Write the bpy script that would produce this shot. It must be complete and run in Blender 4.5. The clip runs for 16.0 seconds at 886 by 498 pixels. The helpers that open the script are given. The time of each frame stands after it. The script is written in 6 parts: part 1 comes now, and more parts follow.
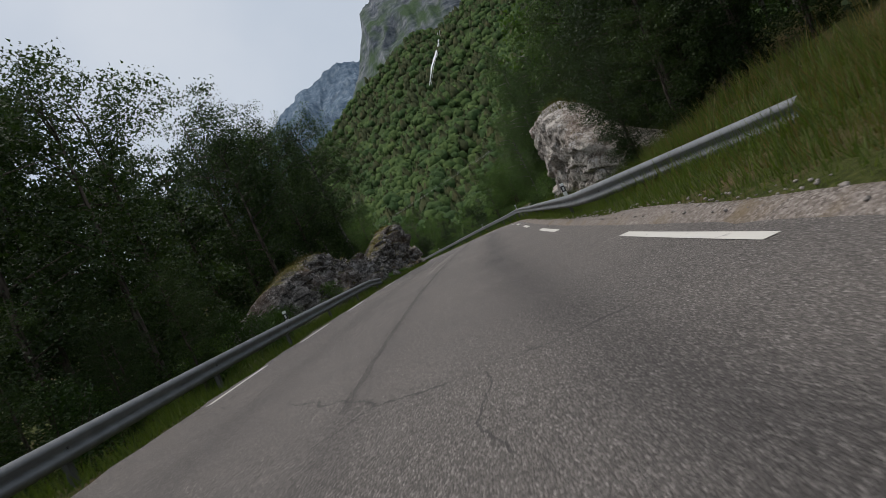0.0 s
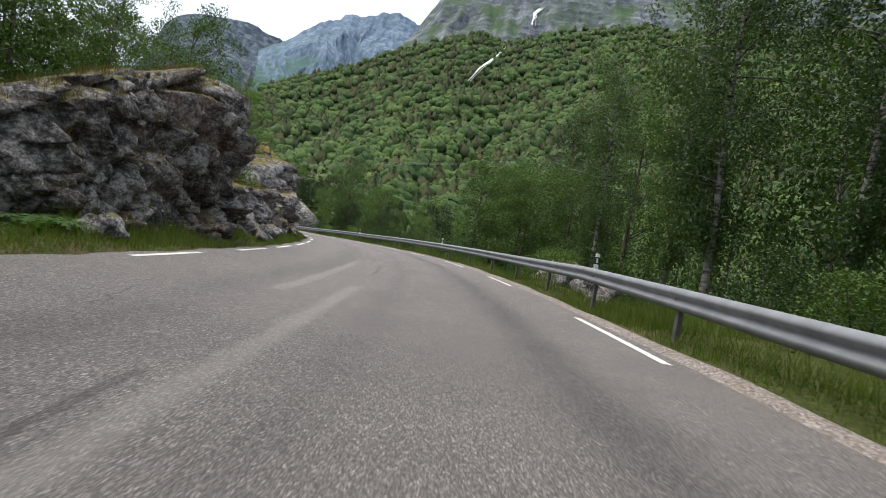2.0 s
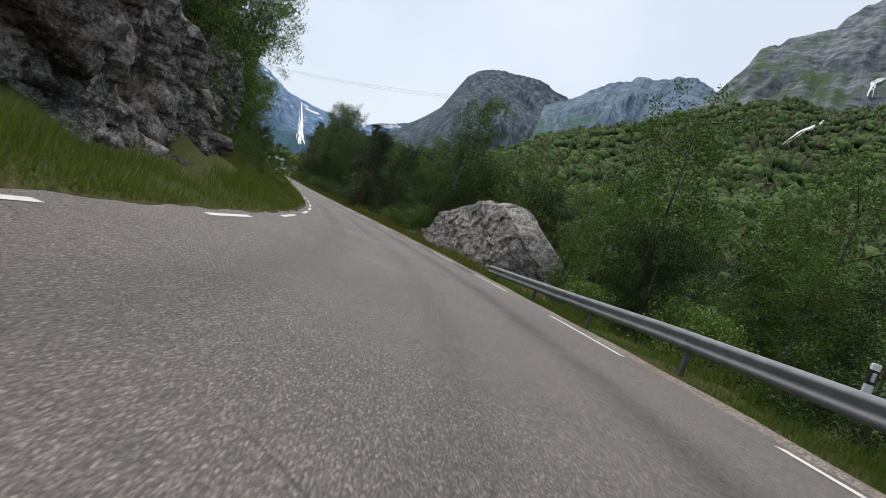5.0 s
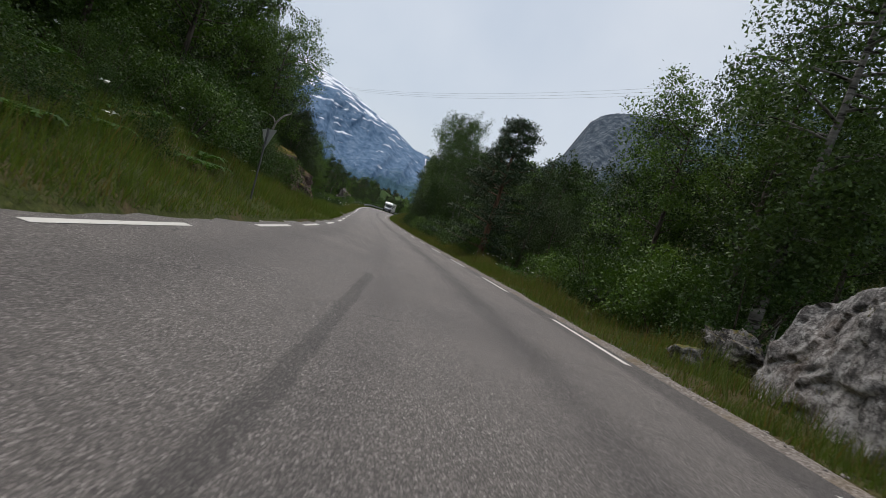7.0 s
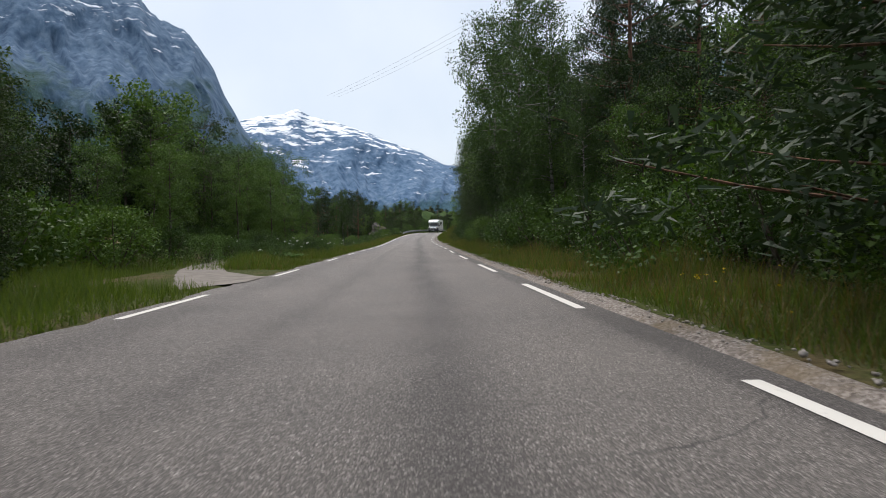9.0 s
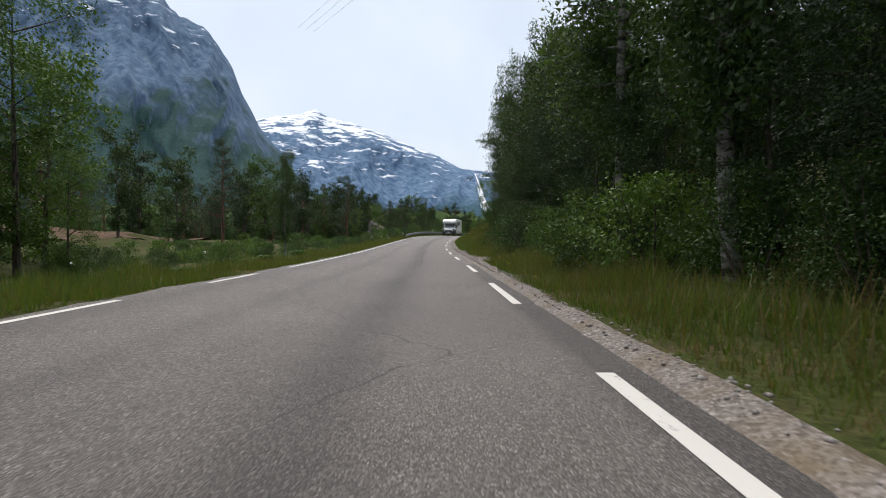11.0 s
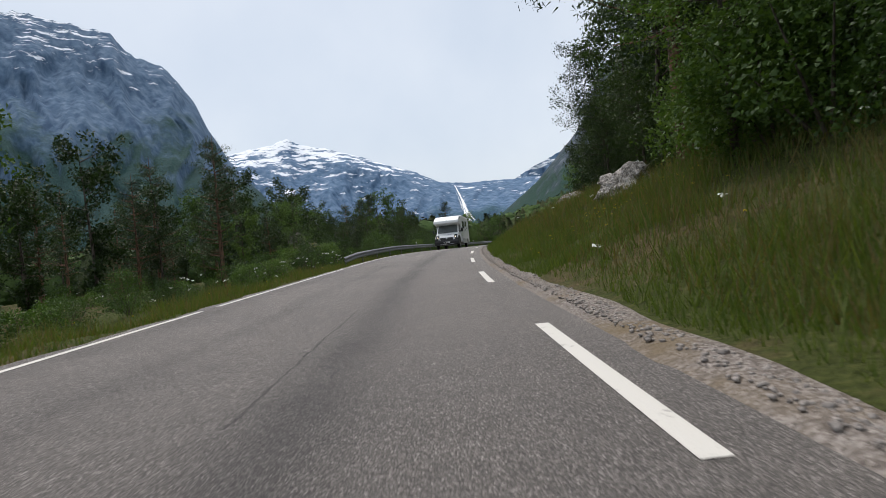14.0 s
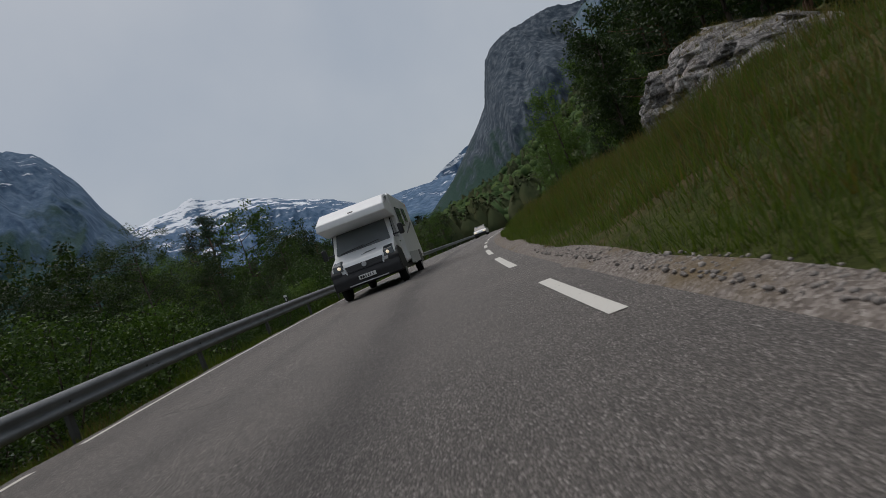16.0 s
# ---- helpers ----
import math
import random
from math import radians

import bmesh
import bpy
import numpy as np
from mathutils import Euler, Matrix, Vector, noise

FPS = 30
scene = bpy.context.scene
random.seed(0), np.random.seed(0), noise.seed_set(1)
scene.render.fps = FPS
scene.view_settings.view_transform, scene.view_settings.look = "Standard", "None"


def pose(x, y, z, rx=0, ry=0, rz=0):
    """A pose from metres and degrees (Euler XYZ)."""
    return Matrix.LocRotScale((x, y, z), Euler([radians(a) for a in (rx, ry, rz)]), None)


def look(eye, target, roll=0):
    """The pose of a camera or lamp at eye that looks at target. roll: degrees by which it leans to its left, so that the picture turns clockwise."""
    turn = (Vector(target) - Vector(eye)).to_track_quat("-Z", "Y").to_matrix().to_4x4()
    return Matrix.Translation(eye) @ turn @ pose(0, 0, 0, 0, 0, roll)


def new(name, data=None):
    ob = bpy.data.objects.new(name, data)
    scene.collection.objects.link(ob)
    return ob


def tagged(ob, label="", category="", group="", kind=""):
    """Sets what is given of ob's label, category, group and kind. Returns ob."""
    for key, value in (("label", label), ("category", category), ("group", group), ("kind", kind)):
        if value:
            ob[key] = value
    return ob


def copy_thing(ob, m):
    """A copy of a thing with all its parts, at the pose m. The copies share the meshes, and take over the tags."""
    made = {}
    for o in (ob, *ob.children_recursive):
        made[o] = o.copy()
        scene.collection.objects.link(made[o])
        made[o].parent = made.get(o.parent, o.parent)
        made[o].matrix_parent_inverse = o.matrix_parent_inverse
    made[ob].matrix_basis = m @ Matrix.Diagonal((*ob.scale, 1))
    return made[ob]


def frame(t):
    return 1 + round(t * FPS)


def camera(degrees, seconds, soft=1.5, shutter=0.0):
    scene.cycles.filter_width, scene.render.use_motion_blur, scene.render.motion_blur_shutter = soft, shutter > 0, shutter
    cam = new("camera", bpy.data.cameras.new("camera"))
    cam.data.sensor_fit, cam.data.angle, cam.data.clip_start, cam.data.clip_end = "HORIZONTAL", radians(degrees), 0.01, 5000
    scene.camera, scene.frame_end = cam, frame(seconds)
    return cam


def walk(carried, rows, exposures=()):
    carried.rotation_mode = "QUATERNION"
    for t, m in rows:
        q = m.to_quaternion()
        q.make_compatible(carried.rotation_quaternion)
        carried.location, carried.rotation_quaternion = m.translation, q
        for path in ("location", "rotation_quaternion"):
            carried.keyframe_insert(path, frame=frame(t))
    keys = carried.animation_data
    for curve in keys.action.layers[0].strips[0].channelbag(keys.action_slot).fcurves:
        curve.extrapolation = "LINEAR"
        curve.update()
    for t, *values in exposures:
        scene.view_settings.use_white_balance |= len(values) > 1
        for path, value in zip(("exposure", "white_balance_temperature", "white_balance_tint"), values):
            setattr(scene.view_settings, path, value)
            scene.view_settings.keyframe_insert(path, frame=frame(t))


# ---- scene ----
# Camera and its ride along the valley road
cam = camera(74.1, 16.0, soft=0.8, shutter=0.05)
PATH = [
    (0, 1.21, -0.00, 0.810, 0.19, -0.50, -24.36),
    (0.5, 1.44, 7.81, 0.873, -2.29, -0.55, -23.74),
    (1, 1.76, 15.55, 0.940, -4.85, -0.64, -18.61),
    (1.5, 2.22, 23.17, 1.007, -6.10, -1.06, -7.29),
    (2, 2.68, 31.06, 0.967, -5.77, -1.06, 9.91),
    (2.5, 3.03, 39.10, 0.841, -3.18, -1.14, 22.15),
    (3, 3.05, 47.08, 0.687, 1.27, -1.46, 27.73),
    (3.5, 2.42, 54.83, 0.577, 5.64, -1.76, 28.54),
    (4, 1.63, 62.46, 0.490, 10.41, -2.02, 26.19),
    (4.5, 0.17, 69.98, 0.355, 14.82, -2.12, 23.25),
    (5, -2.05, 77.31, 0.180, 18.78, -2.06, 20.62),
    (5.5, -4.95, 84.43, -0.006, 22.50, -1.92, 18.65),
    (6, -8.40, 91.37, -0.184, 25.86, -1.75, 17.73),
    (6.5, -12.27, 98.18, -0.316, 28.80, -1.61, 18.21),
    (7, -16.41, 104.95, -0.405, 31.69, -1.55, 19.25),
    (7.5, -20.80, 111.58, -0.479, 34.68, -1.53, 16.36),
    (8, -25.44, 118.00, -0.534, 36.87, -1.53, 9.10),
    (8.5, -30.01, 124.35, -0.553, 37.88, -1.57, 1.07),
    (9, -34.69, 130.52, -0.621, 37.79, -1.50, -0.74),
    (9.5, -39.44, 136.56, -0.675, 37.87, -1.27, 1.25),
    (10, -44.18, 142.58, -0.718, 38.40, -0.98, 2.72),
    (10.5, -49.01, 148.49, -0.742, 38.96, -0.94, 2.42),
    (11, -53.90, 154.33, -0.748, 39.19, -1.08, 0.76),
    (11.5, -58.83, 160.16, -0.761, 39.22, -1.22, -1.63),
    (12, -63.81, 166.03, -0.779, 39.41, -1.22, -4.09),
    (12.5, -68.83, 171.94, -0.779, 39.36, -0.88, -6.00),
    (13, -73.88, 177.98, -0.758, 38.57, -0.42, -6.58),
    (13.5, -79.05, 184.27, -0.714, 38.24, -0.48, -5.31),
    (14, -84.37, 190.62, -0.643, 37.88, 0.34, -5.71),
    (14.5, -89.57, 197.10, -0.491, 37.36, 0.15, -11.93),
    (15, -94.62, 203.65, -0.296, 35.42, 0.34, -15.73),
    (15.5, -99.42, 210.23, -0.079, 33.60, 0.29, -17.76),
    (16, -103.83, 216.88, 0.147, 31.44, -0.08, -20.33),
]


def ride(x, y, z, yaw, pitch, roll):
    return pose(x, y, z, 90 + pitch, 0, yaw) @ pose(0, 0, 0, 0, 0, roll)


walk(cam, [(t, ride(*row)) for t, *row in PATH],
     exposures=[(0, -0.05), (0.5, 0.4), (1, 0.6), (1.5, 1.02), (2, 0.95), (2.5, 1.2), (3.5, 0.92), (4, 0.75), (5, 0.4), (6.5, -0.1), (7, 0.05), (8, 0.42), (9, 0.45), (12.5, 0.44), (14, 0.27), (15, -0.22), (16, -0.6)])

# ---- sky and light: a bright, thin overcast
SUN_EL, SUN_AZ = radians(66), radians(-62)
world = bpy.data.worlds.new("overcast_sky")
scene.world = world
world.use_nodes = True
wn = world.node_tree.nodes
wl = world.node_tree.links
wn.clear()
w_out = wn.new("ShaderNodeOutputWorld")
w_bg = wn.new("ShaderNodeBackground")
w_sky = wn.new("ShaderNodeTexSky")
w_sky.sky_type = "NISHITA"
w_sky.sun_disc = False
w_sky.sun_elevation, w_sky.sun_rotation = SUN_EL, SUN_AZ
w_sky.air_density, w_sky.dust_density, w_sky.ozone_density = 1.0, 3.0, 1.0
w_gain = wn.new("ShaderNodeMix")
w_gain.data_type, w_gain.blend_type = "RGBA", "MULTIPLY"
w_gain.inputs["Factor"].default_value = 1.0
w_gain.inputs[7].default_value = (0.10, 0.10, 0.10, 1)
w_mix = wn.new("ShaderNodeMix")
w_mix.data_type = "RGBA"
w_mix.inputs["Factor"].default_value = 0.74
w_tex = wn.new("ShaderNodeTexCoord")
w_noise = wn.new("ShaderNodeTexNoise")
w_noise.inputs["Scale"].default_value = 2.2
w_noise.inputs["Detail"].default_value = 5
w_ramp = wn.new("ShaderNodeValToRGB")
w_ramp.color_ramp.elements[0].position, w_ramp.color_ramp.elements[0].color = 0.3, (0.56, 0.635, 0.735, 1)
w_ramp.color_ramp.elements[1].position, w_ramp.color_ramp.elements[1].color = 0.75, (0.78, 0.82, 0.87, 1)
wl.new(w_tex.outputs["Generated"], w_noise.inputs["Vector"])
wl.new(w_noise.outputs["Fac"], w_ramp.inputs["Fac"])
wl.new(w_sky.outputs["Color"], w_gain.inputs[6])
wl.new(w_gain.outputs[2], w_mix.inputs[6])
wl.new(w_ramp.outputs["Color"], w_mix.inputs[7])
wl.new(w_mix.outputs[2], w_bg.inputs["Color"])
w_bg.inputs["Strength"].default_value = 1.0
wl.new(w_bg.outputs["Background"], w_out.inputs["Surface"])
sun = new("sun", bpy.data.lights.new("sun", "SUN"))
sun.data.energy, sun.data.angle, sun.data.color = 2.1, radians(50), (1.0, 0.93, 0.87)
sun.matrix_world = look((0, 0, 0), (-math.sin(SUN_AZ) * math.cos(SUN_EL), -math.cos(SUN_AZ) * math.cos(SUN_EL), -math.sin(SUN_EL)))


# ---- materials
def shader(name, rough=0.8, spec=0.3):
    m = bpy.data.materials.new(name)
    m.use_nodes = True
    b = m.node_tree.nodes["Principled BSDF"]
    b.inputs["Roughness"].default_value = rough
    b.inputs["Specular IOR Level"].default_value = spec
    return m, m.node_tree.nodes, m.node_tree.links, b


def noise_node(n, l, scale, detail=4, rough=0.6, space="Object"):
    co = n.new("ShaderNodeTexCoord")
    t = n.new("ShaderNodeTexNoise")
    t.inputs["Scale"].default_value, t.inputs["Detail"].default_value, t.inputs["Roughness"].default_value = scale, detail, rough
    l.new(co.outputs[space], t.inputs["Vector"])
    return t.outputs["Fac"]


def ramp_node(n, l, fac, stops):
    r = n.new("ShaderNodeValToRGB")
    els = r.color_ramp.elements
    while len(els) < len(stops):
        els.new(0.5)
    for e, (p, c) in zip(els, stops):
        e.position, e.color = p, (*c, 1)
    l.new(fac, r.inputs["Fac"])
    return r.outputs["Color"]


def mix_node(n, l, fac, a, b, mode="MIX"):
    x = n.new("ShaderNodeMix")
    x.data_type, x.blend_type = "RGBA", mode
    for sock, v in ((x.inputs["Factor"], fac), (x.inputs[6], a), (x.inputs[7], b)):
        if isinstance(v, (int, float)):
            sock.default_value = v
        elif isinstance(v, tuple):
            sock.default_value = (*v, 1)
        else:
            l.new(v, sock)
    return x.outputs[2]


def math_node(n, l, op, a, b=0.0, clamp=False):
    x = n.new("ShaderNodeMath")
    x.operation, x.use_clamp = op, clamp
    for sock, v in zip(x.inputs, (a, b)):
        if isinstance(v, (int, float)):
            sock.default_value = v
        else:
            l.new(v, sock)
    return x.outputs[0]


def bump_node(n, l, b, height, strength=0.4, dist=0.02):
    x = n.new("ShaderNodeBump")
    x.inputs["Strength"].default_value, x.inputs["Distance"].default_value = strength, dist
    l.new(height, x.inputs["Height"])
    l.new(x.outputs["Normal"], b.inputs["Normal"])


def plain(name, colour, rough=0.5, metal=0.0, spec=0.5, vary=0.08, scale=6.0):
    m, n, l, b = shader(name, rough, spec)
    b.inputs["Metallic"].default_value = metal
    f = noise_node(n, l, scale)
    lo = tuple(c * (1 - vary) for c in colour)
    hi = tuple(min(1, c * (1 + vary)) for c in colour)
    l.new(ramp_node(n, l, f, [(0.3, lo), (0.7, hi)]), b.inputs["Base Color"])
    return m


def asphalt_material():
    m, n, l, b = shader("asphalt", 0.72, 0.35)
    uv = n.new("ShaderNodeUVMap")
    sep = n.new("ShaderNodeSeparateXYZ")
    l.new(uv.outputs["UV"], sep.inputs[0])
    grain = noise_node(n, l, 120, 3, 0.8)
    vor = n.new("ShaderNodeTexVoronoi")
    vor.inputs["Scale"].default_value = 105
    co = n.new("ShaderNodeTexCoord")
    l.new(co.outputs["Object"], vor.inputs["Vector"])
    stones = ramp_node(n, l, vor.outputs["Color"], [(0.0, (0.035, 0.034, 0.033)), (0.45, (0.15, 0.143, 0.137)), (0.75, (0.34, 0.325, 0.31)), (1.0, (0.78, 0.76, 0.73))])
    gaps = math_node(n, l, "MULTIPLY", math_node(n, l, "SUBTRACT", vor.outputs["Distance"], 0.42), 3.5, True)
    stones = mix_node(n, l, gaps, stones, (0.05, 0.048, 0.046))
    base = ramp_node(n, l, grain, [(0.36, (0.06, 0.057, 0.055)), (0.64, (0.33, 0.316, 0.302))])
    col = mix_node(n, l, 0.72, base, stones)
    patchy = noise_node(n, l, 0.35, 4)
    col = mix_node(n, l, 0.5, col, ramp_node(n, l, patchy, [(0.3, (0.38, 0.37, 0.37)), (0.7, (0.62, 0.60, 0.58))]), "OVERLAY")
    # darker, polished strips where the wheels run, and an oil-dark middle
    lat = sep.outputs["X"]
    wob = math_node(n, l, "MULTIPLY", math_node(n, l, "SUBTRACT", noise_node(n, l, 0.12, 2), 0.5), 0.7)
    lat = math_node(n, l, "ADD", lat, wob)
    dark = None
    drift = n.new("ShaderNodeMapRange")
    for sock, val in zip(("From Min", "From Max", "To Min", "To Max"), (50, 125, 0.0, 0.85)):
        drift.inputs[sock].default_value = val
    l.new(sep.outputs["Y"], drift.inputs["Value"])
    lat = math_node(n, l, "ADD", lat, drift.outputs["Result"])
    for at, wide, deep in ((1.75, 0.33, 0.95), (0.1, 0.2, 0.4), (-1.5, 0.35, 0.5)):
        d = math_node(n, l, "DIVIDE", math_node(n, l, "SUBTRACT", lat, at), wide)
        g = math_node(n, l, "POWER", 2.718, math_node(n, l, "MULTIPLY", math_node(n, l, "MULTIPLY", d, d), -1.0))
        g = math_node(n, l, "MULTIPLY", g, deep)
        dark = g if dark is None else math_node(n, l, "MAXIMUM", dark, g)
    dark = math_node(n, l, "MULTIPLY", dark, math_node(n, l, "ADD", noise_node(n, l, 0.5, 3), 0.25), True)
    col = mix_node(n, l, dark, col, mix_node(n, l, 1.0, col, (0.5, 0.5, 0.52), "MULTIPLY"))
    # a newer, darker strip outside the right edge line
    seam = n.new("ShaderNodeMapRange")
    for sock, val in zip(("From Min", "From Max", "To Min", "To Max"), (2.48, 2.66, 0.0, 0.62)):
        seam.inputs[sock].default_value = val
    l.new(math_node(n, l, "ADD", sep.outputs["X"], math_node(n, l, "MULTIPLY", wob, 0.2)), seam.inputs["Value"])
    reach = math_node(n, l, "MULTIPLY", math_node(n, l, "GREATER_THAN", sep.outputs["Y"], 98), math_node(n, l, "LESS_THAN", sep.outputs["Y"], 192))
    col = mix_node(n, l, math_node(n, l, "MULTIPLY", seam.outputs["Result"], reach), col, mix_node(n, l, 1.0, col, (0.42, 0.42, 0.44), "MULTIPLY"))
    # cracks
    cr = n.new("ShaderNodeTexVoronoi")
    cr.feature = "DISTANCE_TO_EDGE"
    cr.inputs["Scale"].default_value = 0.16
    warp = n.new("ShaderNodeVectorMath")
    warp.operation = "ADD"
    wn2 = n.new("ShaderNodeTexNoise")
    wn2.inputs["Scale"].default_value, wn2.inputs["Detail"].default_value = 0.8, 6
    l.new(co.outputs["Object"], wn2.inputs["Vector"])
    l.new(co.outputs["Object"], warp.inputs[0])
    l.new(wn2.outputs["Color"], warp.inputs[1])
    l.new(warp.outputs[0], cr.inputs["Vector"])
    line = math_node(n, l, "LESS_THAN", cr.outputs["Distance"], 0.0016)
    line = math_node(n, l, "MULTIPLY", line, math_node(n, l, "GREATER_THAN", patchy, 0.52))
    col = mix_node(n, l, math_node(n, l, "MULTIPLY", line, 0.7), col, (0.05, 0.05, 0.05))
    # joints and long cracks that run with the road: offset, half width, from, to, depth
    along = sep.outputs["Y"]
    shake = math_node(n, l, "MULTIPLY", math_node(n, l, "SUBTRACT", noise_node(n, l, 1.4, 5, 0.7), 0.5), 0.16)
    for off, wide, s0, s1, deep in ((-0.66, 0.026, 22, 34, 0.5), (-0.85, 0.05, 100, 118, 0.45), (1.09, 0.009, 190, 207, 0.6), (0.05, 0.03, 4, 28, 0.4), (-0.42, 0.03, 43.2, 46.2, 0.4), (0.55, 0.009, 222, 227, 0.6)):
        dist = math_node(n, l, "ABSOLUTE", math_node(n, l, "ADD", math_node(n, l, "SUBTRACT", sep.outputs["X"], off), shake))
        hit = math_node(n, l, "MULTIPLY", math_node(n, l, "SUBTRACT", 1.0, math_node(n, l, "DIVIDE", dist, wide * 1.6)), 2.5, True)
        hit = math_node(n, l, "MULTIPLY", hit, math_node(n, l, "MULTIPLY", math_node(n, l, "GREATER_THAN", along, s0), math_node(n, l, "LESS_THAN", along, s1)))
        col = mix_node(n, l, math_node(n, l, "MULTIPLY", hit, deep), col, (0.035, 0.034, 0.034))
    # pale ravelled strips beside the old joints
    for off, s0, s1 in ((-0.42, 18, 40), (-1.1, 38, 47)):
        dist = math_node(n, l, "ABSOLUTE", math_node(n, l, "ADD", math_node(n, l, "SUBTRACT", sep.outputs["X"], off), shake))
        pale = math_node(n, l, "MULTIPLY", math_node(n, l, "SUBTRACT", 1.0, math_node(n, l, "DIVIDE", dist, 0.13)), 1.5, True)
        pale = math_node(n, l, "MULTIPLY", pale, math_node(n, l, "MULTIPLY", math_node(n, l, "GREATER_THAN", along, s0), math_node(n, l, "LESS_THAN", along, s1)))
        col = mix_node(n, l, math_node(n, l, "MULTIPLY", pale, 0.3), col, (0.34, 0.33, 0.31))
    col = mix_node(n, l, 1.0, col, (1.05, 1.01, 0.985), "MULTIPLY")
    l.new(col, b.inputs["Base Color"])
    bump_node(n, l, b, math_node(n, l, "SUBTRACT", grain, vor.outputs["Distance"]), 0.8, 0.014)
    return m


def ground_material():
    m, n, l, b = shader("verge_ground", 0.95, 0.1)
    big, mid, fine = noise_node(n, l, 0.18, 5), noise_node(n, l, 1.6, 5), noise_node(n, l, 14, 4)
    grass = ramp_node(n, l, fine, [(0.25, (0.026, 0.032, 0.010)), (0.55, (0.055, 0.066, 0.018)), (0.8, (0.105, 0.105, 0.036))])
    dry = ramp_node(n, l, fine, [(0.25, (0.050, 0.040, 0.020)), (0.8, (0.14, 0.108, 0.055))])
    col = mix_node(n, l, math_node(n, l, "MULTIPLY", math_node(n, l, "SUBTRACT", math_node(n, l, "ADD", big, mid), 0.98), 5.0, True), grass, dry)
    l.new(col, b.inputs["Base Color"])
    bump_node(n, l, b, fine, 0.8, 0.08)
    return m


def gravel_material():
    m, n, l, b = shader("shoulder_gravel", 0.9, 0.2)
    vor = n.new("ShaderNodeTexVoronoi")
    vor.inputs["Scale"].default_value = 46
    co = n.new("ShaderNodeTexCoord")
    l.new(co.outputs["Object"], vor.inputs["Vector"])
    col = ramp_node(n, l, vor.outputs["Color"], [(0.0, (0.09, 0.074, 0.064)), (0.5, (0.195, 0.168, 0.148)), (1.0, (0.38, 0.345, 0.315))])
    col = mix_node(n, l, math_node(n, l, "MULTIPLY", math_node(n, l, "SUBTRACT", noise_node(n, l, 1.2, 4), 0.5), 4.0, True), col, (0.16, 0.12, 0.07))
    l.new(col, b.inputs["Base Color"])
    bump_node(n, l, b, vor.outputs["Distance"], 0.8, 0.015)
    return m


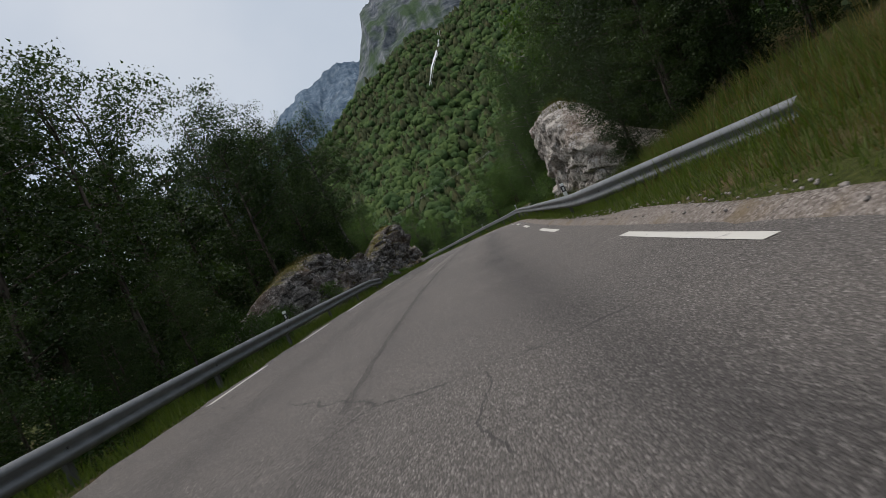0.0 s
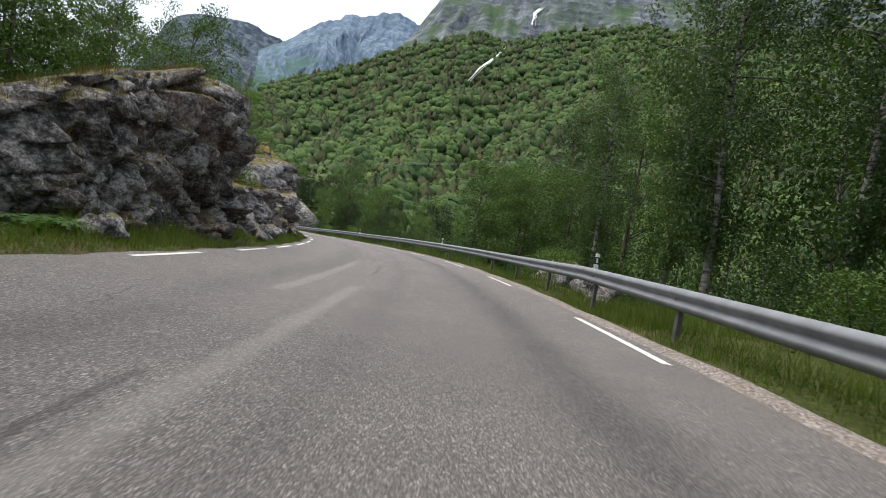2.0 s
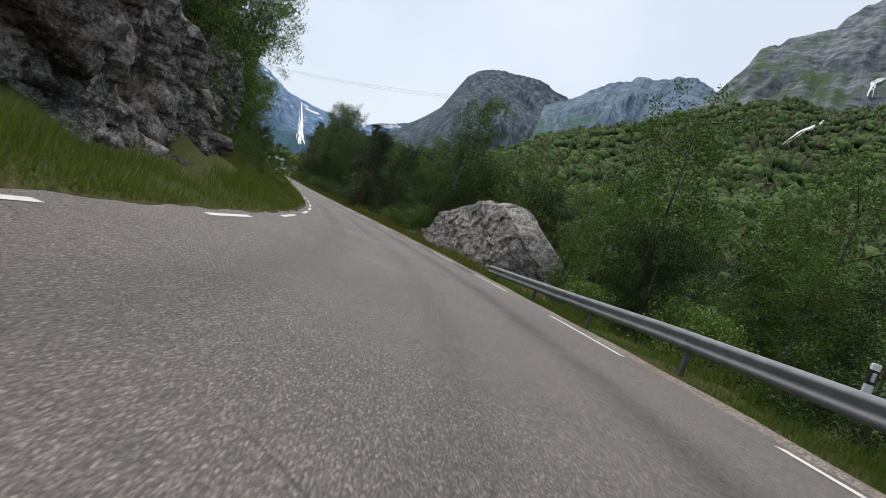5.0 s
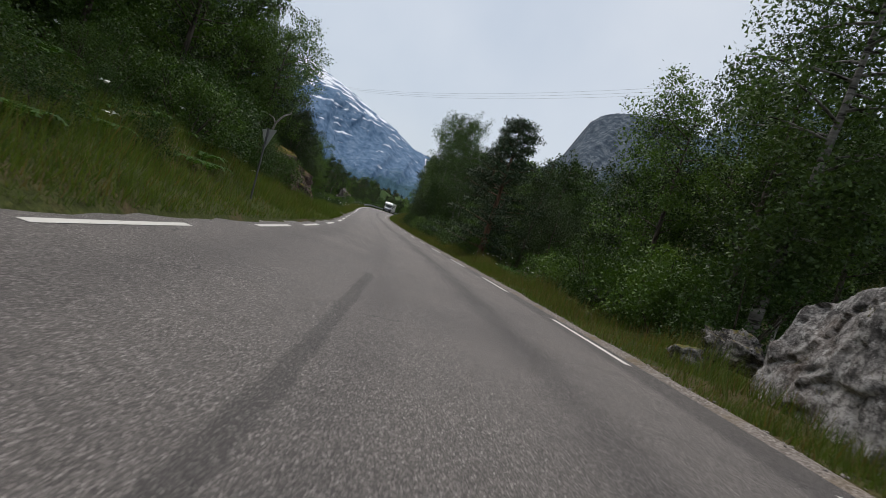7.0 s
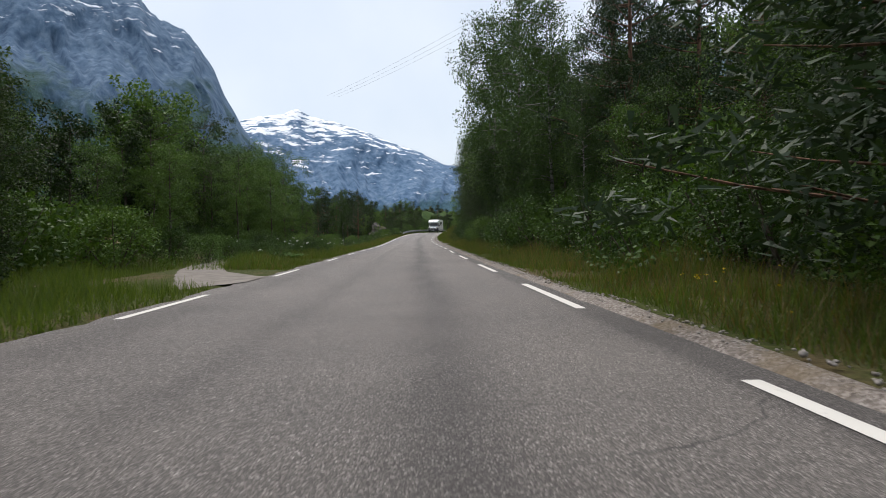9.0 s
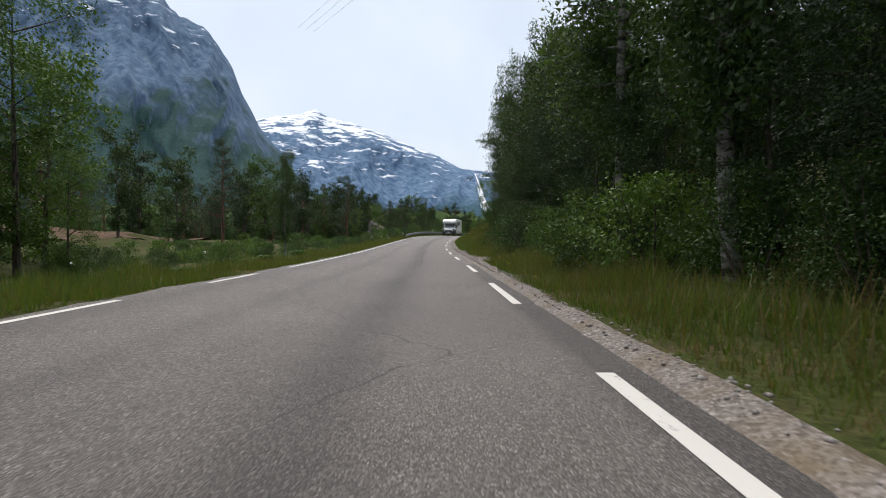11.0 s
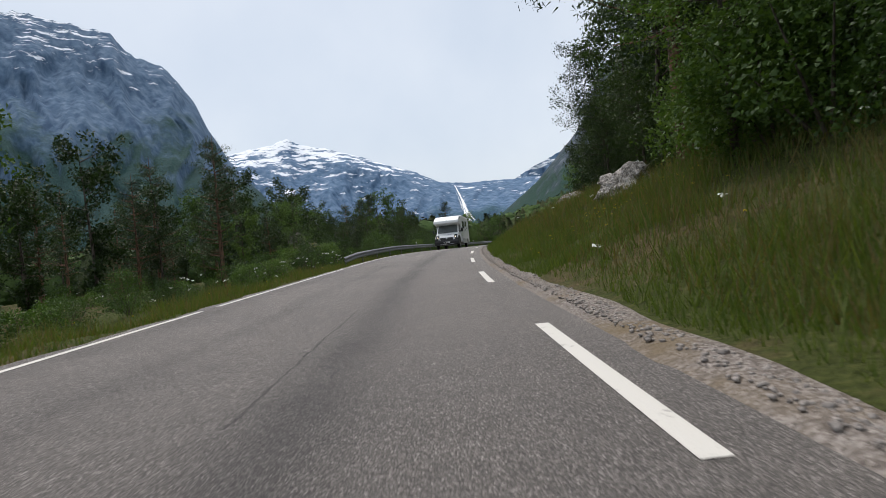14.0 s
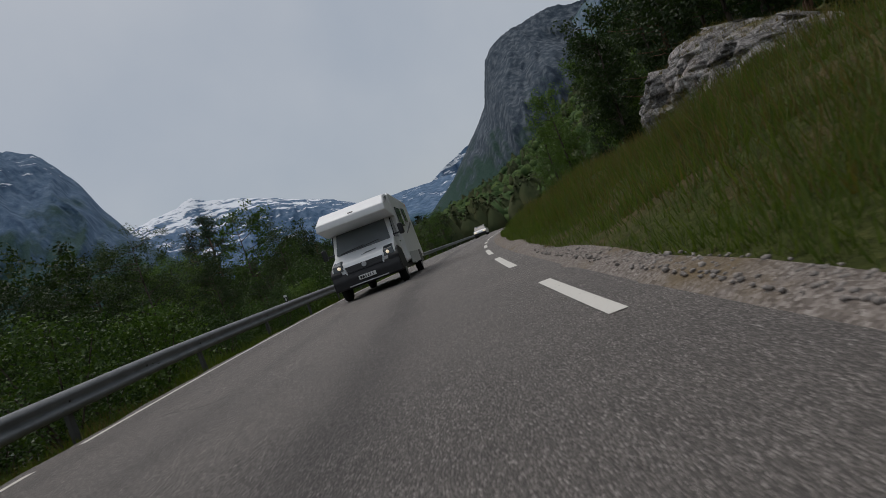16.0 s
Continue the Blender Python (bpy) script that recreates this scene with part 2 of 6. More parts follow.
def rock_material(name, tones, moss=0.55, scale=1.0, rust=0.25):
    m, n, l, b = shader(name, 0.9, 0.2)
    co = n.new("ShaderNodeTexCoord")
    mp = n.new("ShaderNodeMapping")
    mp.inputs["Rotation"].default_value = (0.5, 0.25, 0.3)
    mp.inputs["Scale"].default_value = (1.1 * scale, 1.1 * scale, 2.4 * scale)
    l.new(co.outputs["Object"], mp.inputs[0])
    lay = n.new("ShaderNodeTexNoise")
    lay.inputs["Scale"].default_value, lay.inputs["Detail"].default_value, lay.inputs["Roughness"].default_value = 1.3, 8, 0.72
    l.new(mp.outputs[0], lay.inputs["Vector"])
    f1, f2, f3 = noise_node(n, l, 0.7 * scale, 6, 0.65), noise_node(n, l, 4.2 * scale, 8, 0.8), noise_node(n, l, 17 * scale, 6, 0.8)
    tone = math_node(n, l, "MULTIPLY", math_node(n, l, "ADD", math_node(n, l, "ADD", lay.outputs["Fac"], f2), f3), 0.3333)
    dark = tuple(c * 0.45 for c in tones[0])
    col = ramp_node(n, l, tone, [(0.415, dark), (0.462, tones[0]), (0.505, tones[1]), (0.55, tones[2])])
    # fine dark fissures, bent by the grain
    wv = n.new("ShaderNodeVectorMath")
    wv.operation = "ADD"
    wt = n.new("ShaderNodeTexNoise")
    wt.inputs["Scale"].default_value, wt.inputs["Detail"].default_value = 1.6 * scale, 6
    l.new(co.outputs["Object"], wt.inputs["Vector"])
    l.new(co.outputs["Object"], wv.inputs[0])
    l.new(wt.outputs["Color"], wv.inputs[1])
    for size, thin, deep in ((0.9, 0.03, 0.75), (2.6, 0.035, 0.5)):
        fis = n.new("ShaderNodeTexVoronoi")
        fis.feature = "DISTANCE_TO_EDGE"
        fis.inputs["Scale"].default_value = size * scale
        l.new(wv.outputs[0], fis.inputs["Vector"])
        gap = math_node(n, l, "SUBTRACT", 1.0, math_node(n, l, "DIVIDE", fis.outputs["Distance"], thin), True)
        col = mix_node(n, l, math_node(n, l, "MULTIPLY", gap, deep), col, dark)
    # rusty brown stains and pale lichen blotches
    col = mix_node(n, l, math_node(n, l, "MULTIPLY", math_node(n, l, "MULTIPLY", math_node(n, l, "SUBTRACT", f1, 0.5), 6.0, True), rust), col, (0.20, 0.105, 0.055))
    lich = math_node(n, l, "MULTIPLY", math_node(n, l, "SUBTRACT", noise_node(n, l, 5.5 * scale, 9, 0.8), 0.55), 16.0, True)
    col = mix_node(n, l, math_node(n, l, "MULTIPLY", lich, 0.75), col, tuple(min(0.6, c * 1.25 + 0.08) for c in tones[2]))
    # moss and heath on the flat tops
    geo = n.new("ShaderNodeNewGeometry")
    sep = n.new("ShaderNodeSeparateXYZ")
    l.new(geo.outputs["Normal"], sep.inputs[0])
    up = math_node(n, l, "MULTIPLY", math_node(n, l, "SUBTRACT", math_node(n, l, "ADD", sep.outputs["Z"], math_node(n, l, "MULTIPLY", f1, 0.5)), 1.55 - moss), 5.0, True)
    green = ramp_node(n, l, f2, [(0.35, (0.045, 0.075, 0.014)), (0.5, (0.13, 0.12, 0.028)), (0.65, (0.26, 0.13, 0.04))])
    col = mix_node(n, l, up, col, green)
    l.new(col, b.inputs["Base Color"])
    bump_node(n, l, b, tone, 1.0, 0.06 / scale)
    return m


def leaf_material(name, dark, mid, light, trans=0.24, rough=0.55):
    m, n, l, b = shader(name, rough, 0.3)
    geo = n.new("ShaderNodeNewGeometry")
    oi = n.new("ShaderNodeObjectInfo")
    f = math_node(n, l, "MULTIPLY", math_node(n, l, "ADD", geo.outputs["Random Per Island"], math_node(n, l, "MULTIPLY", oi.outputs["Random"], 0.8)), 0.56)
    col = ramp_node(n, l, f, [(0.05, dark), (0.5, mid), (0.95, light)])
    l.new(col, b.inputs["Base Color"])
    tr = n.new("ShaderNodeBsdfTranslucent")
    l.new(mix_node(n, l, 1.0, col, (1.25, 1.35, 0.6), "MULTIPLY"), tr.inputs["Color"])
    ms = n.new("ShaderNodeMixShader")
    ms.inputs[0].default_value = trans
    l.new(b.outputs[0], ms.inputs[1])
    l.new(tr.outputs[0], ms.inputs[2])
    l.new(ms.outputs[0], n["Material Output"].inputs["Surface"])
    return m


def far_leaf_material(name, dark, mid, light):
    """Distant crowns: tone varies from tree to tree more than from leaf to leaf."""
    m, n, l, b = shader(name, 0.9, 0.1)
    geo = n.new("ShaderNodeNewGeometry")
    patch = math_node(n, l, "MULTIPLY", math_node(n, l, "SUBTRACT", noise_node(n, l, 0.16, 2, 0.6), 0.5), 2.0)
    f = math_node(n, l, "ADD", math_node(n, l, "MULTIPLY", geo.outputs["Random Per Island"], 0.22), math_node(n, l, "ADD", patch, 0.39), True)
    l.new(ramp_node(n, l, f, [(0.05, dark), (0.5, mid), (0.95, light)]), b.inputs["Base Color"])
    bits = n.new("ShaderNodeBump")
    bits.inputs["Strength"].default_value, bits.inputs["Distance"].default_value = 0.8, 0.5
    l.new(noise_node(n, l, 1.3, 3, 0.7), bits.inputs["Height"])
    # many small leaves face every way: the shading normal leans upwards
    up = n.new("ShaderNodeVectorMath")
    up.operation = "ADD"
    l.new(bits.outputs["Normal"], up.inputs[0])
    up.inputs[1].default_value = (0.0, 0.0, 0.7)
    unit = n.new("ShaderNodeVectorMath")
    unit.operation = "NORMALIZE"
    l.new(up.outputs[0], unit.inputs[0])
    l.new(unit.outputs[0], b.inputs["Normal"])
    return m


def bark_material(name, tones, birch=False):
    m, n, l, b = shader(name, 0.9, 0.2)
    co = n.new("ShaderNodeTexCoord")
    mp = n.new("ShaderNodeMapping")
    mp.inputs["Scale"].default_value = (2, 2, 9) if birch else (9, 9, 1.6)
    l.new(co.outputs["Object"], mp.inputs[0])
    t = n.new("ShaderNodeTexNoise")
    t.inputs["Scale"].default_value, t.inputs["Detail"].default_value = 1.4, 6
    l.new(mp.outputs[0], t.inputs["Vector"])
    stops = [(0.40, tones[0]), (0.47, tones[1]), (0.7, tones[2])]
    l.new(ramp_node(n, l, t.outputs["Fac"], stops), b.inputs["Base Color"])
    bump_node(n, l, b, t.outputs["Fac"], 0.6, 0.03)
    return m


def mountain_material(name, rock, green, snow_from=None, green_to=200.0, scale=0.01, cut=0.62, strata=False):
    m, n, l, b = shader(name, 0.95, 0.1)
    f1, f2, f3 = noise_node(n, l, scale, 8, 0.65), noise_node(n, l, scale * 7, 6, 0.7), noise_node(n, l, scale * 40, 4, 0.7)
    co = n.new("ShaderNodeTexCoord")
    mp = n.new("ShaderNodeMapping")
    mp.inputs["Scale"].default_value = (scale * 1.8, scale * 1.8, scale * 9) if strata else (scale * 9, scale * 9, scale * 1.6)
    l.new(co.outputs["Object"], mp.inputs[0])
    streak = n.new("ShaderNodeTexNoise")
    streak.inputs["Scale"].default_value, streak.inputs["Detail"].default_value = 1.0, 7
    l.new(mp.outputs[0], streak.inputs["Vector"])
    tone = math_node(n, l, "MULTIPLY", math_node(n, l, "ADD", streak.outputs["Fac"], f2), 0.5)
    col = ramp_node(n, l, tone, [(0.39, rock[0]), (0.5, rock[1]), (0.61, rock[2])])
    sep = n.new("ShaderNodeSeparateXYZ")
    l.new(co.outputs["Object"], sep.inputs[0])
    geo = n.new("ShaderNodeNewGeometry")
    sn = n.new("ShaderNodeSeparateXYZ")
    l.new(geo.outputs["Normal"], sn.inputs[0])
    lowness = math_node(n, l, "DIVIDE", math_node(n, l, "SUBTRACT", green_to, sep.outputs["Z"]), green_to * 0.5)
    g = math_node(n, l, "ADD", lowness, math_node(n, l, "MULTIPLY", math_node(n, l, "SUBTRACT", f1, 0.5), 5.0))
    g = math_node(n, l, "ADD", g, math_node(n, l, "MULTIPLY", math_node(n, l, "SUBTRACT", sn.outputs["Z"], 0.45), 1.5), True)
    gcol = ramp_node(n, l, f3, [(0.3, tuple(c * 0.55 for c in green)), (0.7, tuple(c * 1.35 for c in green))])
    col = mix_node(n, l, g, col, gcol)
    if snow_from is not None:
        hi = math_node(n, l, "DIVIDE", math_node(n, l, "SUBTRACT", sep.outputs["Z"], snow_from), 260.0)
        mp2 = n.new("ShaderNodeMapping")
        mp2.inputs["Scale"].default_value = (scale * 2.2, scale * 2.2, scale * 9)
        l.new(co.outputs["Object"], mp2.inputs[0])
        sf = n.new("ShaderNodeTexNoise")
        sf.inputs["Scale"].default_value, sf.inputs["Detail"].default_value, sf.inputs["Roughness"].default_value = 1.0, 8, 0.68
        l.new(mp2.outputs[0], sf.inputs["Vector"])
        s = math_node(n, l, "ADD", math_node(n, l, "MULTIPLY", hi, 0.35), math_node(n, l, "MULTIPLY", math_node(n, l, "SUBTRACT", sf.outputs["Fac"], cut), 3.0))
        s = math_node(n, l, "MULTIPLY", s, 7.0, True)
        col = mix_node(n, l, s, col, (0.82, 0.85, 0.9))
    l.new(col, b.inputs["Base Color"])
    bump_node(n, l, b, tone, 0.7, 0.07 / scale)
    return m


ASPHALT = asphalt_material()
GROUND = ground_material()
GRAVEL = gravel_material()
ROCK = rock_material("grey_rock", ((0.075, 0.070, 0.069), (0.18, 0.169, 0.164), (0.37, 0.35, 0.34)))
ROCK_PALE = rock_material("pale_rock", ((0.14, 0.127, 0.113), (0.36, 0.332, 0.30), (0.54, 0.505, 0.465)), 0.35)
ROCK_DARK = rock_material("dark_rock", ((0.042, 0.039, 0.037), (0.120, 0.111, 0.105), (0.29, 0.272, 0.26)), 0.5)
ROCK_GREY = rock_material("weathered_rock", ((0.095, 0.090, 0.087), (0.235, 0.222, 0.214), (0.43, 0.41, 0.395)), 0.45)
LEAF = leaf_material("broad_leaf", (0.030, 0.062, 0.011), (0.064, 0.120, 0.020), (0.120, 0.188, 0.034))
LEAF_DARK = leaf_material("alder_leaf", (0.011, 0.023, 0.006), (0.022, 0.044, 0.010), (0.050, 0.082, 0.019))
LEAF_BIRCH = leaf_material("birch_leaf", (0.024, 0.048, 0.013), (0.050, 0.090, 0.022), (0.095, 0.148, 0.038))
LEAF_BUSH = leaf_material("bush_leaf", (0.016, 0.036, 0.007), (0.034, 0.072, 0.013), (0.076, 0.128, 0.023))
NEEDLE = leaf_material("pine_needle", (0.012, 0.026, 0.012), (0.026, 0.050, 0.020), (0.050, 0.080, 0.030), 0.15)
FERN = leaf_material("fern_frond", (0.026, 0.062, 0.010), (0.050, 0.110, 0.018), (0.090, 0.165, 0.030), 0.3, 0.85)
GRASS = leaf_material("grass_blade", (0.040, 0.066, 0.011), (0.076, 0.116, 0.019), (0.135, 0.165, 0.036), 0.35)
GRASS_DRY = leaf_material("dry_grass", (0.080, 0.076, 0.022), (0.160, 0.125, 0.045), (0.27, 0.19, 0.085), 0.3)
BARK = bark_material("dark_bark", ((0.03, 0.025, 0.02), (0.075, 0.06, 0.05), (0.15, 0.125, 0.105)))
BARK_PINE = bark_material("pine_bark", ((0.05, 0.03, 0.02), (0.13, 0.075, 0.05), (0.23, 0.13, 0.085)))
BARK_BIRCH = bark_material("birch_bark", ((0.035, 0.031, 0.027), (0.15, 0.14, 0.128), (0.30, 0.285, 0.262)), True)
STEEL = plain("galvanised_steel", (0.175, 0.187, 0.198), 0.66, 0.15, 0.5, 0.18, 3.0)
STEEL_DULL = plain("weathered_steel", (0.11, 0.11, 0.11), 0.7, 0.3, 0.4, 0.25, 4.0)


def paint_material():
    m, n, l, b = shader("road_paint", 0.7, 0.3)
    wear = math_node(n, l, "MULTIPLY", math_node(n, l, "SUBTRACT", noise_node(n, l, 7, 6, 0.75), 0.60), 9.0, True)
    l.new(mix_node(n, l, wear, (0.64, 0.62, 0.575), (0.22, 0.21, 0.20)), b.inputs["Base Color"])
    bump_node(n, l, b, noise_node(n, l, 45, 3), 0.4, 0.01)
    return m


PAINT = paint_material()

# ---- the road's line: bends (per 100 m), grades (per cent) and widths between the edge lines
STEP = 0.8
BEND = [-0.258, -0.34, -0.418, -0.485, -0.527, -0.399, -0.083, 0.123, 0.377, 0.891, 1.169, 1.215, 1.181, 1.161, 1.043, 0.8, 0.571, 0.446, 0.41, 0.4, 0.277, -0.022, 0.009, 0.014, -0.065, -0.076, 0.074, 0.128, -0.033, -0.092, -0.225, -0.201, -0.258, -0.392, -0.409, -0.539, -0.472, -0.409, -0.333, -0.256, -0.185, -0.125, -0.076, -0.039, -0.013, 0.006, 0.017, 0.025, 0.03, 0.033, 0.036]
GRADE = [0.46, 0.67, 0.86, 0.09, -1.29, -0.9, -2.31, -2.6, -1.55, -1.11, -0.71, -0.6, 0.03, -0.29, 0.12, 1.42, 2.32, 3.25, 1.16, 0.38, 0.2, 0.1, 0.05, 0.03, 0.02, 0.01]
WIDTH = [5.99, 5.98, 6.06, 6.35, 6.69, 6.65, 6.44, 5.92, 5.44, 5.4, 5.31, 5.3, 5.19, 5.37, 5.42, 5.52, 5.58, 5.62, 5.66, 5.68, 5.69]
ARC = np.arange(-24.0, 376.1, STEP)
_bend = np.interp(ARC, -24 + 8.0 * np.arange(len(BEND)), BEND) / 100
_grade = np.interp(ARC, -24 + 16.0 * np.arange(len(GRADE)), GRADE) / 100
_zero = int(round(24 / STEP))
HEAD = np.cumsum(_bend) * STEP
HEAD -= HEAD[_zero]
ROAD_X, ROAD_Y, ROAD_Z = np.cumsum(-np.sin(HEAD)) * STEP, np.cumsum(np.cos(HEAD)) * STEP, np.cumsum(_grade) * STEP
ROAD_X, ROAD_Y, ROAD_Z = ROAD_X - ROAD_X[_zero], ROAD_Y - ROAD_Y[_zero], ROAD_Z - ROAD_Z[_zero]


def half(s):
    return np.interp(s, -24 + 20.0 * np.arange(len(WIDTH)), WIDTH) / 2


def at(s, d, h=0.0):
    """World places for arc lengths s, offsets d to the right and heights h over the road."""
    s, d, h = np.broadcast_arrays(np.asarray(s, float), d, h)
    t = np.interp(s, ARC, HEAD)
    over = s - np.clip(s, ARC[0], ARC[-1])
    return np.stack([np.interp(s, ARC, ROAD_X) + d * np.cos(t) - over * np.sin(t), np.interp(s, ARC, ROAD_Y) + d * np.sin(t) + over * np.cos(t),
                     np.interp(s, ARC, ROAD_Z) + h], -1)


def heading(s):
    return float(np.interp(s, ARC, HEAD))


# Heights of the ground beside the road, at offsets beyond the asphalt's edge
OFFS = (0.0, 1.5, 4.5, 10.5, 21.5, 41.5, 60.0)
RIGHT = [(-30, (0, .35, 1.3, 3.4, 8, 14, 18)), (6, (0, .3, 1.0, 3.0, 8, 14, 18)), (15, (0, .1, .8, 2.6, 7, 12, 16)), (28, (0, .15, 1.0, 2.0, 4, 7, 9)),
         (36, (0, .1, .7, 1.1, 1.2, 1, 0)), (44, (0, .05, -.2, -1.0, -3, -6, -8)), (54, (0, .08, -1.2, -4, -8, -11, -12)), (84, (0, .08, -1.2, -4.5, -9, -12, -12))]
RIGHT += [(98, (0, -.1, -.5, -2, -4, -6, -8)), (106, (0, .0, .1, 0, -1, -3, -5)), (122, (0, .05, .2, .2, .2, -1, -2)), (135, (0, .05, .2, .4, .6, 1, 1)),
         (195, (0, .05, .15, .5, 1.4, 4, 7)), (208, (0, .08, .3, .9, 3, 8, 13)), (217, (0, .2, .9, 2.0, 5, 11, 17)), (228, (0, .4, 1.75, 3.1, 6.5, 13, 20)), (246, (0, .45, 1.8, 3.2, 6.5, 13, 20)), (266, (0, .3, 1.2, 2.2, 5.5, 12, 19)), (380, (0, .2, .8, 1.8, 4.5, 10, 16))]
LEFT = [(-30, (0, -.2, -.6, -1.4, -2.5, -4, -5)), (20, (0, -.2, -.6, -1.3, -2.2, -3, -3)), (30, (0, .05, .25, .5, 1.2, 3, 5)), (44, (0, .1, .3, .8, 2.5, 6, 9)),
        (56, (0, .15, 1.0, 3, 7, 15, 20))]
LEFT += [(90, (0, .2, 1.2, 3, 7, 15, 20)), (100, (0, .5, 1.5, 2.6, 5.5, 12, 17)), (124, (0, .45, 1.45, 2.4, 5, 11, 15)), (136, (0, .2, .8, 1.5, 3.5, 7, 9)),
        (148, (0, .02, .05, .2, .6, 1.5, 2)), (170, (0, .0, .05, .2, .5, 1, 1)), (190, (0, -.2, -.5, -.7, -.7, .9, 2.2)), (236, (0, -.2, -.6, -.9, -1.0, .9, 2.2)), (262, (0, -.3, -.9, -1.4, -2, -2, -2)), (380, (0, -.3, -.9, -1.5, -2, -2, -2))]


def edge(s, side):
    """Offset of the asphalt's edge."""
    wide = np.interp(s, [186, 200], [0.32, 0.42]) if side > 0 else 0.26
    return half(s) + wide


def rise(s, d):
    """Height of the ground over the road at arc length s and offset d."""
    s, d = np.broadcast_arrays(np.asarray(s, float), np.asarray(d, float))
    out = np.zeros(s.shape)
    for side, table in ((1, RIGHT), (-1, LEFT)):
        e = np.abs(d) - edge(s, side)
        cols = [np.interp(s, [q[0] for q in table], [q[1][k] for q in table]) for k in range(len(OFFS))]
        h = np.zeros(s.shape)
        for k in range(len(OFFS) - 1):
            f = np.clip((e - OFFS[k]) / (OFFS[k + 1] - OFFS[k]), 0, 1)
            h = h + f * (cols[k + 1] - cols[k])
        if side > 0:
            h = np.where(s > 200, h * np.clip(0.12 + e / 1.25, 0, 1), h)
        calm = np.where(d < 0, 1 - np.exp(-((s - 159) / 10) ** 2), 1)
        h = h + calm * np.clip(e, 0, 2) * 0.06 * (np.sin(s * 1.7 + d * 2.1) + np.sin(s * 0.63 - d * 0.9)) + np.clip(e - 3, 0, 6) * 0.05 * (np.sin(s * 0.37 + d * 0.5) + np.sin(s * 0.21 - d * 0.33 + 1))
        out = np.where(d * side > 0, np.where(e > 0, h, -0.12), out)
    return out


def spot(s, d, h=0.0):
    """A world place on the ground."""
    return Vector(at(s, d, rise(s, d) + h).tolist())


# ---- mesh helpers
def mesh_from(name, verts, faces, material=None, smooth=False):
    me = bpy.data.meshes.new(name)
    verts, faces = np.asarray(verts, np.float32), np.asarray(faces, np.int32)
    k = faces.shape[1]
    me.vertices.add(len(verts))
    me.vertices.foreach_set("co", verts.ravel())
    me.loops.add(faces.size)
    me.loops.foreach_set("vertex_index", faces.ravel())
    me.polygons.add(len(faces))
    me.polygons.foreach_set("loop_start", np.arange(0, faces.size, k, dtype=np.int32))
    me.update(calc_edges=True)
    me.validate()
    if smooth:
        me.polygons.foreach_set("use_smooth", np.ones(len(me.polygons), bool))
    if material:
        me.materials.append(material)
    return me


def grid_faces(rows, cols):
    i = np.arange(rows * cols).reshape(rows, cols)
    return np.stack([i[:-1, :-1], i[:-1, 1:], i[1:, 1:], i[1:, :-1]], -1).reshape(-1, 4)


def part(name, bm, material, parent=None, label="", smooth=False):
    me = bpy.data.meshes.new(name)
    bm.to_mesh(me)
    bm.free()
    if smooth:
        me.polygons.foreach_set("use_smooth", np.ones(len(me.polygons), bool))
    if material:
        me.materials.append(material)
    ob = new(name, me)
    if parent:
        ob.parent = parent
    if label:
        ob["label"] = label
    return ob


def box(sx, sy, sz, at_=(0, 0, 0), bevel=0.0, rot=None, bm=None):
    """A bevelled box, centred on at_, added to bm."""
    bm = bm or bmesh.new()
    m = Matrix.Translation(at_) @ (rot or Matrix()) @ Matrix.Diagonal((sx, sy, sz, 1))
    made = bmesh.ops.create_cube(bm, size=1, matrix=m)
    if bevel:
        edges = {e for v in made["verts"] for e in v.link_edges}
        bmesh.ops.bevel(bm, geom=list(edges), offset=bevel, segments=2, affect="EDGES", profile=0.6)
    return bm


def tube(points, radii, sides=8):
    """Vertices and quads of a tapered tube along points."""
    pts, radii = np.asarray(points, float), np.asarray(radii, float)
    tang = np.gradient(pts, axis=0)
    tang /= np.linalg.norm(tang, axis=1, keepdims=True) + 1e-9
    ref = np.where(np.abs(tang[:, 2:3]) > 0.9, [[1.0, 0, 0]], [[0, 0, 1.0]])
    u = np.cross(tang, ref)
    u /= np.linalg.norm(u, axis=1, keepdims=True) + 1e-9
    v = np.cross(tang, u)
    a = np.linspace(0, 2 * np.pi, sides, endpoint=False)
    ring = pts[:, None] + radii[:, None, None] * (np.cos(a)[None, :, None] * u[:, None] + np.sin(a)[None, :, None] * v[:, None])
    n = len(pts)
    i = np.arange(n * sides).reshape(n, sides)
    j = np.roll(i, -1, 1)
    return ring.reshape(-1, 3), np.stack([i[:-1], j[:-1], j[1:], i[1:]], -1).reshape(-1, 4)


def join(parts):
    vs, fs, k = [], [], 0
    for v, f in parts:
        vs.append(v)
        fs.append(np.asarray(f) + k)
        k += len(v)
    return np.concatenate(vs), np.concatenate(fs)


# ---- the road
def ribbon(name, s, cols, material, lift=0.0, follow=False, smooth=True):
    """A strip along the road; cols gives offsets per arc length."""
    d = np.stack([c(s) if callable(c) else np.full(len(s), c) for c in cols], 1)
    S = np.repeat(s[:, None], d.shape[1], 1)
    h = (rise(S, d) if follow else 0) + lift
    me = mesh_from(name, at(S, d, h).reshape(-1, 3), grid_faces(len(s), d.shape[1])[:, ::-1], material, smooth)
    uv = me.uv_layers.new(name="lateral")
    idx = np.zeros(len(me.loops), np.int32)
    me.loops.foreach_get("vertex_index", idx)
    uv.data.foreach_set("uv", np.stack([d.ravel()[idx], S.ravel()[idx]], 1).astype(np.float32).ravel())
    return me


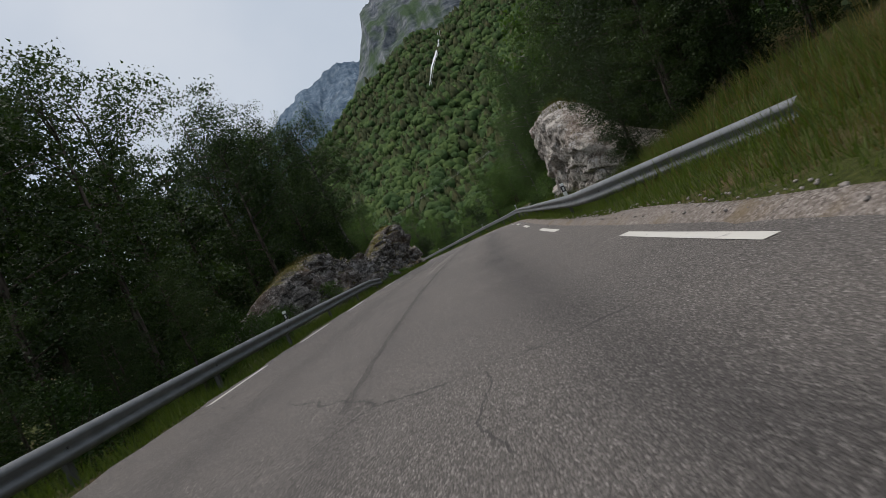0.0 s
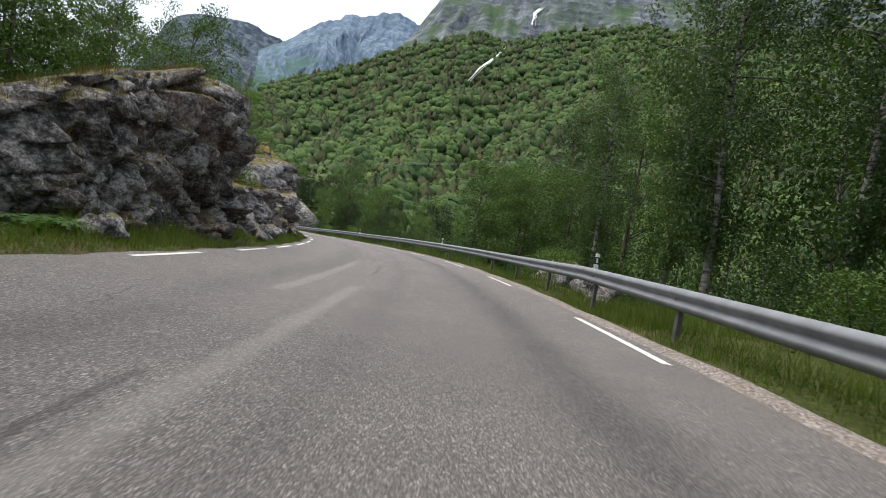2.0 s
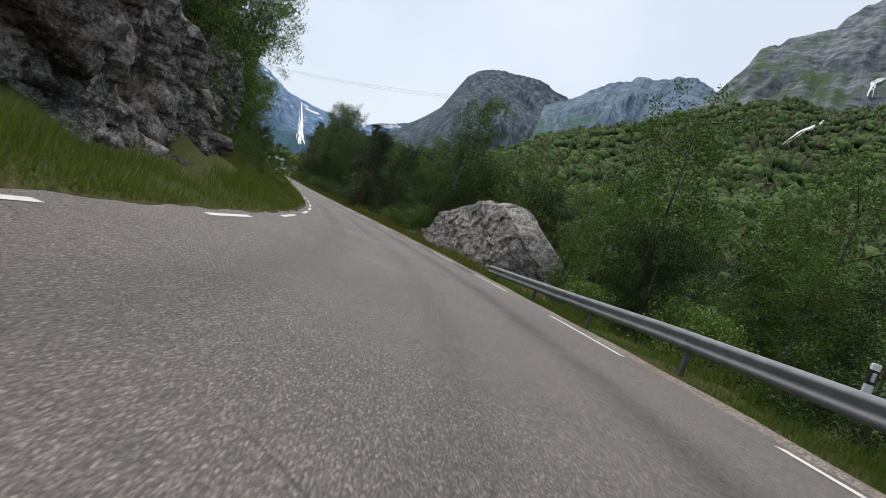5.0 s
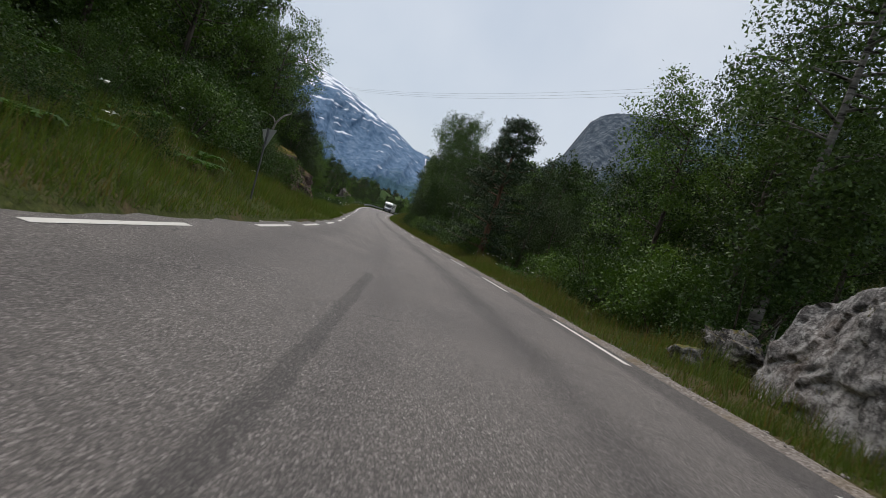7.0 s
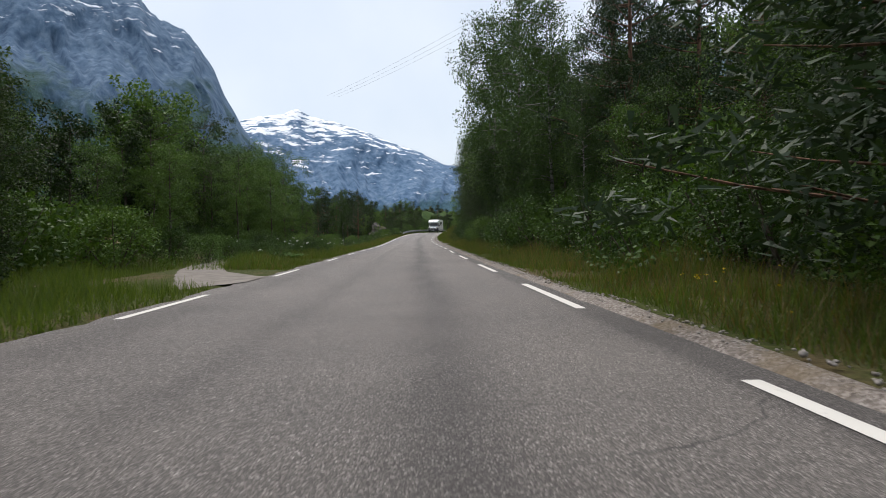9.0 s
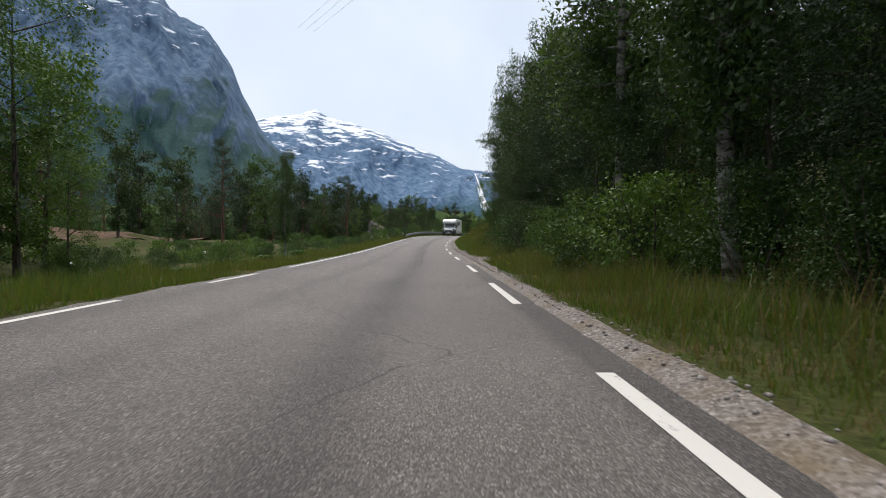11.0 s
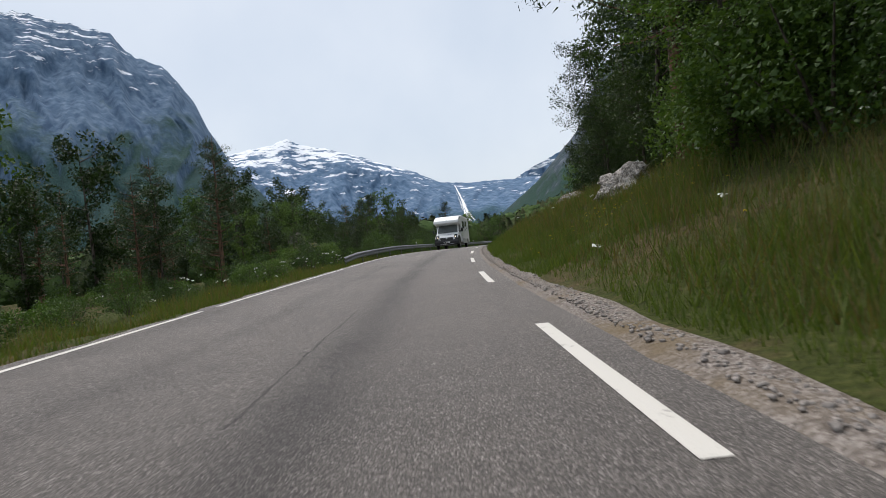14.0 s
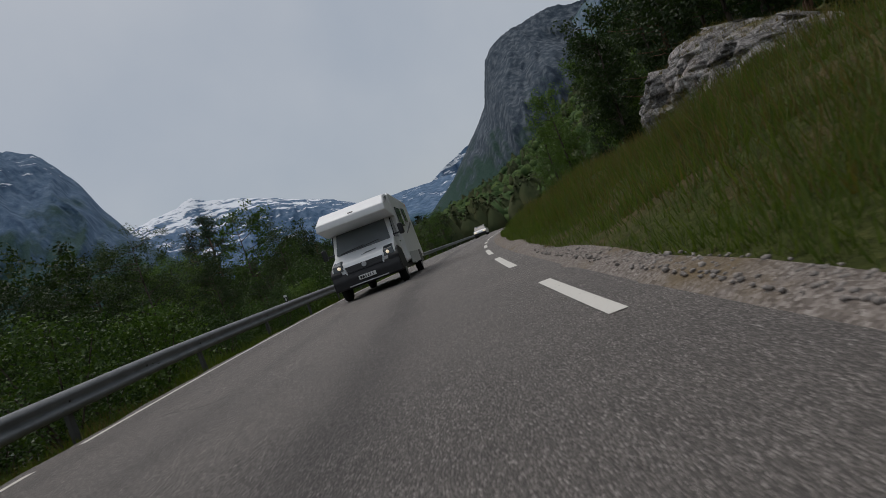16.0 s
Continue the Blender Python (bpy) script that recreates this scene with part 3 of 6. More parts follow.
def ragged(s, side):
    return side * (edge(s, side) + 0.05 * np.sin(s * 2.3 + side) + 0.04 * np.sin(s * 5.1) + 0.03 * np.sin(s * 11.7 + 2))


S_ROAD = np.arange(-24, 372, 0.5)
road = new("road", ribbon("road", S_ROAD, [lambda s: ragged(s, -1), -2.4, -1.2, 0, 1.2, 2.4, lambda s: ragged(s, 1)], ASPHALT))
tagged(road, "grey worn asphalt road with darker wheel tracks", "road", kind="structure")


def mark(s0, s1, side, wide=0.11):
    s = np.linspace(s0, s1, max(3, int((s1 - s0) / 0.6) + 2))
    mid = lambda q: side * half(q)
    ob = new("edge_line", ribbon("edge_line", s, [lambda q: mid(q) - wide / 2, lambda q: mid(q) + wide / 2], PAINT, 0.006))
    ob.parent = road
    return ob


DASH_R = [-4, 3.6, 11.9, 19.7, 27.9, 37.2, 47.6, 56.5, 64.6, 72, 79.8, 87.4, 95, 102.4, 109.7, 117.4, 125.6, 133, 140.6, 148, 155.6, 163.6, 171.6, 179.5, 187.3, 195.5, 203.2, 210.8, 220.4, 229.2, 237.9, 246]
DASH_R += [260.0 + 5.7 * k for k in range(18)]
DASH_L = [2.5, 8.3, 12.9, 17.4, 24.0, 31.0, 38.8, 43.4, 47.1, 50.9, 54.6, 58.6, 62.4, 66.6, 70.9, 75.2, 80, 86, 92, 98, 102.8, 107.5, 113.6, 119.6, 124.4, 130, 136.4, 141.6, 147.8, 155.2, 163.6, 170.3, 176.5, 182.5]
for s0 in DASH_R:
    mark(s0 + (0.6 if s0 > 195 else 0), s0 + (4.0 if s0 > 195 else 3.8 if s0 > 30 else 3.2), 1, 0.125)
mark(255.4, 257.9, 1, 0.13)
for s0 in DASH_L:
    mark(s0, s0 + (2.9 if s0 > 90 else 2.4), -1)
for k in range(12):
    mark(188.5 + 14 * k, 188.5 + 14 * k + 13.2, -1)

# gravel shoulders
for side in (1,):
    wide = lambda s: np.interp(s, [-24, 8, 14, 100, 130, 150, 188, 196, 201, 206, 213, 222, 238, 300], [.45, .3, .22, .16, .2, .24, .34, .85, .95, .66, .52, .44, .40, .42])
    cols = [lambda s, side=side: side * (edge(s, side) - 0.12)] + [
        (lambda s, side=side, f=f, wide=wide: side * (edge(s, side) + f * wide(s) * (1 + 0.12 * np.sin(s * 0.9 + side) + 0.06 * np.sin(s * 2.3)))) for f in (0.08, 0.4, 0.75, 1.0)]
    me = ribbon("gravel_shoulder", S_ROAD, cols, GRAVEL, 0.0, True)
    co = np.zeros(len(me.vertices) * 3, np.float32)
    me.vertices.foreach_get("co", co)
    co = co.reshape(-1, len(cols), 3)
    co[:, 0, 2] = at(S_ROAD, side * (edge(S_ROAD, side) - 0.12))[:, 2] - 0.03
    co[:, 1, 2] += 0.025
    co[:, 2:4, 2] += 0.045
    co[:, 4, 2] -= 0.03
    me.vertices.foreach_set("co", co.ravel())
    ob = new("shoulder", me)
    tagged(ob, "pale loose gravel shoulder beside the asphalt", "shoulder", kind="structure")

# the ground: one sheet beside and under the road
S_GROUND = np.arange(-60, 420, 1.0)
offs = [0.0, 0.2, 0.4, 0.6, 1.0, 1.5, 2.2, 3.0, 4.0, 5.2, 6.6, 8.2, 10, 12, 15, 18, 22, 27, 33, 40, 50, 62]
cols = [(lambda s, o=o: -(edge(s, -1) - 0.2 + o)) for o in reversed(offs)] + [(lambda s, o=o: edge(s, 1) - 0.2 + o) for o in offs]
ground = new("ground", ribbon("ground", S_GROUND, cols, GROUND, 0.0, True))
tagged(ground, "rough green verge and forest ground beside the road", "ground", kind="structure")

# ---- valley floor out to the horizon
FORESTS = [far_leaf_material("far_broadleaf", (0.042, 0.074, 0.024), (0.066, 0.106, 0.033), (0.094, 0.134, 0.042)),
           far_leaf_material("far_alder", (0.030, 0.058, 0.021), (0.047, 0.083, 0.028), (0.068, 0.106, 0.036)),
           far_leaf_material("far_conifer", (0.030, 0.042, 0.019), (0.050, 0.062, 0.026), (0.076, 0.074, 0.034))]
m, n_, l_, b_ = shader("forest_floor", 0.95, 0.05)
l_.new(ramp_node(n_, l_, noise_node(n_, l_, 0.05, 8, 0.7), [(0.3, (0.028, 0.046, 0.016)), (0.6, (0.046, 0.074, 0.024)), (0.8, (0.062, 0.080, 0.030))]), b_.inputs["Base Color"])
FLOOR = m
rr = np.array([0, 60, 140, 300, 700, 1500, 3000, 4700.0])
aa = np.linspace(0, 2 * np.pi, 73)
pts = np.stack([-60 + rr[:, None] * np.cos(aa), 120 + rr[:, None] * np.sin(aa), np.full((8, 73), -14.0)], -1)
valley = new("valley_floor", mesh_from("valley_floor", pts.reshape(-1, 3), grid_faces(8, 73), FLOOR))
tagged(valley, "dark wooded valley floor reaching to the mountains", "valley floor", kind="structure")


# ---- mountains
def fbm(x, y, z, octaves=5):
    out = np.zeros(np.broadcast(x, y, z).shape)
    rng = np.random.default_rng(5)
    for k in range(octaves):
        f = 2.0 ** k
        p = rng.uniform(0, 6.28, 9)
        out = out + (np.sin(x * f * 1.3 + p[0] + 1.7 * np.sin(y * f * .9 + p[1])) * np.sin(y * f * 1.1 + p[2] + 1.3 * np.sin(z * f * .8 + p[3])) + np.sin(z * f * 1.2 + p[4] + 1.5 * np.sin(x * f * .7 + p[5])) * 0.6) / f ** 0.85
    return out


def lattice(x, y, seed=0.0):
    """Smooth value noise, -1 to 1."""
    x, y = np.broadcast_arrays(np.asarray(x, float), np.asarray(y, float))
    i, j = np.floor(x), np.floor(y)
    u, v = x - i, y - j
    u, v = u * u * (3 - 2 * u), v * v * (3 - 2 * v)
    pick = lambda a, b: (np.sin(a * 127.1 + b * 311.7 + seed * 74.7) * 43758.5453) % 1.0
    low, high = pick(i, j) * (1 - u) + pick(i + 1, j) * u, pick(i, j + 1) * (1 - u) + pick(i + 1, j + 1) * u
    return 2 * (low * (1 - v) + high * v) - 1


def rugged(x, y, octaves, seed=0.0, sharp=False):
    out = 0
    for k in range(octaves):
        q = lattice(x * 2.03 ** k + 9.1 * k, y * 2.03 ** k + 3.7 * k, seed + k)
        out = out + (1 - 2 * np.abs(q) if sharp else q) / 1.9 ** k
    return out


def mountain(name, label, eye, ridge, far, near, foot, material, rough=0.05, steep=1.0, cols=260, rows=90):
    """A mountainside seen from the eye: ridge lists (bearing to the left of north, elevation) in degrees; the slope comes
    from the ridge, far metres off, down and forward to the foot's elevation, near metres off."""
    az = np.linspace(ridge[0][0], ridge[-1][0], cols)
    order = np.argsort([r[0] for r in ridge])
    el = np.interp(az, np.array([r[0] for r in ridge])[order], np.array([r[1] for r in ridge])[order])
    v = np.linspace(0, 1, rows)[:, None]
    el = el + (rugged(az * 0.5, far * 0.01, 2) * 0.008 + rugged(az * 2.2, far * 0.02, 3, 4.0) * 0.006) * el
    top = np.tan(np.radians(el)) * far
    low = np.tan(np.radians(foot)) * near
    dist = far + (near - far) * v ** steep
    h = top + (low - top) * v
    e = h / far * 57.0
    q = az[None] + 0 * v + 1.2 * rugged(az[None] * 0.2, e * 0.2, 2, 7.0)
    n1 = rugged(q * 0.14, e * 0.12, 3, far * 0.001)
    n2 = rugged(q * 0.55, e * 0.16, 4, 2.0 + far * 0.001, True)
    n3 = rugged(q * 1.8, e * 0.7, 4, 5.0)
    dist = dist + far * rough * (1.0 * n1 - 0.35 * n2 + 0.05 * n3) * np.minimum(1, v * 5)
    x, y = eye[0] - dist * np.sin(np.radians(az)), eye[1] + dist * np.cos(np.radians(az))
    me = mesh_from(name, np.stack([x, y, np.broadcast_to(h, x.shape)], -1).reshape(-1, 3), grid_faces(rows, cols), material, True)
    ob = new(name, me)
    tagged(ob, label, "mountain", kind="structure")

    def on(a, e):
        """The place on the slope at bearing a and elevation e, a little in front of it."""
        k = int(np.argmin(np.abs(az - a)))
        ev = np.degrees(np.arctan2(np.broadcast_to(h, dist.shape)[:, k], dist[:, k]))
        g = float(np.interp(e, ev[::-1], dist[::-1, k])) * 0.994
        return (eye[0] - g * math.sin(radians(a)), eye[1] + g * math.cos(radians(a)), g * math.tan(radians(e)))
    return on


# far rock and green tones have the blue of distance haze mixed in
HAZE_GREY = ((0.060, 0.072, 0.088), (0.135, 0.150, 0.172), (0.25, 0.262, 0.275))
HAZE_BLUE = ((0.06, 0.11, 0.19), (0.105, 0.175, 0.275), (0.175, 0.245, 0.345))
HAZE_NAVY = ((0.055, 0.095, 0.16), (0.088, 0.142, 0.22), (0.145, 0.205, 0.285))
CLIFF = mountain_material("waterfall_cliff", HAZE_GREY, (0.06, 0.095, 0.05), None, 620, 0.011, strata=True)
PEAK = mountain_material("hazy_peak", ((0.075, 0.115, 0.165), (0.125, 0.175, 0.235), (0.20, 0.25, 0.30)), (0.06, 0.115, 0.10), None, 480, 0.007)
SNOWY = mountain_material("snowy_range", HAZE_BLUE, (0.045, 0.095, 0.125), 300, 150, 0.004, 0.595)
MASSIF = mountain_material("dark_massif", HAZE_NAVY, (0.032, 0.068, 0.066), 470, 330, 0.006, 0.655)
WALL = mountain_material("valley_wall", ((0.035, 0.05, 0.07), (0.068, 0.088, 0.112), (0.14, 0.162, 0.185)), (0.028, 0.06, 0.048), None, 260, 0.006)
P1, P3 = (2, 60), (-88, 198)
cliff_at = mountain("mountain_waterfall", "grey layered cliff above a wooded slope", P1,
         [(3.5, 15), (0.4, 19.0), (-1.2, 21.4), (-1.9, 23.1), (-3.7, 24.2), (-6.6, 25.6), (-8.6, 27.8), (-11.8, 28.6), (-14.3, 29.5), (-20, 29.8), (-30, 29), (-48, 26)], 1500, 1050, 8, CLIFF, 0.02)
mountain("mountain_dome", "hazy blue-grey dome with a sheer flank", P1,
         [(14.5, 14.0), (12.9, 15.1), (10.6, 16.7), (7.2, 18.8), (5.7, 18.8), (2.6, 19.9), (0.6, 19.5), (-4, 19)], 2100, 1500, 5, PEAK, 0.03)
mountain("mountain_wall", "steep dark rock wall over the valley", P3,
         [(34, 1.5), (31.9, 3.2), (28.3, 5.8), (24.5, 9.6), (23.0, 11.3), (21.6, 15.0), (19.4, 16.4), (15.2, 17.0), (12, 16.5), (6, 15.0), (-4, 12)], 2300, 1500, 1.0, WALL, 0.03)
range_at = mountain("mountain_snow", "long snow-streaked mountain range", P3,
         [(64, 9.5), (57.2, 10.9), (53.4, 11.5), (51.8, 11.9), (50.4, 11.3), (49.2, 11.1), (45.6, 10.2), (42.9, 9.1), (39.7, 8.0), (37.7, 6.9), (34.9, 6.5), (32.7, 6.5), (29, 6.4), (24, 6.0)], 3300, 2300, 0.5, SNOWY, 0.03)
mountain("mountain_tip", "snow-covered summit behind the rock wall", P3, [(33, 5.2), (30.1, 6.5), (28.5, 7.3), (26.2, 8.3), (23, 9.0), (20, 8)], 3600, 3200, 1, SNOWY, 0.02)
mountain("mountain_massif", "dark massif tinted blue by distance haze, with snow patches", P3,
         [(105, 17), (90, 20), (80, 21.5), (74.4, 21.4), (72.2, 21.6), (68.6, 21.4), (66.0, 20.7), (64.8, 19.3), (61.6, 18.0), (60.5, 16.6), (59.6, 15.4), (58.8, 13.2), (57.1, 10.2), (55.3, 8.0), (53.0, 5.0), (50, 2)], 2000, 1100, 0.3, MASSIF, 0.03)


# ---- wooded hillside across the valley, to the foot of the cliffs
EDGE_EL = [(34, 1.0), (26.3, 3.1), (20.0, 6.2), (13.2, 11.4), (6.1, 14.6), (0.5, 17.6), (-5.3, 19.9), (-8.8, 19.4), (-12.4, 20.6), (-19.2, 22.0), (-35, 22), (-60, 24)]


def hill(r, az):
    """Height of the hillside at r metres and bearing az from the bend."""
    top = np.tan(np.radians(np.interp(-az, [-e[0] for e in EDGE_EL], [e[1] for e in EDGE_EL]))) * 1060
    f = np.clip((r - 75) / (1060 - 75), 0, 1)
    return -13 + (top + 13) * f ** 1.12 + f * (1 - f) * 22 * np.sin(az * 0.33 + r * 0.006) + np.minimum(1, f * 6) * 3 * np.sin(r * 0.05 + az * 0.8)


R_, A_ = np.meshgrid(np.geomspace(70, 1080, 60), np.linspace(36, -62, 130), indexing="ij")
pts = np.stack([P1[0] - R_ * np.sin(np.radians(A_)), P1[1] + R_ * np.cos(np.radians(A_)), hill(R_, A_)], -1)
hillside = new("hillside", mesh_from("hillside", pts.reshape(-1, 3), grid_faces(60, 130), FLOOR, True))
tagged(hillside, "steep wooded hillside below the cliffs", "hillside", kind="structure")


core_bm = bmesh.new()
bmesh.ops.create_icosphere(core_bm, subdivisions=2, radius=1)
CORE_V = np.array([q.co[:] for q in core_bm.verts])
CORE_F = np.array([[q.index for q in g.verts] for g in core_bm.faces])
core_bm.free()


def crown_core(seed, spiky):
    """The dense inner foliage of a far crown: an uneven mass, tapering upwards on conifers."""
    rng = np.random.default_rng(seed + 90)
    k = rng.uniform(0, 6.28, 6)
    v = CORE_V * (1 + 0.17 * np.sin(4.1 * CORE_V[:, :1] + k[0]) * np.sin(3.7 * CORE_V[:, 1:2] + k[1]) + 0.13 * np.sin(7.3 * CORE_V[:, 2:] + k[2] + 3 * CORE_V[:, :1]) + rng.normal(0, 0.07, (len(CORE_V), 1)))
    if spiky:
        u = (CORE_V[:, 2:] + 1) / 2
        return v * np.concatenate([0.95 * (1.08 - u) ** 0.8] * 2 + [0 * u + 1.12], 1) + (0, 0, 1.1), CORE_F
    return v * (0.88, 0.88, 0.86) + (0, 0, 0.98), CORE_F


def clump_shape(seed, spiky, n, size):
    """A small far tree: leaf sprays set round a crown's outline."""
    rng = np.random.default_rng(seed)
    u, a = rng.random(n), rng.uniform(0, 6.28, n)
    if spiky:
        z, r_ = 2.3 * u, 0.72 * (1.03 - u) ** 0.7
    else:
        z, r_ = 0.15 + 1.75 * u, np.sqrt(np.clip(1 - (u - 0.42) ** 2 / 0.36, 0.03, 1))
    r_ = r_ * rng.uniform(0.6, 1.1, n)
    lump = 1 + 0.16 * np.sin(3 * a + seed) * np.sin(5 * u + seed)
    c = np.stack([r_ * lump * np.cos(a), r_ * lump * np.sin(a), z], 1)
    out = c - (0, 0, 0.9)
    out = out / (np.linalg.norm(out, axis=1, keepdims=True) + 1e-6) + rng.normal(0, 0.28, (n, 3))
    t1 = np.cross(out, rng.normal(0, 1, (n, 3)))
    t1 /= np.linalg.norm(t1, axis=1, keepdims=True)
    t2 = np.cross(out, t1)
    t2 /= np.linalg.norm(t2, axis=1, keepdims=True)
    s = size * (0.8 if spiky else 1.0) * rng.uniform(0.6, 1.25, (n, 1))
    v = np.stack([c - t1 * s, c + t1 * s * 0.5 - t2 * s * 0.8, c + t1 * s * 0.5 + t2 * s * 0.8], 1).reshape(-1, 3)
    return join([crown_core(seed, spiky), (v, np.arange(3 * n).reshape(n, 3))])


COARSE = [[clump_shape(k, spiky, 26, 0.24) for k in range(4)] for spiky in (False, False, True)]
NEAR = [[clump_shape(k, spiky, 220, 0.12) for k in range(4)] for spiky in (False, False, True)]
FINE = [[clump_shape(k, spiky, 90, 0.17) for k in range(4)] for spiky in (False, False, True)]


def scatter_clumps(name, labels, places, sizes, near, share, seed=1):
    """Far woods: a mesh for each kind of tree; near says how fine each crown is."""
    rng = np.random.default_rng(seed)
    pick = np.array([rng.choice(3, p=share) for _ in places])
    # stands of one kind: conifers gather in patches
    stand = np.sin(places[:, 0] * 0.021 + 1.3 * np.sin(places[:, 1] * 0.017)) * np.sin(places[:, 1] * 0.026 + places[:, 0] * 0.008)
    pick = np.where((stand > 0.35) & (rng.random(len(pick)) < 0.6), 2, pick)
    pick = np.where((stand < -0.4) & (rng.random(len(pick)) < 0.5), 0, pick)
    for kind in range(3):
        bits = []
        for k in np.nonzero(pick == kind)[0]:
            v, f = (COARSE, FINE, NEAR)[int(near[k])][kind][rng.integers(4)]
            a, r = rng.uniform(0, 6.28), sizes[k] * rng.uniform(0.75, 1.25)
            w = v * (r * rng.uniform(0.8, 1.2), r * rng.uniform(0.8, 1.2), r)
            bits.append((np.stack([w[:, 0] * np.cos(a) - w[:, 1] * np.sin(a), w[:, 0] * np.sin(a) + w[:, 1] * np.cos(a), w[:, 2]], 1) + places[k], f))
        v, f = join(bits)
        tagged(new(name, mesh_from(name, v, f, FORESTS[kind], True)), labels[kind], "forest", kind="stuff")


def far_from_road(places, gap):
    return np.array([np.min((ROAD_X - p[0]) ** 2 + (ROAD_Y - p[1]) ** 2) >= gap ** 2 for p in places])


rng = np.random.default_rng(11)
N = 11500
r = 80 * (1040 / 80) ** rng.random(N) ** 0.75
az = rng.uniform(-45, 34, N)
pl = np.stack([P1[0] - r * np.sin(np.radians(az)), P1[1] + r * np.cos(np.radians(az)), hill(r, az) - 0.8], 1)
keep = far_from_road(pl, 36)
pl, r = pl[keep], r[keep]
scatter_clumps("hillside_forest", ("light green birch wood on the hillside", "dark green alder wood on the hillside", "brownish green pine wood on the hillside"),
               pl, 1.5 + 1.4 * rng.random(len(r)) + r / 330, (r < 260) * 1 + (r < 170) * 1, (0.30, 0.32, 0.38))
# the valley's woods ahead
N = 3600
az = rng.uniform(12, 78, N)
r = 120 * (1100 / 120) ** rng.random(N)
pl = np.stack([P3[0] - r * np.sin(np.radians(az)), P3[1] + r * np.cos(np.radians(az)), -5.5 + 0.016 * r], 1)
keep = far_from_road(pl, 30)
pl, r = pl[keep], r[keep]
scatter_clumps("valley_forest", ("green birch wood on the valley floor", "dark green alder wood on the valley floor", "dark pine wood on the valley floor"),
               pl, 3.0 + 1.8 * rng.random(len(r)) + r / 300, (r < 330) * 1, (0.15, 0.45, 0.40), 2)


# ---- trees
def leaves(centres, spread, per, size, rng, droop=0.0, narrow=0.55, flat=0.0):
    """Leaf blades round cluster centres: a pointed triangle each."""
    c = np.repeat(centres, per, 0)
    n = len(c)
    off = np.clip(rng.normal(0, 0.85, (n, 3)), -1.5, 1.5) * np.repeat(np.broadcast_to(spread, (len(centres), 3)), per, 0)
    c = c + off
    a = rng.normal(0, 1, (n, 3))
    a[:, 2] = a[:, 2] * (1 - flat) - droop
    a /= np.linalg.norm(a, axis=1, keepdims=True)
    b = np.cross(a, rng.normal(0, 1, (n, 3)))
    b /= np.linalg.norm(b, axis=1, keepdims=True)
    s = size * (0.6 + 0.8 * rng.random((n, 1)))
    tri = np.stack([c - a * s, c + a * s * 0.6 + b * s * narrow, c + a * s * 0.6 - b * s * narrow], 1)
    return tri.reshape(-1, 3), np.arange(3 * n).reshape(n, 3)


def tree_parts(trunk, crown, bark, leaf, name):
    root = new(name)
    t = new("trunk", mesh_from("trunk", *trunk, bark, True))
    t.parent = root
    c = new("crown", mesh_from("crown", *crown, leaf))
    c.parent = root
    return root


def stem(rng, h, r, lean=0.04, wob=0.03, n=9):
    z = np.linspace(-0.3, h, n)
    x = lean * z * rng.uniform(-1, 1) + wob * h * np.cumsum(rng.normal(0, 0.3, n)) / 3
    y = lean * z * rng.uniform(-1, 1) + wob * h * np.cumsum(rng.normal(0, 0.3, n)) / 3
    p = np.stack([x - x[0], y - y[0], z], 1)
    return p, r * (1 - 0.93 * np.linspace(0, 1, n) ** 0.9)


def on_stem(p, z):
    return np.stack([np.interp(z, p[:, 2], p[:, 0]), np.interp(z, p[:, 2], p[:, 1]), z], -1)


def broadleaf(seed, h, r, low, leaf, bark, per=34, size=0.17, clusters=105, droop=0.1, weep=0.0, limbs=23, name="broadleaf_tree", tight=0.8):
    rng = np.random.default_rng(seed)
    p, rad = stem(rng, h * 0.93, 0.008 * h + 0.02 if "birch" in name else 0.011 * h + 0.03)
    bits = [tube(p, rad, 7)]
    ends = []
    for k in range(limbs):
        z = h * (low + (0.9 - low) * (k + rng.random()) / limbs)
        a = rng.uniform(0, 6.28)
        f = (z / h - low) / (1 - low)
        reach = r * (0.55 + 0.5 * rng.random()) * math.sin(math.pi * min(1, 0.22 + 0.78 * (1 - f) ** 0.75)) ** 0.6 * (1.0 - 0.35 * f)
        up = rng.uniform(0.15, 0.6)
        q = np.linspace(0, 1, 5)[:, None]
        b0 = on_stem(p, z)
        line = b0 + q * np.array([math.cos(a) * reach, math.sin(a) * reach, up * reach]) + np.array([0, 0, -0.25 * reach * weep]) * q ** 2
        bits.append(tube(line, np.linspace(0.028, 0.006, 5) * h / 9, 5))
        for w in np.linspace(0.35, 1.05, 6):
            ends.append(b0 + w * (line[-1] - b0) + rng.normal(0, 0.16 * reach, 3))
    ends = np.array(ends)
    extra = clusters - len(ends)
    if extra > 0:
        z = h * (low + (1 - low) * rng.random(extra) ** 0.9)
        f = (z / h - low) / (1 - low)
        a = rng.uniform(0, 6.28, extra)
        rr_ = r * np.sin(np.pi * np.clip(0.12 + 0.85 * (1 - f) ** 0.8, 0, 1)) ** 0.7 * np.sqrt(rng.random(extra)) * (1.05 - 0.3 * f)
        ends = np.concatenate([ends, on_stem(p, z) + np.stack([rr_ * np.cos(a), rr_ * np.sin(a), 0 * a], 1)])
    ends = ends[ends[:, 2] > h * low * 0.7]
    spread = np.array([0.30, 0.30, 0.24 + 0.5 * weep]) * (0.45 + 0.065 * h) * tight
    if weep:
        ends[:, 2] -= 0.3 * weep
    v, f = leaves(ends, spread, per, size, rng, droop + weep)
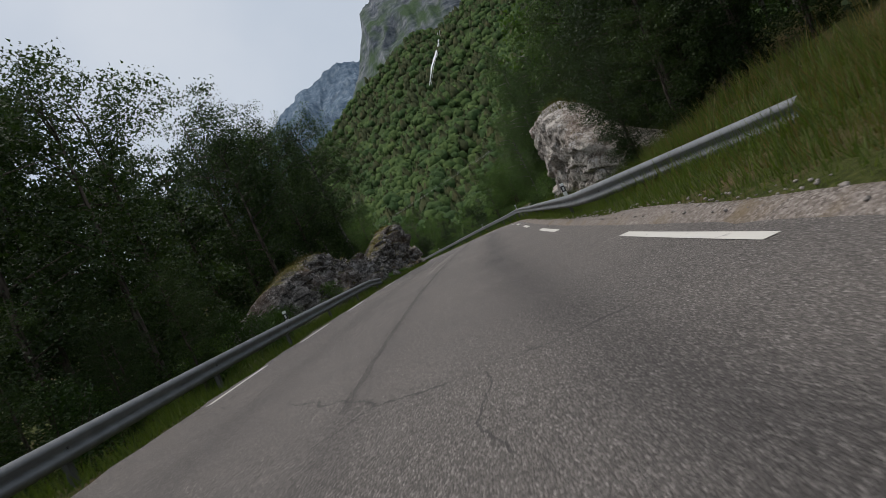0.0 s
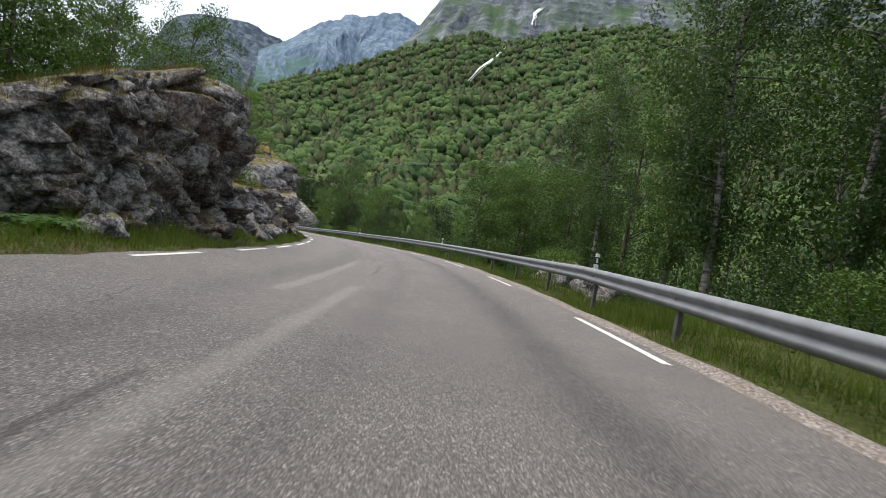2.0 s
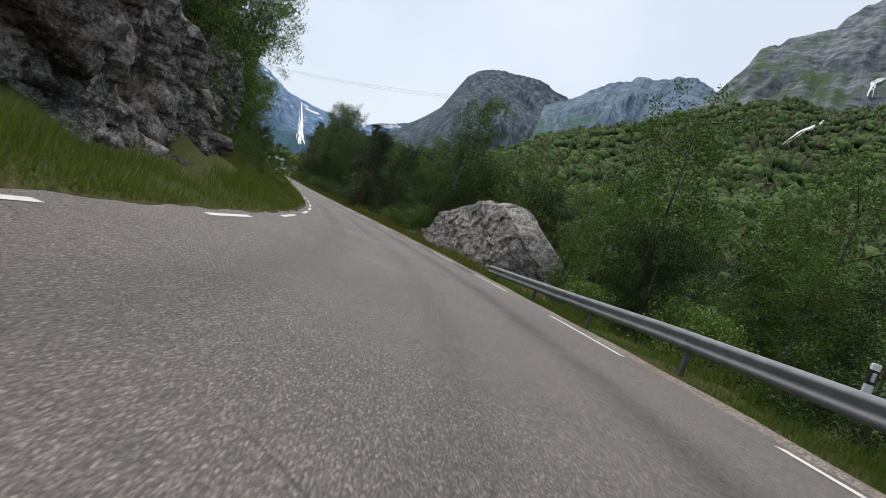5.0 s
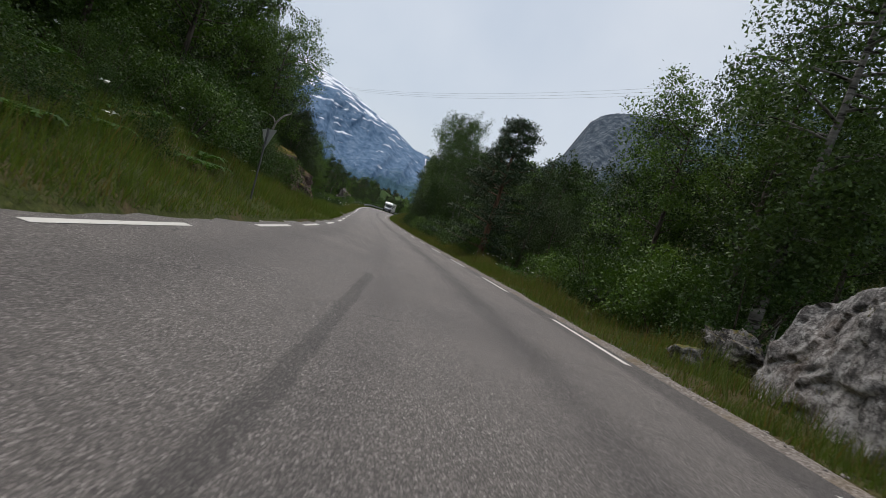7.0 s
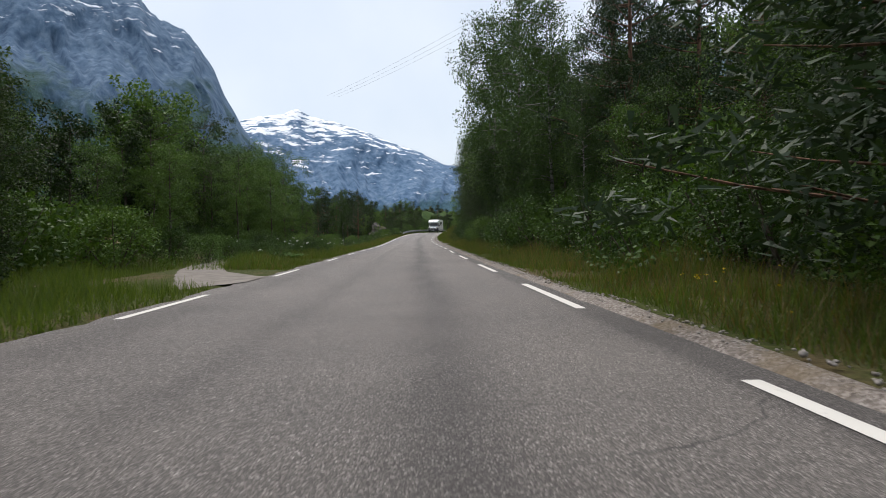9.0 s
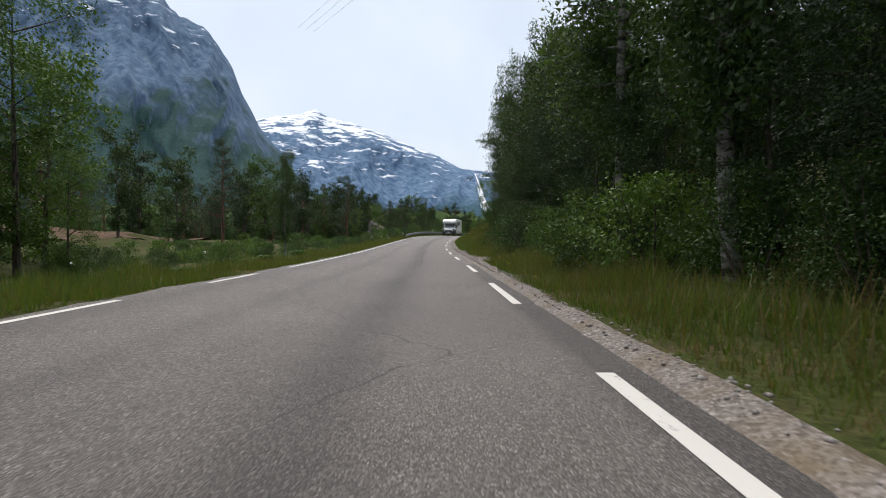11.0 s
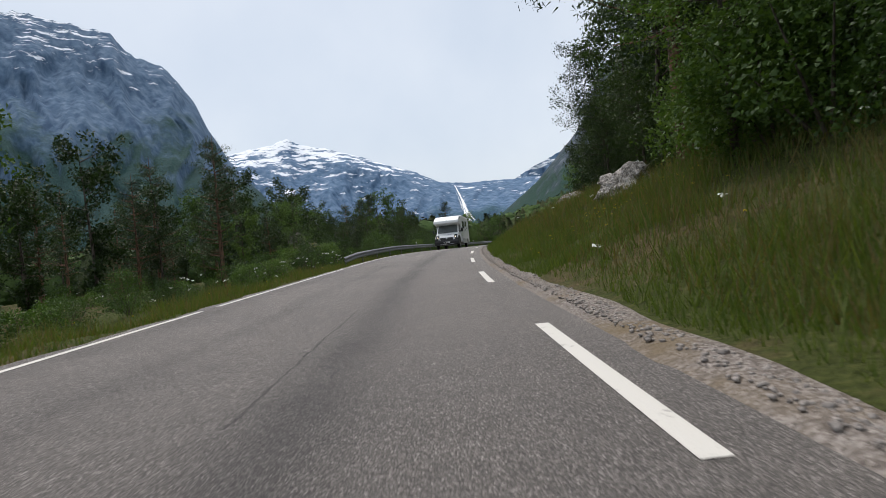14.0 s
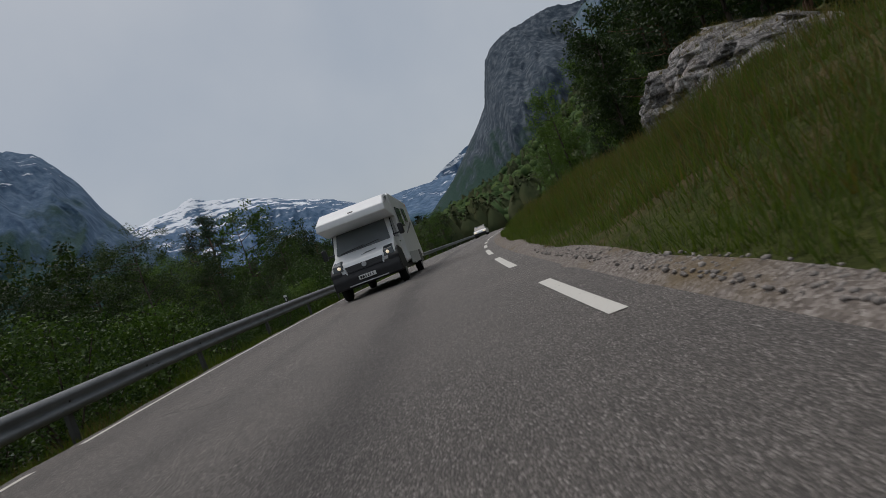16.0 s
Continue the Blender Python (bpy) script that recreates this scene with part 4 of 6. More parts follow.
    return tree_parts(join(bits), (v, f), bark, leaf, name)


def pine(seed, h, r, low, name="pine_tree", per=30):
    rng = np.random.default_rng(seed)
    p, rad = stem(rng, h, 0.014 * h + 0.04, 0.02, 0.01)
    bits, ends = [tube(p, rad, 8)], []
    k = 0
    z = h * low
    while z < h * 0.98:
        f = (z / h - low) / (1 - low)
        for _ in range(4):
            a = rng.uniform(0, 6.28)
            reach = r * (1.02 - f) ** 0.75 * rng.uniform(0.55, 1.15) + 0.15
            q = np.linspace(0, 1, 4)[:, None]
            b0 = on_stem(p, z + rng.uniform(-.2, .2))
            line = b0 + q * np.array([math.cos(a) * reach, math.sin(a) * reach, (0.05 + 0.25 * f) * reach]) + np.array([0, 0, 0.18 * reach]) * q ** 2
            bits.append(tube(line, np.linspace(0.03, 0.008, 4) * h / 10, 4))
            for w in np.linspace(0.45, 1.0, 3):
                ends.append(b0 + w * (line[-1] - b0) + rng.normal(0, 0.09 * reach + 0.05, 3))
        z += h * 0.055 * rng.uniform(0.7, 1.3)
    v, f = leaves(np.array(ends), np.array([0.26, 0.26, 0.12]) * (0.5 + 0.05 * h), per, 0.10, rng, -0.25, 0.2)
    return tree_parts(join(bits), (v, f), BARK_PINE, NEEDLE, name)


def bush(seed, h, r, leaf, per=30, size=0.13, clusters=48, name="bush"):
    rng = np.random.default_rng(seed)
    bits = []
    for k in range(6):
        a = rng.uniform(0, 6.28)
        q = np.linspace(0, 1, 4)[:, None]
        line = q * np.array([math.cos(a) * r * 0.6, math.sin(a) * r * 0.6, h * rng.uniform(0.6, 0.95)]) - np.array([0, 0, 0.15])
        bits.append(tube(line, np.linspace(0.03, 0.008, 4), 4))
    u = rng.random(clusters)
    a = rng.uniform(0, 6.28, clusters)
    z = h * (0.08 + 0.86 * u)
    rr_ = r * np.sqrt(np.clip(1 - (u - 0.25) ** 2 / 0.62, 0.05, 1)) * np.sqrt(rng.random(clusters)) * rng.uniform(0.75, 1.15, clusters)
    v, f = leaves(np.stack([rr_ * np.cos(a), rr_ * np.sin(a), z], 1), np.array([0.2, 0.2, 0.17]) * (0.45 + 0.28 * h), per, size, rng, 0.15)
    v[:, 2] = np.maximum(v[:, 2], -0.1)
    return tree_parts(join(bits), (v, f), BARK, leaf, name)


PROTOS = {
    "broad": [broadleaf(1, 9.0, 2.9, 0.10, LEAF, BARK, 84, 0.054, 190), broadleaf(2, 10.0, 3.2, 0.08, LEAF, BARK, 84, 0.056, 200), broadleaf(3, 8.0, 2.7, 0.06, LEAF, BARK, 84, 0.050, 180)],
    "alder": [broadleaf(4, 10.0, 2.8, 0.05, LEAF_DARK, BARK, 90, 0.053, 200, name="alder_tree"), broadleaf(5, 9.0, 3.1, 0.03, LEAF_DARK, BARK, 90, 0.052, 200, name="alder_tree")],
    "birch": [broadleaf(6, 12.0, 2.5, 0.18, LEAF_BIRCH, BARK_BIRCH, 88, 0.05, 0, 0.3, 0.9, 42, "birch_tree", 0.45), broadleaf(7, 11.0, 2.2, 0.22, LEAF_BIRCH, BARK_BIRCH, 86, 0.05, 0, 0.3, 0.8, 38, "birch_tree", 0.45)],
    "pine": [pine(8, 13.0, 2.6, 0.30, per=84), pine(9, 12.0, 2.3, 0.24, per=84), pine(10, 9.0, 2.0, 0.12, per=92)],
    # bush forms; the shrubs are further bush variants of no particular species
    "bush": [bush(11, 2.0, 1.5, LEAF_BUSH, 92, 0.040, 60), bush(12, 1.6, 1.3, LEAF, 88, 0.038, 56, "willow_shrub"), bush(13, 2.6, 1.6, LEAF_BUSH, 96, 0.043, 64)],
    "far_bush": [bush(41, 2.0, 1.5, LEAF_BUSH, 34, 0.078, name="wayside_shrub"), bush(42, 1.6, 1.3, LEAF, 32, 0.074, name="willow_shrub")],
    "far_broad": [broadleaf(31, 9.0, 2.9, 0.12, LEAF, BARK, 32, 0.112, 160), broadleaf(32, 10.0, 3.2, 0.10, LEAF, BARK, 32, 0.115, 160)],
    # the same alders with fewer, larger leaves, for trees farther off
    "far_alder": [broadleaf(34, 10.0, 2.8, 0.08, LEAF_DARK, BARK, 32, 0.115, 160, name="aspen_tree"), broadleaf(35, 9.0, 3.1, 0.06, LEAF_DARK, BARK, 32, 0.112, 160, name="aspen_tree")],
    "far_birch": [broadleaf(36, 12.0, 2.4, 0.18, LEAF_BIRCH, BARK_BIRCH, 24, 0.105, 190, 0.3, 0.8, 14, "birch_tree", 0.7)],
    "far_pine": [pine(38, 13.0, 2.6, 0.28, per=40), pine(39, 10.0, 2.2, 0.16, per=40)],
}
TREE_LABEL = {"broad": ("leafy green broadleaf tree with a dense crown", "tree"), "alder": ("dark green alder tree with a full crown", "tree"),
              "birch": ("slender birch tree with pale bark and hanging twigs", "tree"), "pine": ("tall dark green pine tree with a rough trunk", "tree"),
              "bush": ("bright green leafy bush on the verge", "bush")}
for kind, protos in PROTOS.items():
    for ob in protos:
        named = TREE_LABEL[kind.replace("far_", "")]
        if "aspen" in ob.name:
            named = ("dark green aspen tree with a rounded crown", "tree")
        if "shrub" in ob.name:
            named = ("low green shrub with small leaves among the grass", "shrub")
        tagged(ob, *named, group="roadside " + ("bushes" if "bush" in kind else "trees"))
USED = {}
tree_rng = np.random.default_rng(3)
HEIGHT = {"broad": (9.0, 10.0, 8.0), "alder": (10.0, 9.0), "birch": (12.0, 11.0), "pine": (13.0, 12.0, 9.0), "bush": (2.0, 1.6, 2.6),
          "far_bush": (2.0, 1.6), "far_broad": (9.0, 10.0), "far_alder": (10.0, 9.0), "far_birch": (12.0,), "far_pine": (13.0, 10.0)}


def plant(kind, s, d, h, which=None, wide=1.0, turn=None):
    k = int(tree_rng.integers(len(PROTOS[kind]))) if which is None else which
    ob = PROTOS[kind][k]
    f = h / HEIGHT[kind][k]
    p = spot(s, d, -0.05)
    a = float(tree_rng.uniform(0, 6.28)) if turn is None else turn
    if (kind, k) in USED:
        ob = copy_thing(ob, Matrix())
    USED[kind, k] = True
    ob.location, ob.rotation_euler, ob.scale = p, (0, 0, a), (f * wide, f * wide, f)
    return ob


def band(s0, s1, d0, d1, count, kinds, h0, h1):
    """Trees scattered over a stretch, spaced out by rejection."""
    names = [k for k, w in kinds.items() for _ in range(w)]
    got = []
    for _ in range(count * 25):
        if len(got) >= count:
            break
        s, d = tree_rng.uniform(s0, s1), tree_rng.uniform(d0, d1)
        gap = 0.75 * math.sqrt((s1 - s0) * abs(d1 - d0) / count)
        if all((s - a) ** 2 + (d - b) ** 2 > gap ** 2 for a, b in got):
            got.append((s, d))
            kind = names[int(tree_rng.integers(len(names)))]
            plant("far_" + kind if kind != "bush" and abs(d) > 11 else "far_bush" if kind == "bush" and abs(d) > 9.5 else kind, s, d, tree_rng.uniform(h0, h1))


DENSE, MIX = {"alder": 3, "broad": 2}, {"broad": 3, "birch": 2, "alder": 2}
# left of the road
band(10, 40, -17, -7.5, 20, {"birch": 1, "alder": 3}, 10, 14)
band(-6, 14, -20, -7.5, 12, {"alder": 2, "broad": 1}, 9, 13)
band(-4, 26, -8.0, -5.0, 20, {"bush": 1}, 1.0, 1.9)
band(38, 60, -24, -11, 16, MIX, 6, 9)
band(49, 74, -10.5, -7.2, 13, {"broad": 2, "alder": 1}, 4.5, 6.5)
band(50, 72, -7.4, -5.8, 9, {"bush": 1}, 1.6, 2.4)
plant("pine", 75.5, -7.8, 5.5, 2)
band(60, 98, -22, -9.5, 18, {"broad": 2, "birch": 1, "pine": 1}, 5, 8)
band(98, 134, -22, -9, 30, DENSE, 8, 12)
band(2, 16, -7.6, -5.4, 9, {"alder": 1}, 2.2, 3.6)
band(-6, 24, -32, -14, 16, {"alder": 1}, 7, 10)
band(100, 122, -9, -5.0, 26, {"bush": 1}, 0.7, 1.2)
band(126, 150, -20, -9.5, 22, DENSE, 8, 12)
band(164, 192, -20, -10.5, 24, {"alder": 2, "broad": 3}, 6, 8.5)
band(150, 166, -24, -13, 12, DENSE, 6.5, 9)
band(145.5, 153, -12, -7, 10, {"bush": 1}, 1.8, 3.0)
band(124, 132, -9.5, -6.2, 8, {"bush": 1}, 1.4, 2.4)
band(154, 163, -15, -8.8, 14, {"bush": 1}, 1.5, 2.4)
band(162, 180, -9.4, -6.6, 14, {"bush": 1}, 0.8, 1.4)
band(186, 250, -13, -6.0, 64, {"bush": 1}, 0.75, 1.25)
band(186, 250, -20.5, -13, 46, {"bush": 1}, 0.7, 1.2)
band(184, 262, -76, -49, 40, {"broad": 2, "alder": 3, "pine": 2}, 8, 11)
band(246, 300, -8.5, -4.6, 46, {"bush": 1}, 1.5, 2.3)
band(248, 300, -9.5, -6.5, 20, {"alder": 1}, 2.4, 4.0)
band(256, 345, -13, -8, 26, {"alder": 3, "broad": 2}, 4.5, 6.5)
band(252, 345, -40, -13, 46, {"alder": 3, "pine": 2, "broad": 1}, 7, 11)
# right of the road
band(-6, 18, 9, 24, 20, DENSE, 9, 13)
band(12, 30, 7.2, 10, 14, {"alder": 1}, 5, 8)
plant("alder", 16.4, 6.3, 2.6, 0, 1.3)
plant("alder", 15.2, 6.0, 3.2, 1, 1.2)
plant("alder", 13.6, 6.6, 3.6, 0, 1.2)
plant("alder", 17.6, 7.4, 4.5, 1)
band(24, 32, 5.6, 7.4, 8, {"bush": 1}, 1.2, 2.2)
band(18, 46, 11, 24, 22, MIX, 10, 14)
band(36, 60, 7.5, 16, 14, {"birch": 3, "broad": 1}, 11, 14)
band(30, 44, 5.8, 9, 12, {"bush": 1}, 0.9, 1.6)
band(60, 112, 13, 38, 34, {"broad": 3, "alder": 2, "pine": 1}, 7, 10)
band(48, 104, 5.6, 9.5, 34, {"bush": 1}, 1.0, 2.0)
plant("broad", 66.0, 9.2, 8.6, 2, 1.2)
plant("broad", 70.5, 9.8, 10.0, 0, 1.2)
band(84, 106, 8, 13, 8, {"broad": 2, "alder": 1}, 4.5, 6.5)
band(122, 136, 6, 9, 12, {"bush": 1}, 1.0, 1.9)
band(157, 195, 7.4, 20, 34, {"alder": 3, "broad": 2, "birch": 2, "pine": 2}, 9, 13)
band(195, 206, 8.6, 20, 14, {"alder": 3, "pine": 2}, 9, 13)
band(144, 206, 5.5, 7.6, 44, {"bush": 1}, 1.3, 2.8)
band(194, 206, 6.6, 8.6, 8, {"bush": 1}, 1.0, 1.8)
band(206, 232, 8.5, 22, 22, {"alder": 2, "pine": 1, "broad": 2}, 10, 14)
band(223, 235, 7.6, 9.6, 8, {"bush": 1}, 2.0, 3.2)
band(238, 256, 10.4, 13, 9, {"alder": 1}, 4, 7)
band(256, 294, 11.5, 15, 14, {"alder": 1}, 7, 10)
band(222, 256, 9.5, 15, 16, {"alder": 3, "pine": 1}, 9, 13)
band(230, 300, 13, 30, 34, {"alder": 2, "pine": 1, "broad": 2}, 8, 12)
band(296, 372, 10, 30, 24, {"alder": 1, "broad": 1}, 7, 11)
# ahead of the ride's end
band(345, 372, -30, -8, 10, {"alder": 1, "pine": 1, "broad": 1}, 6, 9)
band(58, 73, 8.5, 14, 8, {"broad": 1}, 8.0, 10.0)
band(77, 97, 7.4, 10, 14, {"broad": 1, "alder": 1}, 3.6, 4.8)
band(122, 132, 7.6, 22, 15, {"broad": 2, "alder": 2, "birch": 1}, 7.5, 10)
band(132, 146, 11, 24, 14, {"broad": 2, "alder": 2, "birch": 1}, 6, 9)
band(143.5, 157, 6.6, 19, 18, {"alder": 3, "broad": 1}, 4.6, 7.0)
band(157, 206, 6.4, 8.4, 22, {"alder": 3, "broad": 1}, 4.5, 7.5)
band(139, 153, -14, -8, 12, DENSE, 7, 10)
band(163, 180, -6.6, -4.4, 18, {"bush": 1}, 0.7, 1.05)
band(142, 152, -8.6, -6.2, 9, {"alder": 1}, 3.6, 5.5)
band(121, 130, 6.2, 7.8, 9, {"bush": 1}, 1.4, 2.6)
band(129, 138, -7.8, -5.8, 11, {"bush": 1}, 0.9, 1.7)
band(160, 190, -11.5, -7.6, 15, {"broad": 1}, 3.6, 5.4)
band(166, 188, -14, -8.8, 13, {"broad": 2, "alder": 1}, 6.5, 8.5)
band(228, 350, -62, -20, 84, {"alder": 3, "pine": 3, "broad": 1}, 8.5, 12.5)
# single trees that stand out
plant("broad", 99.0, 9.6, 10.5, 2, 0.9)
plant("broad", 91.0, 9.4, 8.0, 0, 0.9)
plant("pine", 70.0, 14.5, 17.0, 0, 1.1)
plant("pine", 64.5, 13.5, 14.0, 1, 1.1)
plant("birch", 121.2, 7.0, 12.6, 0, 1.3)
plant("broad", 125.0, 8.4, 7.4, 1, 1.1)
plant("broad", 128.5, 7.8, 8.6, 0, 1.1)
plant("pine", 145.7, 5.9, 9.3, 2, 1.4)
plant("pine", 159.8, 7.8, 11.0, 0, 1.0)
plant("pine", 157.4, 8.8, 9.5, 1, 1.0)
plant("pine", 163.0, 8.4, 12.0, 1, 1.0)
plant("birch", 158.8, 5.9, 6.2, 1, 0.8)
plant("birch", 165.2, 6.5, 11.4, 0, 1.0)
plant("alder", 203.4, 6.7, 5.2, 0, 1.15)
plant("alder", 206.6, 6.7, 5.8, 1, 1.15)
plant("alder", 213.0, 7.4, 6.4, 0, 1.2)
plant("birch", 33.3, -5.8, 11.0, 0, 1.35)
plant("birch", 29.2, -8.2, 11, 1, 1.1)
plant("birch", 37.0, -8.4, 10, 1)
plant("broad", 43.0, -8.5, 6.0, 1, 1.1)
plant("birch", 172.0, 6.4, 14.5, 0, 1.1)
plant("birch", 181.0, 6.4, 16.5, 0, 1.1)
plant("birch", 188.0, 6.8, 17.5, 1, 1.2)
plant("birch", 210.0, 6.9, 13.5, 0, 0.85)
plant("birch", 206.0, 8.8, 14.5, 1, 1.0)
plant("alder", 199.0, 8.4, 8.5, 0, 1.2)
plant("alder", 202.5, 8.8, 9.5, 1, 1.2)
plant("alder", 205.0, 7.6, 6.5, 0, 1.1)
plant("alder", 196.5, 8.0, 7.0, 1, 1.2)
plant("alder", 211.5, 8.2, 8.0, 0, 1.1)
plant("birch", 208.5, -7.6, 7.6, 1, 0.9)
plant("pine", 214.0, 9.6, 12, 1)
plant("pine", 219.0, 10.0, 14, 0)
plant("alder", 216.0, 8.7, 7.5, 0, 1.2)
plant("alder", 220.5, 8.8, 6.5, 1, 1.2)
plant("alder", 224.5, 8.8, 5.5, 0, 1.2)
plant("broad", 229.5, 7.2, 5.2, 2, 1.35)
plant("pine", 235.0, 8.6, 13.5, 0, 1.2)
plant("pine", 231.5, 9.5, 12.0, 1, 1.1)
plant("alder", 240.5, 9.8, 11.0, 0)
plant("broad", 225.0, 8.6, 6.0, 0, 1.1)
plant("pine", 286.0, -13.0, 9.0, 1)
plant("pine", 240.0, -17.0, 7.5, 2)


# ---- rocks
def cells(q, seed, count=140):
    """Worley cells: for points q, each one's cell value, how near it is to a crack, and the tilt of the cell's facet there."""
    rng = np.random.default_rng(seed)
    lo, hi = q.min(0) - 0.1, q.max(0) + 0.1
    c = rng.uniform(lo, hi, (count, 3))
    val, tilt = rng.random(count), rng.normal(0, 1, (count, 3))
    near, crack, slope = np.empty(len(q)), np.empty(len(q)), np.empty(len(q))
    for a in range(0, len(q), 4000):
        dd = np.sqrt(np.maximum((q[a:a + 4000] ** 2).sum(1)[:, None] + (c ** 2).sum(1)[None] - 2 * q[a:a + 4000] @ c.T, 0))
        k = np.argpartition(dd, 1, axis=1)[:, :2]
        d2 = np.take_along_axis(dd, k, 1)
        o = d2.argsort(1)
        first = np.take_along_axis(k, o, 1)[:, 0]
        d2 = np.sort(d2, 1)
        near[a:a + 4000], crack[a:a + 4000] = val[first], d2[:, 1] - d2[:, 0]
        slope[a:a + 4000] = ((q[a:a + 4000] - c[first]) * tilt[first]).sum(1)
    return near, crack, slope


def rock(name, label, s, d, size, seed, material=None, turn=0.0, sink=0.25, cuts=16, subdiv=5, rough=1.0, tilt=(0, 0), category="rock"):
    """A weathered boulder: a ball cut by planes, then broken up by noise."""
    rng = np.random.default_rng(seed)
    bm = bmesh.new()
    bmesh.ops.create_icosphere(bm, subdivisions=subdiv, radius=1)
    v = np.array([q.co[:] for q in bm.verts])
    f = np.array([[q.index for q in g.verts] for g in bm.faces])
    bm.free()
    for _ in range(cuts):
        n = rng.normal(0, 1, 3)
        n /= np.linalg.norm(n)
        lim = rng.uniform(0.52, 0.86)
        over = np.maximum(v @ n - lim, 0)
        v = v - over[:, None] * n * 0.93
    q = v * 2.2 + seed * 3.1
    disp = 0.05 * fbm(q[:, 0], q[:, 1], q[:, 2], 3) + 0.03 * np.abs(fbm(q[:, 0] * 3, q[:, 1] * 3, q[:, 2] * 4, 4)) + 0.012 * fbm(q[:, 0] * 11, q[:, 1] * 11, q[:, 2] * 13, 3)
    ledge = 0.03 * np.sign(np.sin(q[:, 2] * 4.2 + 1.2 * np.sin(q[:, 0] * 1.5) + rng.uniform(0, 6)))
    n = v / (np.linalg.norm(v, axis=1, keepdims=True) + 1e-6)
    big, crack, lean1 = cells(v * (1, 1, 1.6) + 0.03 * np.sin(q * 3), seed, 45 if subdiv > 3 else 12)
    small, crack2, lean2 = cells(v * (1, 1, 2.0) + 0.03 * np.sin(q * 7), seed + 1, 320 if subdiv > 4 else 30)
    block = 0.14 * (big - 0.5) + 0.04 * (small - 0.5) + 0.2 * lean1 + 0.2 * lean2 - 0.06 * np.exp(-crack / 0.035) - 0.02 * np.exp(-crack2 / 0.02)
    v = v + n * ((disp + 0.5 * ledge + block) * rough)[:, None]
    v = v * (np.array(size) / 2)
    v[:, 2] += size[2] * (0.5 - sink)
    ob = new(name, mesh_from(name, v, f, material or ROCK))
    p = spot(s, d)
    ob.matrix_world = Matrix.Translation(p) @ pose(0, 0, 0, tilt[0], tilt[1], math.degrees(heading(s)) + turn)
    tagged(ob, label, category)
    return ob


CRAGS = []


def crag(name, label, side, face, height, lean, back, seed, material, base=-0.4, nu=170, nv=64, bulge=0.55, relief=1.0):
    """A rock wall beside the road. face, height and lean list (arc length, value): the foot's offset, the top's height and
    how far the top hangs out; back is how far the top reaches away from the road."""
    s0, s1 = face[0][0], face[-1][0]
    u = np.linspace(0, 1, nu)
    s = s0 + (s1 - s0) * u
    look_up = lambda table: np.interp(s, [q[0] for q in table], [q[1] for q in table])
    F, H, L = look_up(face), look_up(height), look_up(lean)
    nt = 22
    v = np.concatenate([np.linspace(0, 1, nv), np.ones(nt)])[:, None]
    w = np.concatenate([np.zeros(nv), np.linspace(0, 1, nt + 1)[1:]])[:, None]
    h = base + (H - base) * v + 0.22 * H * np.sin(np.pi * np.minimum(w * 0.8, 1)) - (0.75 * H + 1.0) * w ** 2.5
    d = F + side * (0.35 * (1 - np.sqrt(np.clip(1 - v ** 2 * 0.6, 0, 1)))) - side * L * v ** 1.6 + side * back * w
    S = s + 0 * v
    q = np.stack([S * 0.6, d * 0.6 + 0 * S, h * 0.9], -1).reshape(-1, 3) + seed
    c1, k1, g1 = cells(q * (1, 1, 0.6) + 0.1 * np.sin(q * 1.9), seed, 110)
    c2, k2, g2 = cells(q * (1.2, 1, 0.85) + 0.05 * np.sin(q * 4.3), seed + 1, 700)
    c3, k3, g3 = cells(q * (1.3, 1, 1.1) + 0.03 * np.sin(q * 9.1), seed + 2, 3000)
    off = bulge * (c1 - 0.5) * 1.2 + 0.20 * (c2 - 0.5) + 0.08 * (c3 - 0.5) + 0.30 * g1 + 0.34 * g2 + 0.30 * g3 - 0.02 * np.exp(-k3 / 0.02) - 0.12 * np.exp(-k1 / 0.03) - 0.04 * np.exp(-k2 / 0.02)
    off = off + 0.06 * fbm(q[:, 0] * 1.1, q[:, 1] * 1.1, q[:, 2] * 1.1, 3) + 0.025 * fbm(q[:, 0] * 7, q[:, 1] * 7, q[:, 2] * 9, 3)
    off = relief * off.reshape(d.shape)
    ends = np.clip(np.minimum(S - s0, s1 - S) / 0.9, 0, 1) ** 0.5
    d = d + side * (1 - ends) * 2.2 - side * off * (1 - 0.7 * w)
    h = np.where(w > 0, h + 0.35 * off * (1 - w), h)
    h = base + (h - base) * (0.25 + 0.75 * ends)
    me = mesh_from(name, at(S, d, h).reshape(-1, 3), grid_faces(nv + nt, nu)[:, ::(-1 if side > 0 else 1)], material)
    ob = new(name, me)
    CRAGS.append(ob)
    tagged(ob, label, "rock")
    return ob


BROWN = rock_material("brown_rock", ((0.04, 0.029, 0.024), (0.105, 0.074, 0.058), (0.22, 0.165, 0.135)), 0.8, 1.0, 0.5)
crag("roadside_crag", "pale grey fractured crag behind the guard rail", 1, [(16.6, 6.4), (17.6, 5.2), (19, 4.9), (22, 4.75), (23.4, 5.0)], [(16.6, 0.7), (17.4, 1.6), (18.6, 2.5), (20, 3.1), (23.4, 3.1)],
     [(15, 0.1), (24, 0.25)], 2.6, 21, ROCK_PALE, nu=150, bulge=0.35, relief=0.5)
rock("boulder", "small grey boulder at the crag's foot", 30.0, 5.6, (0.5, 0.7, 0.5), 22, ROCK)
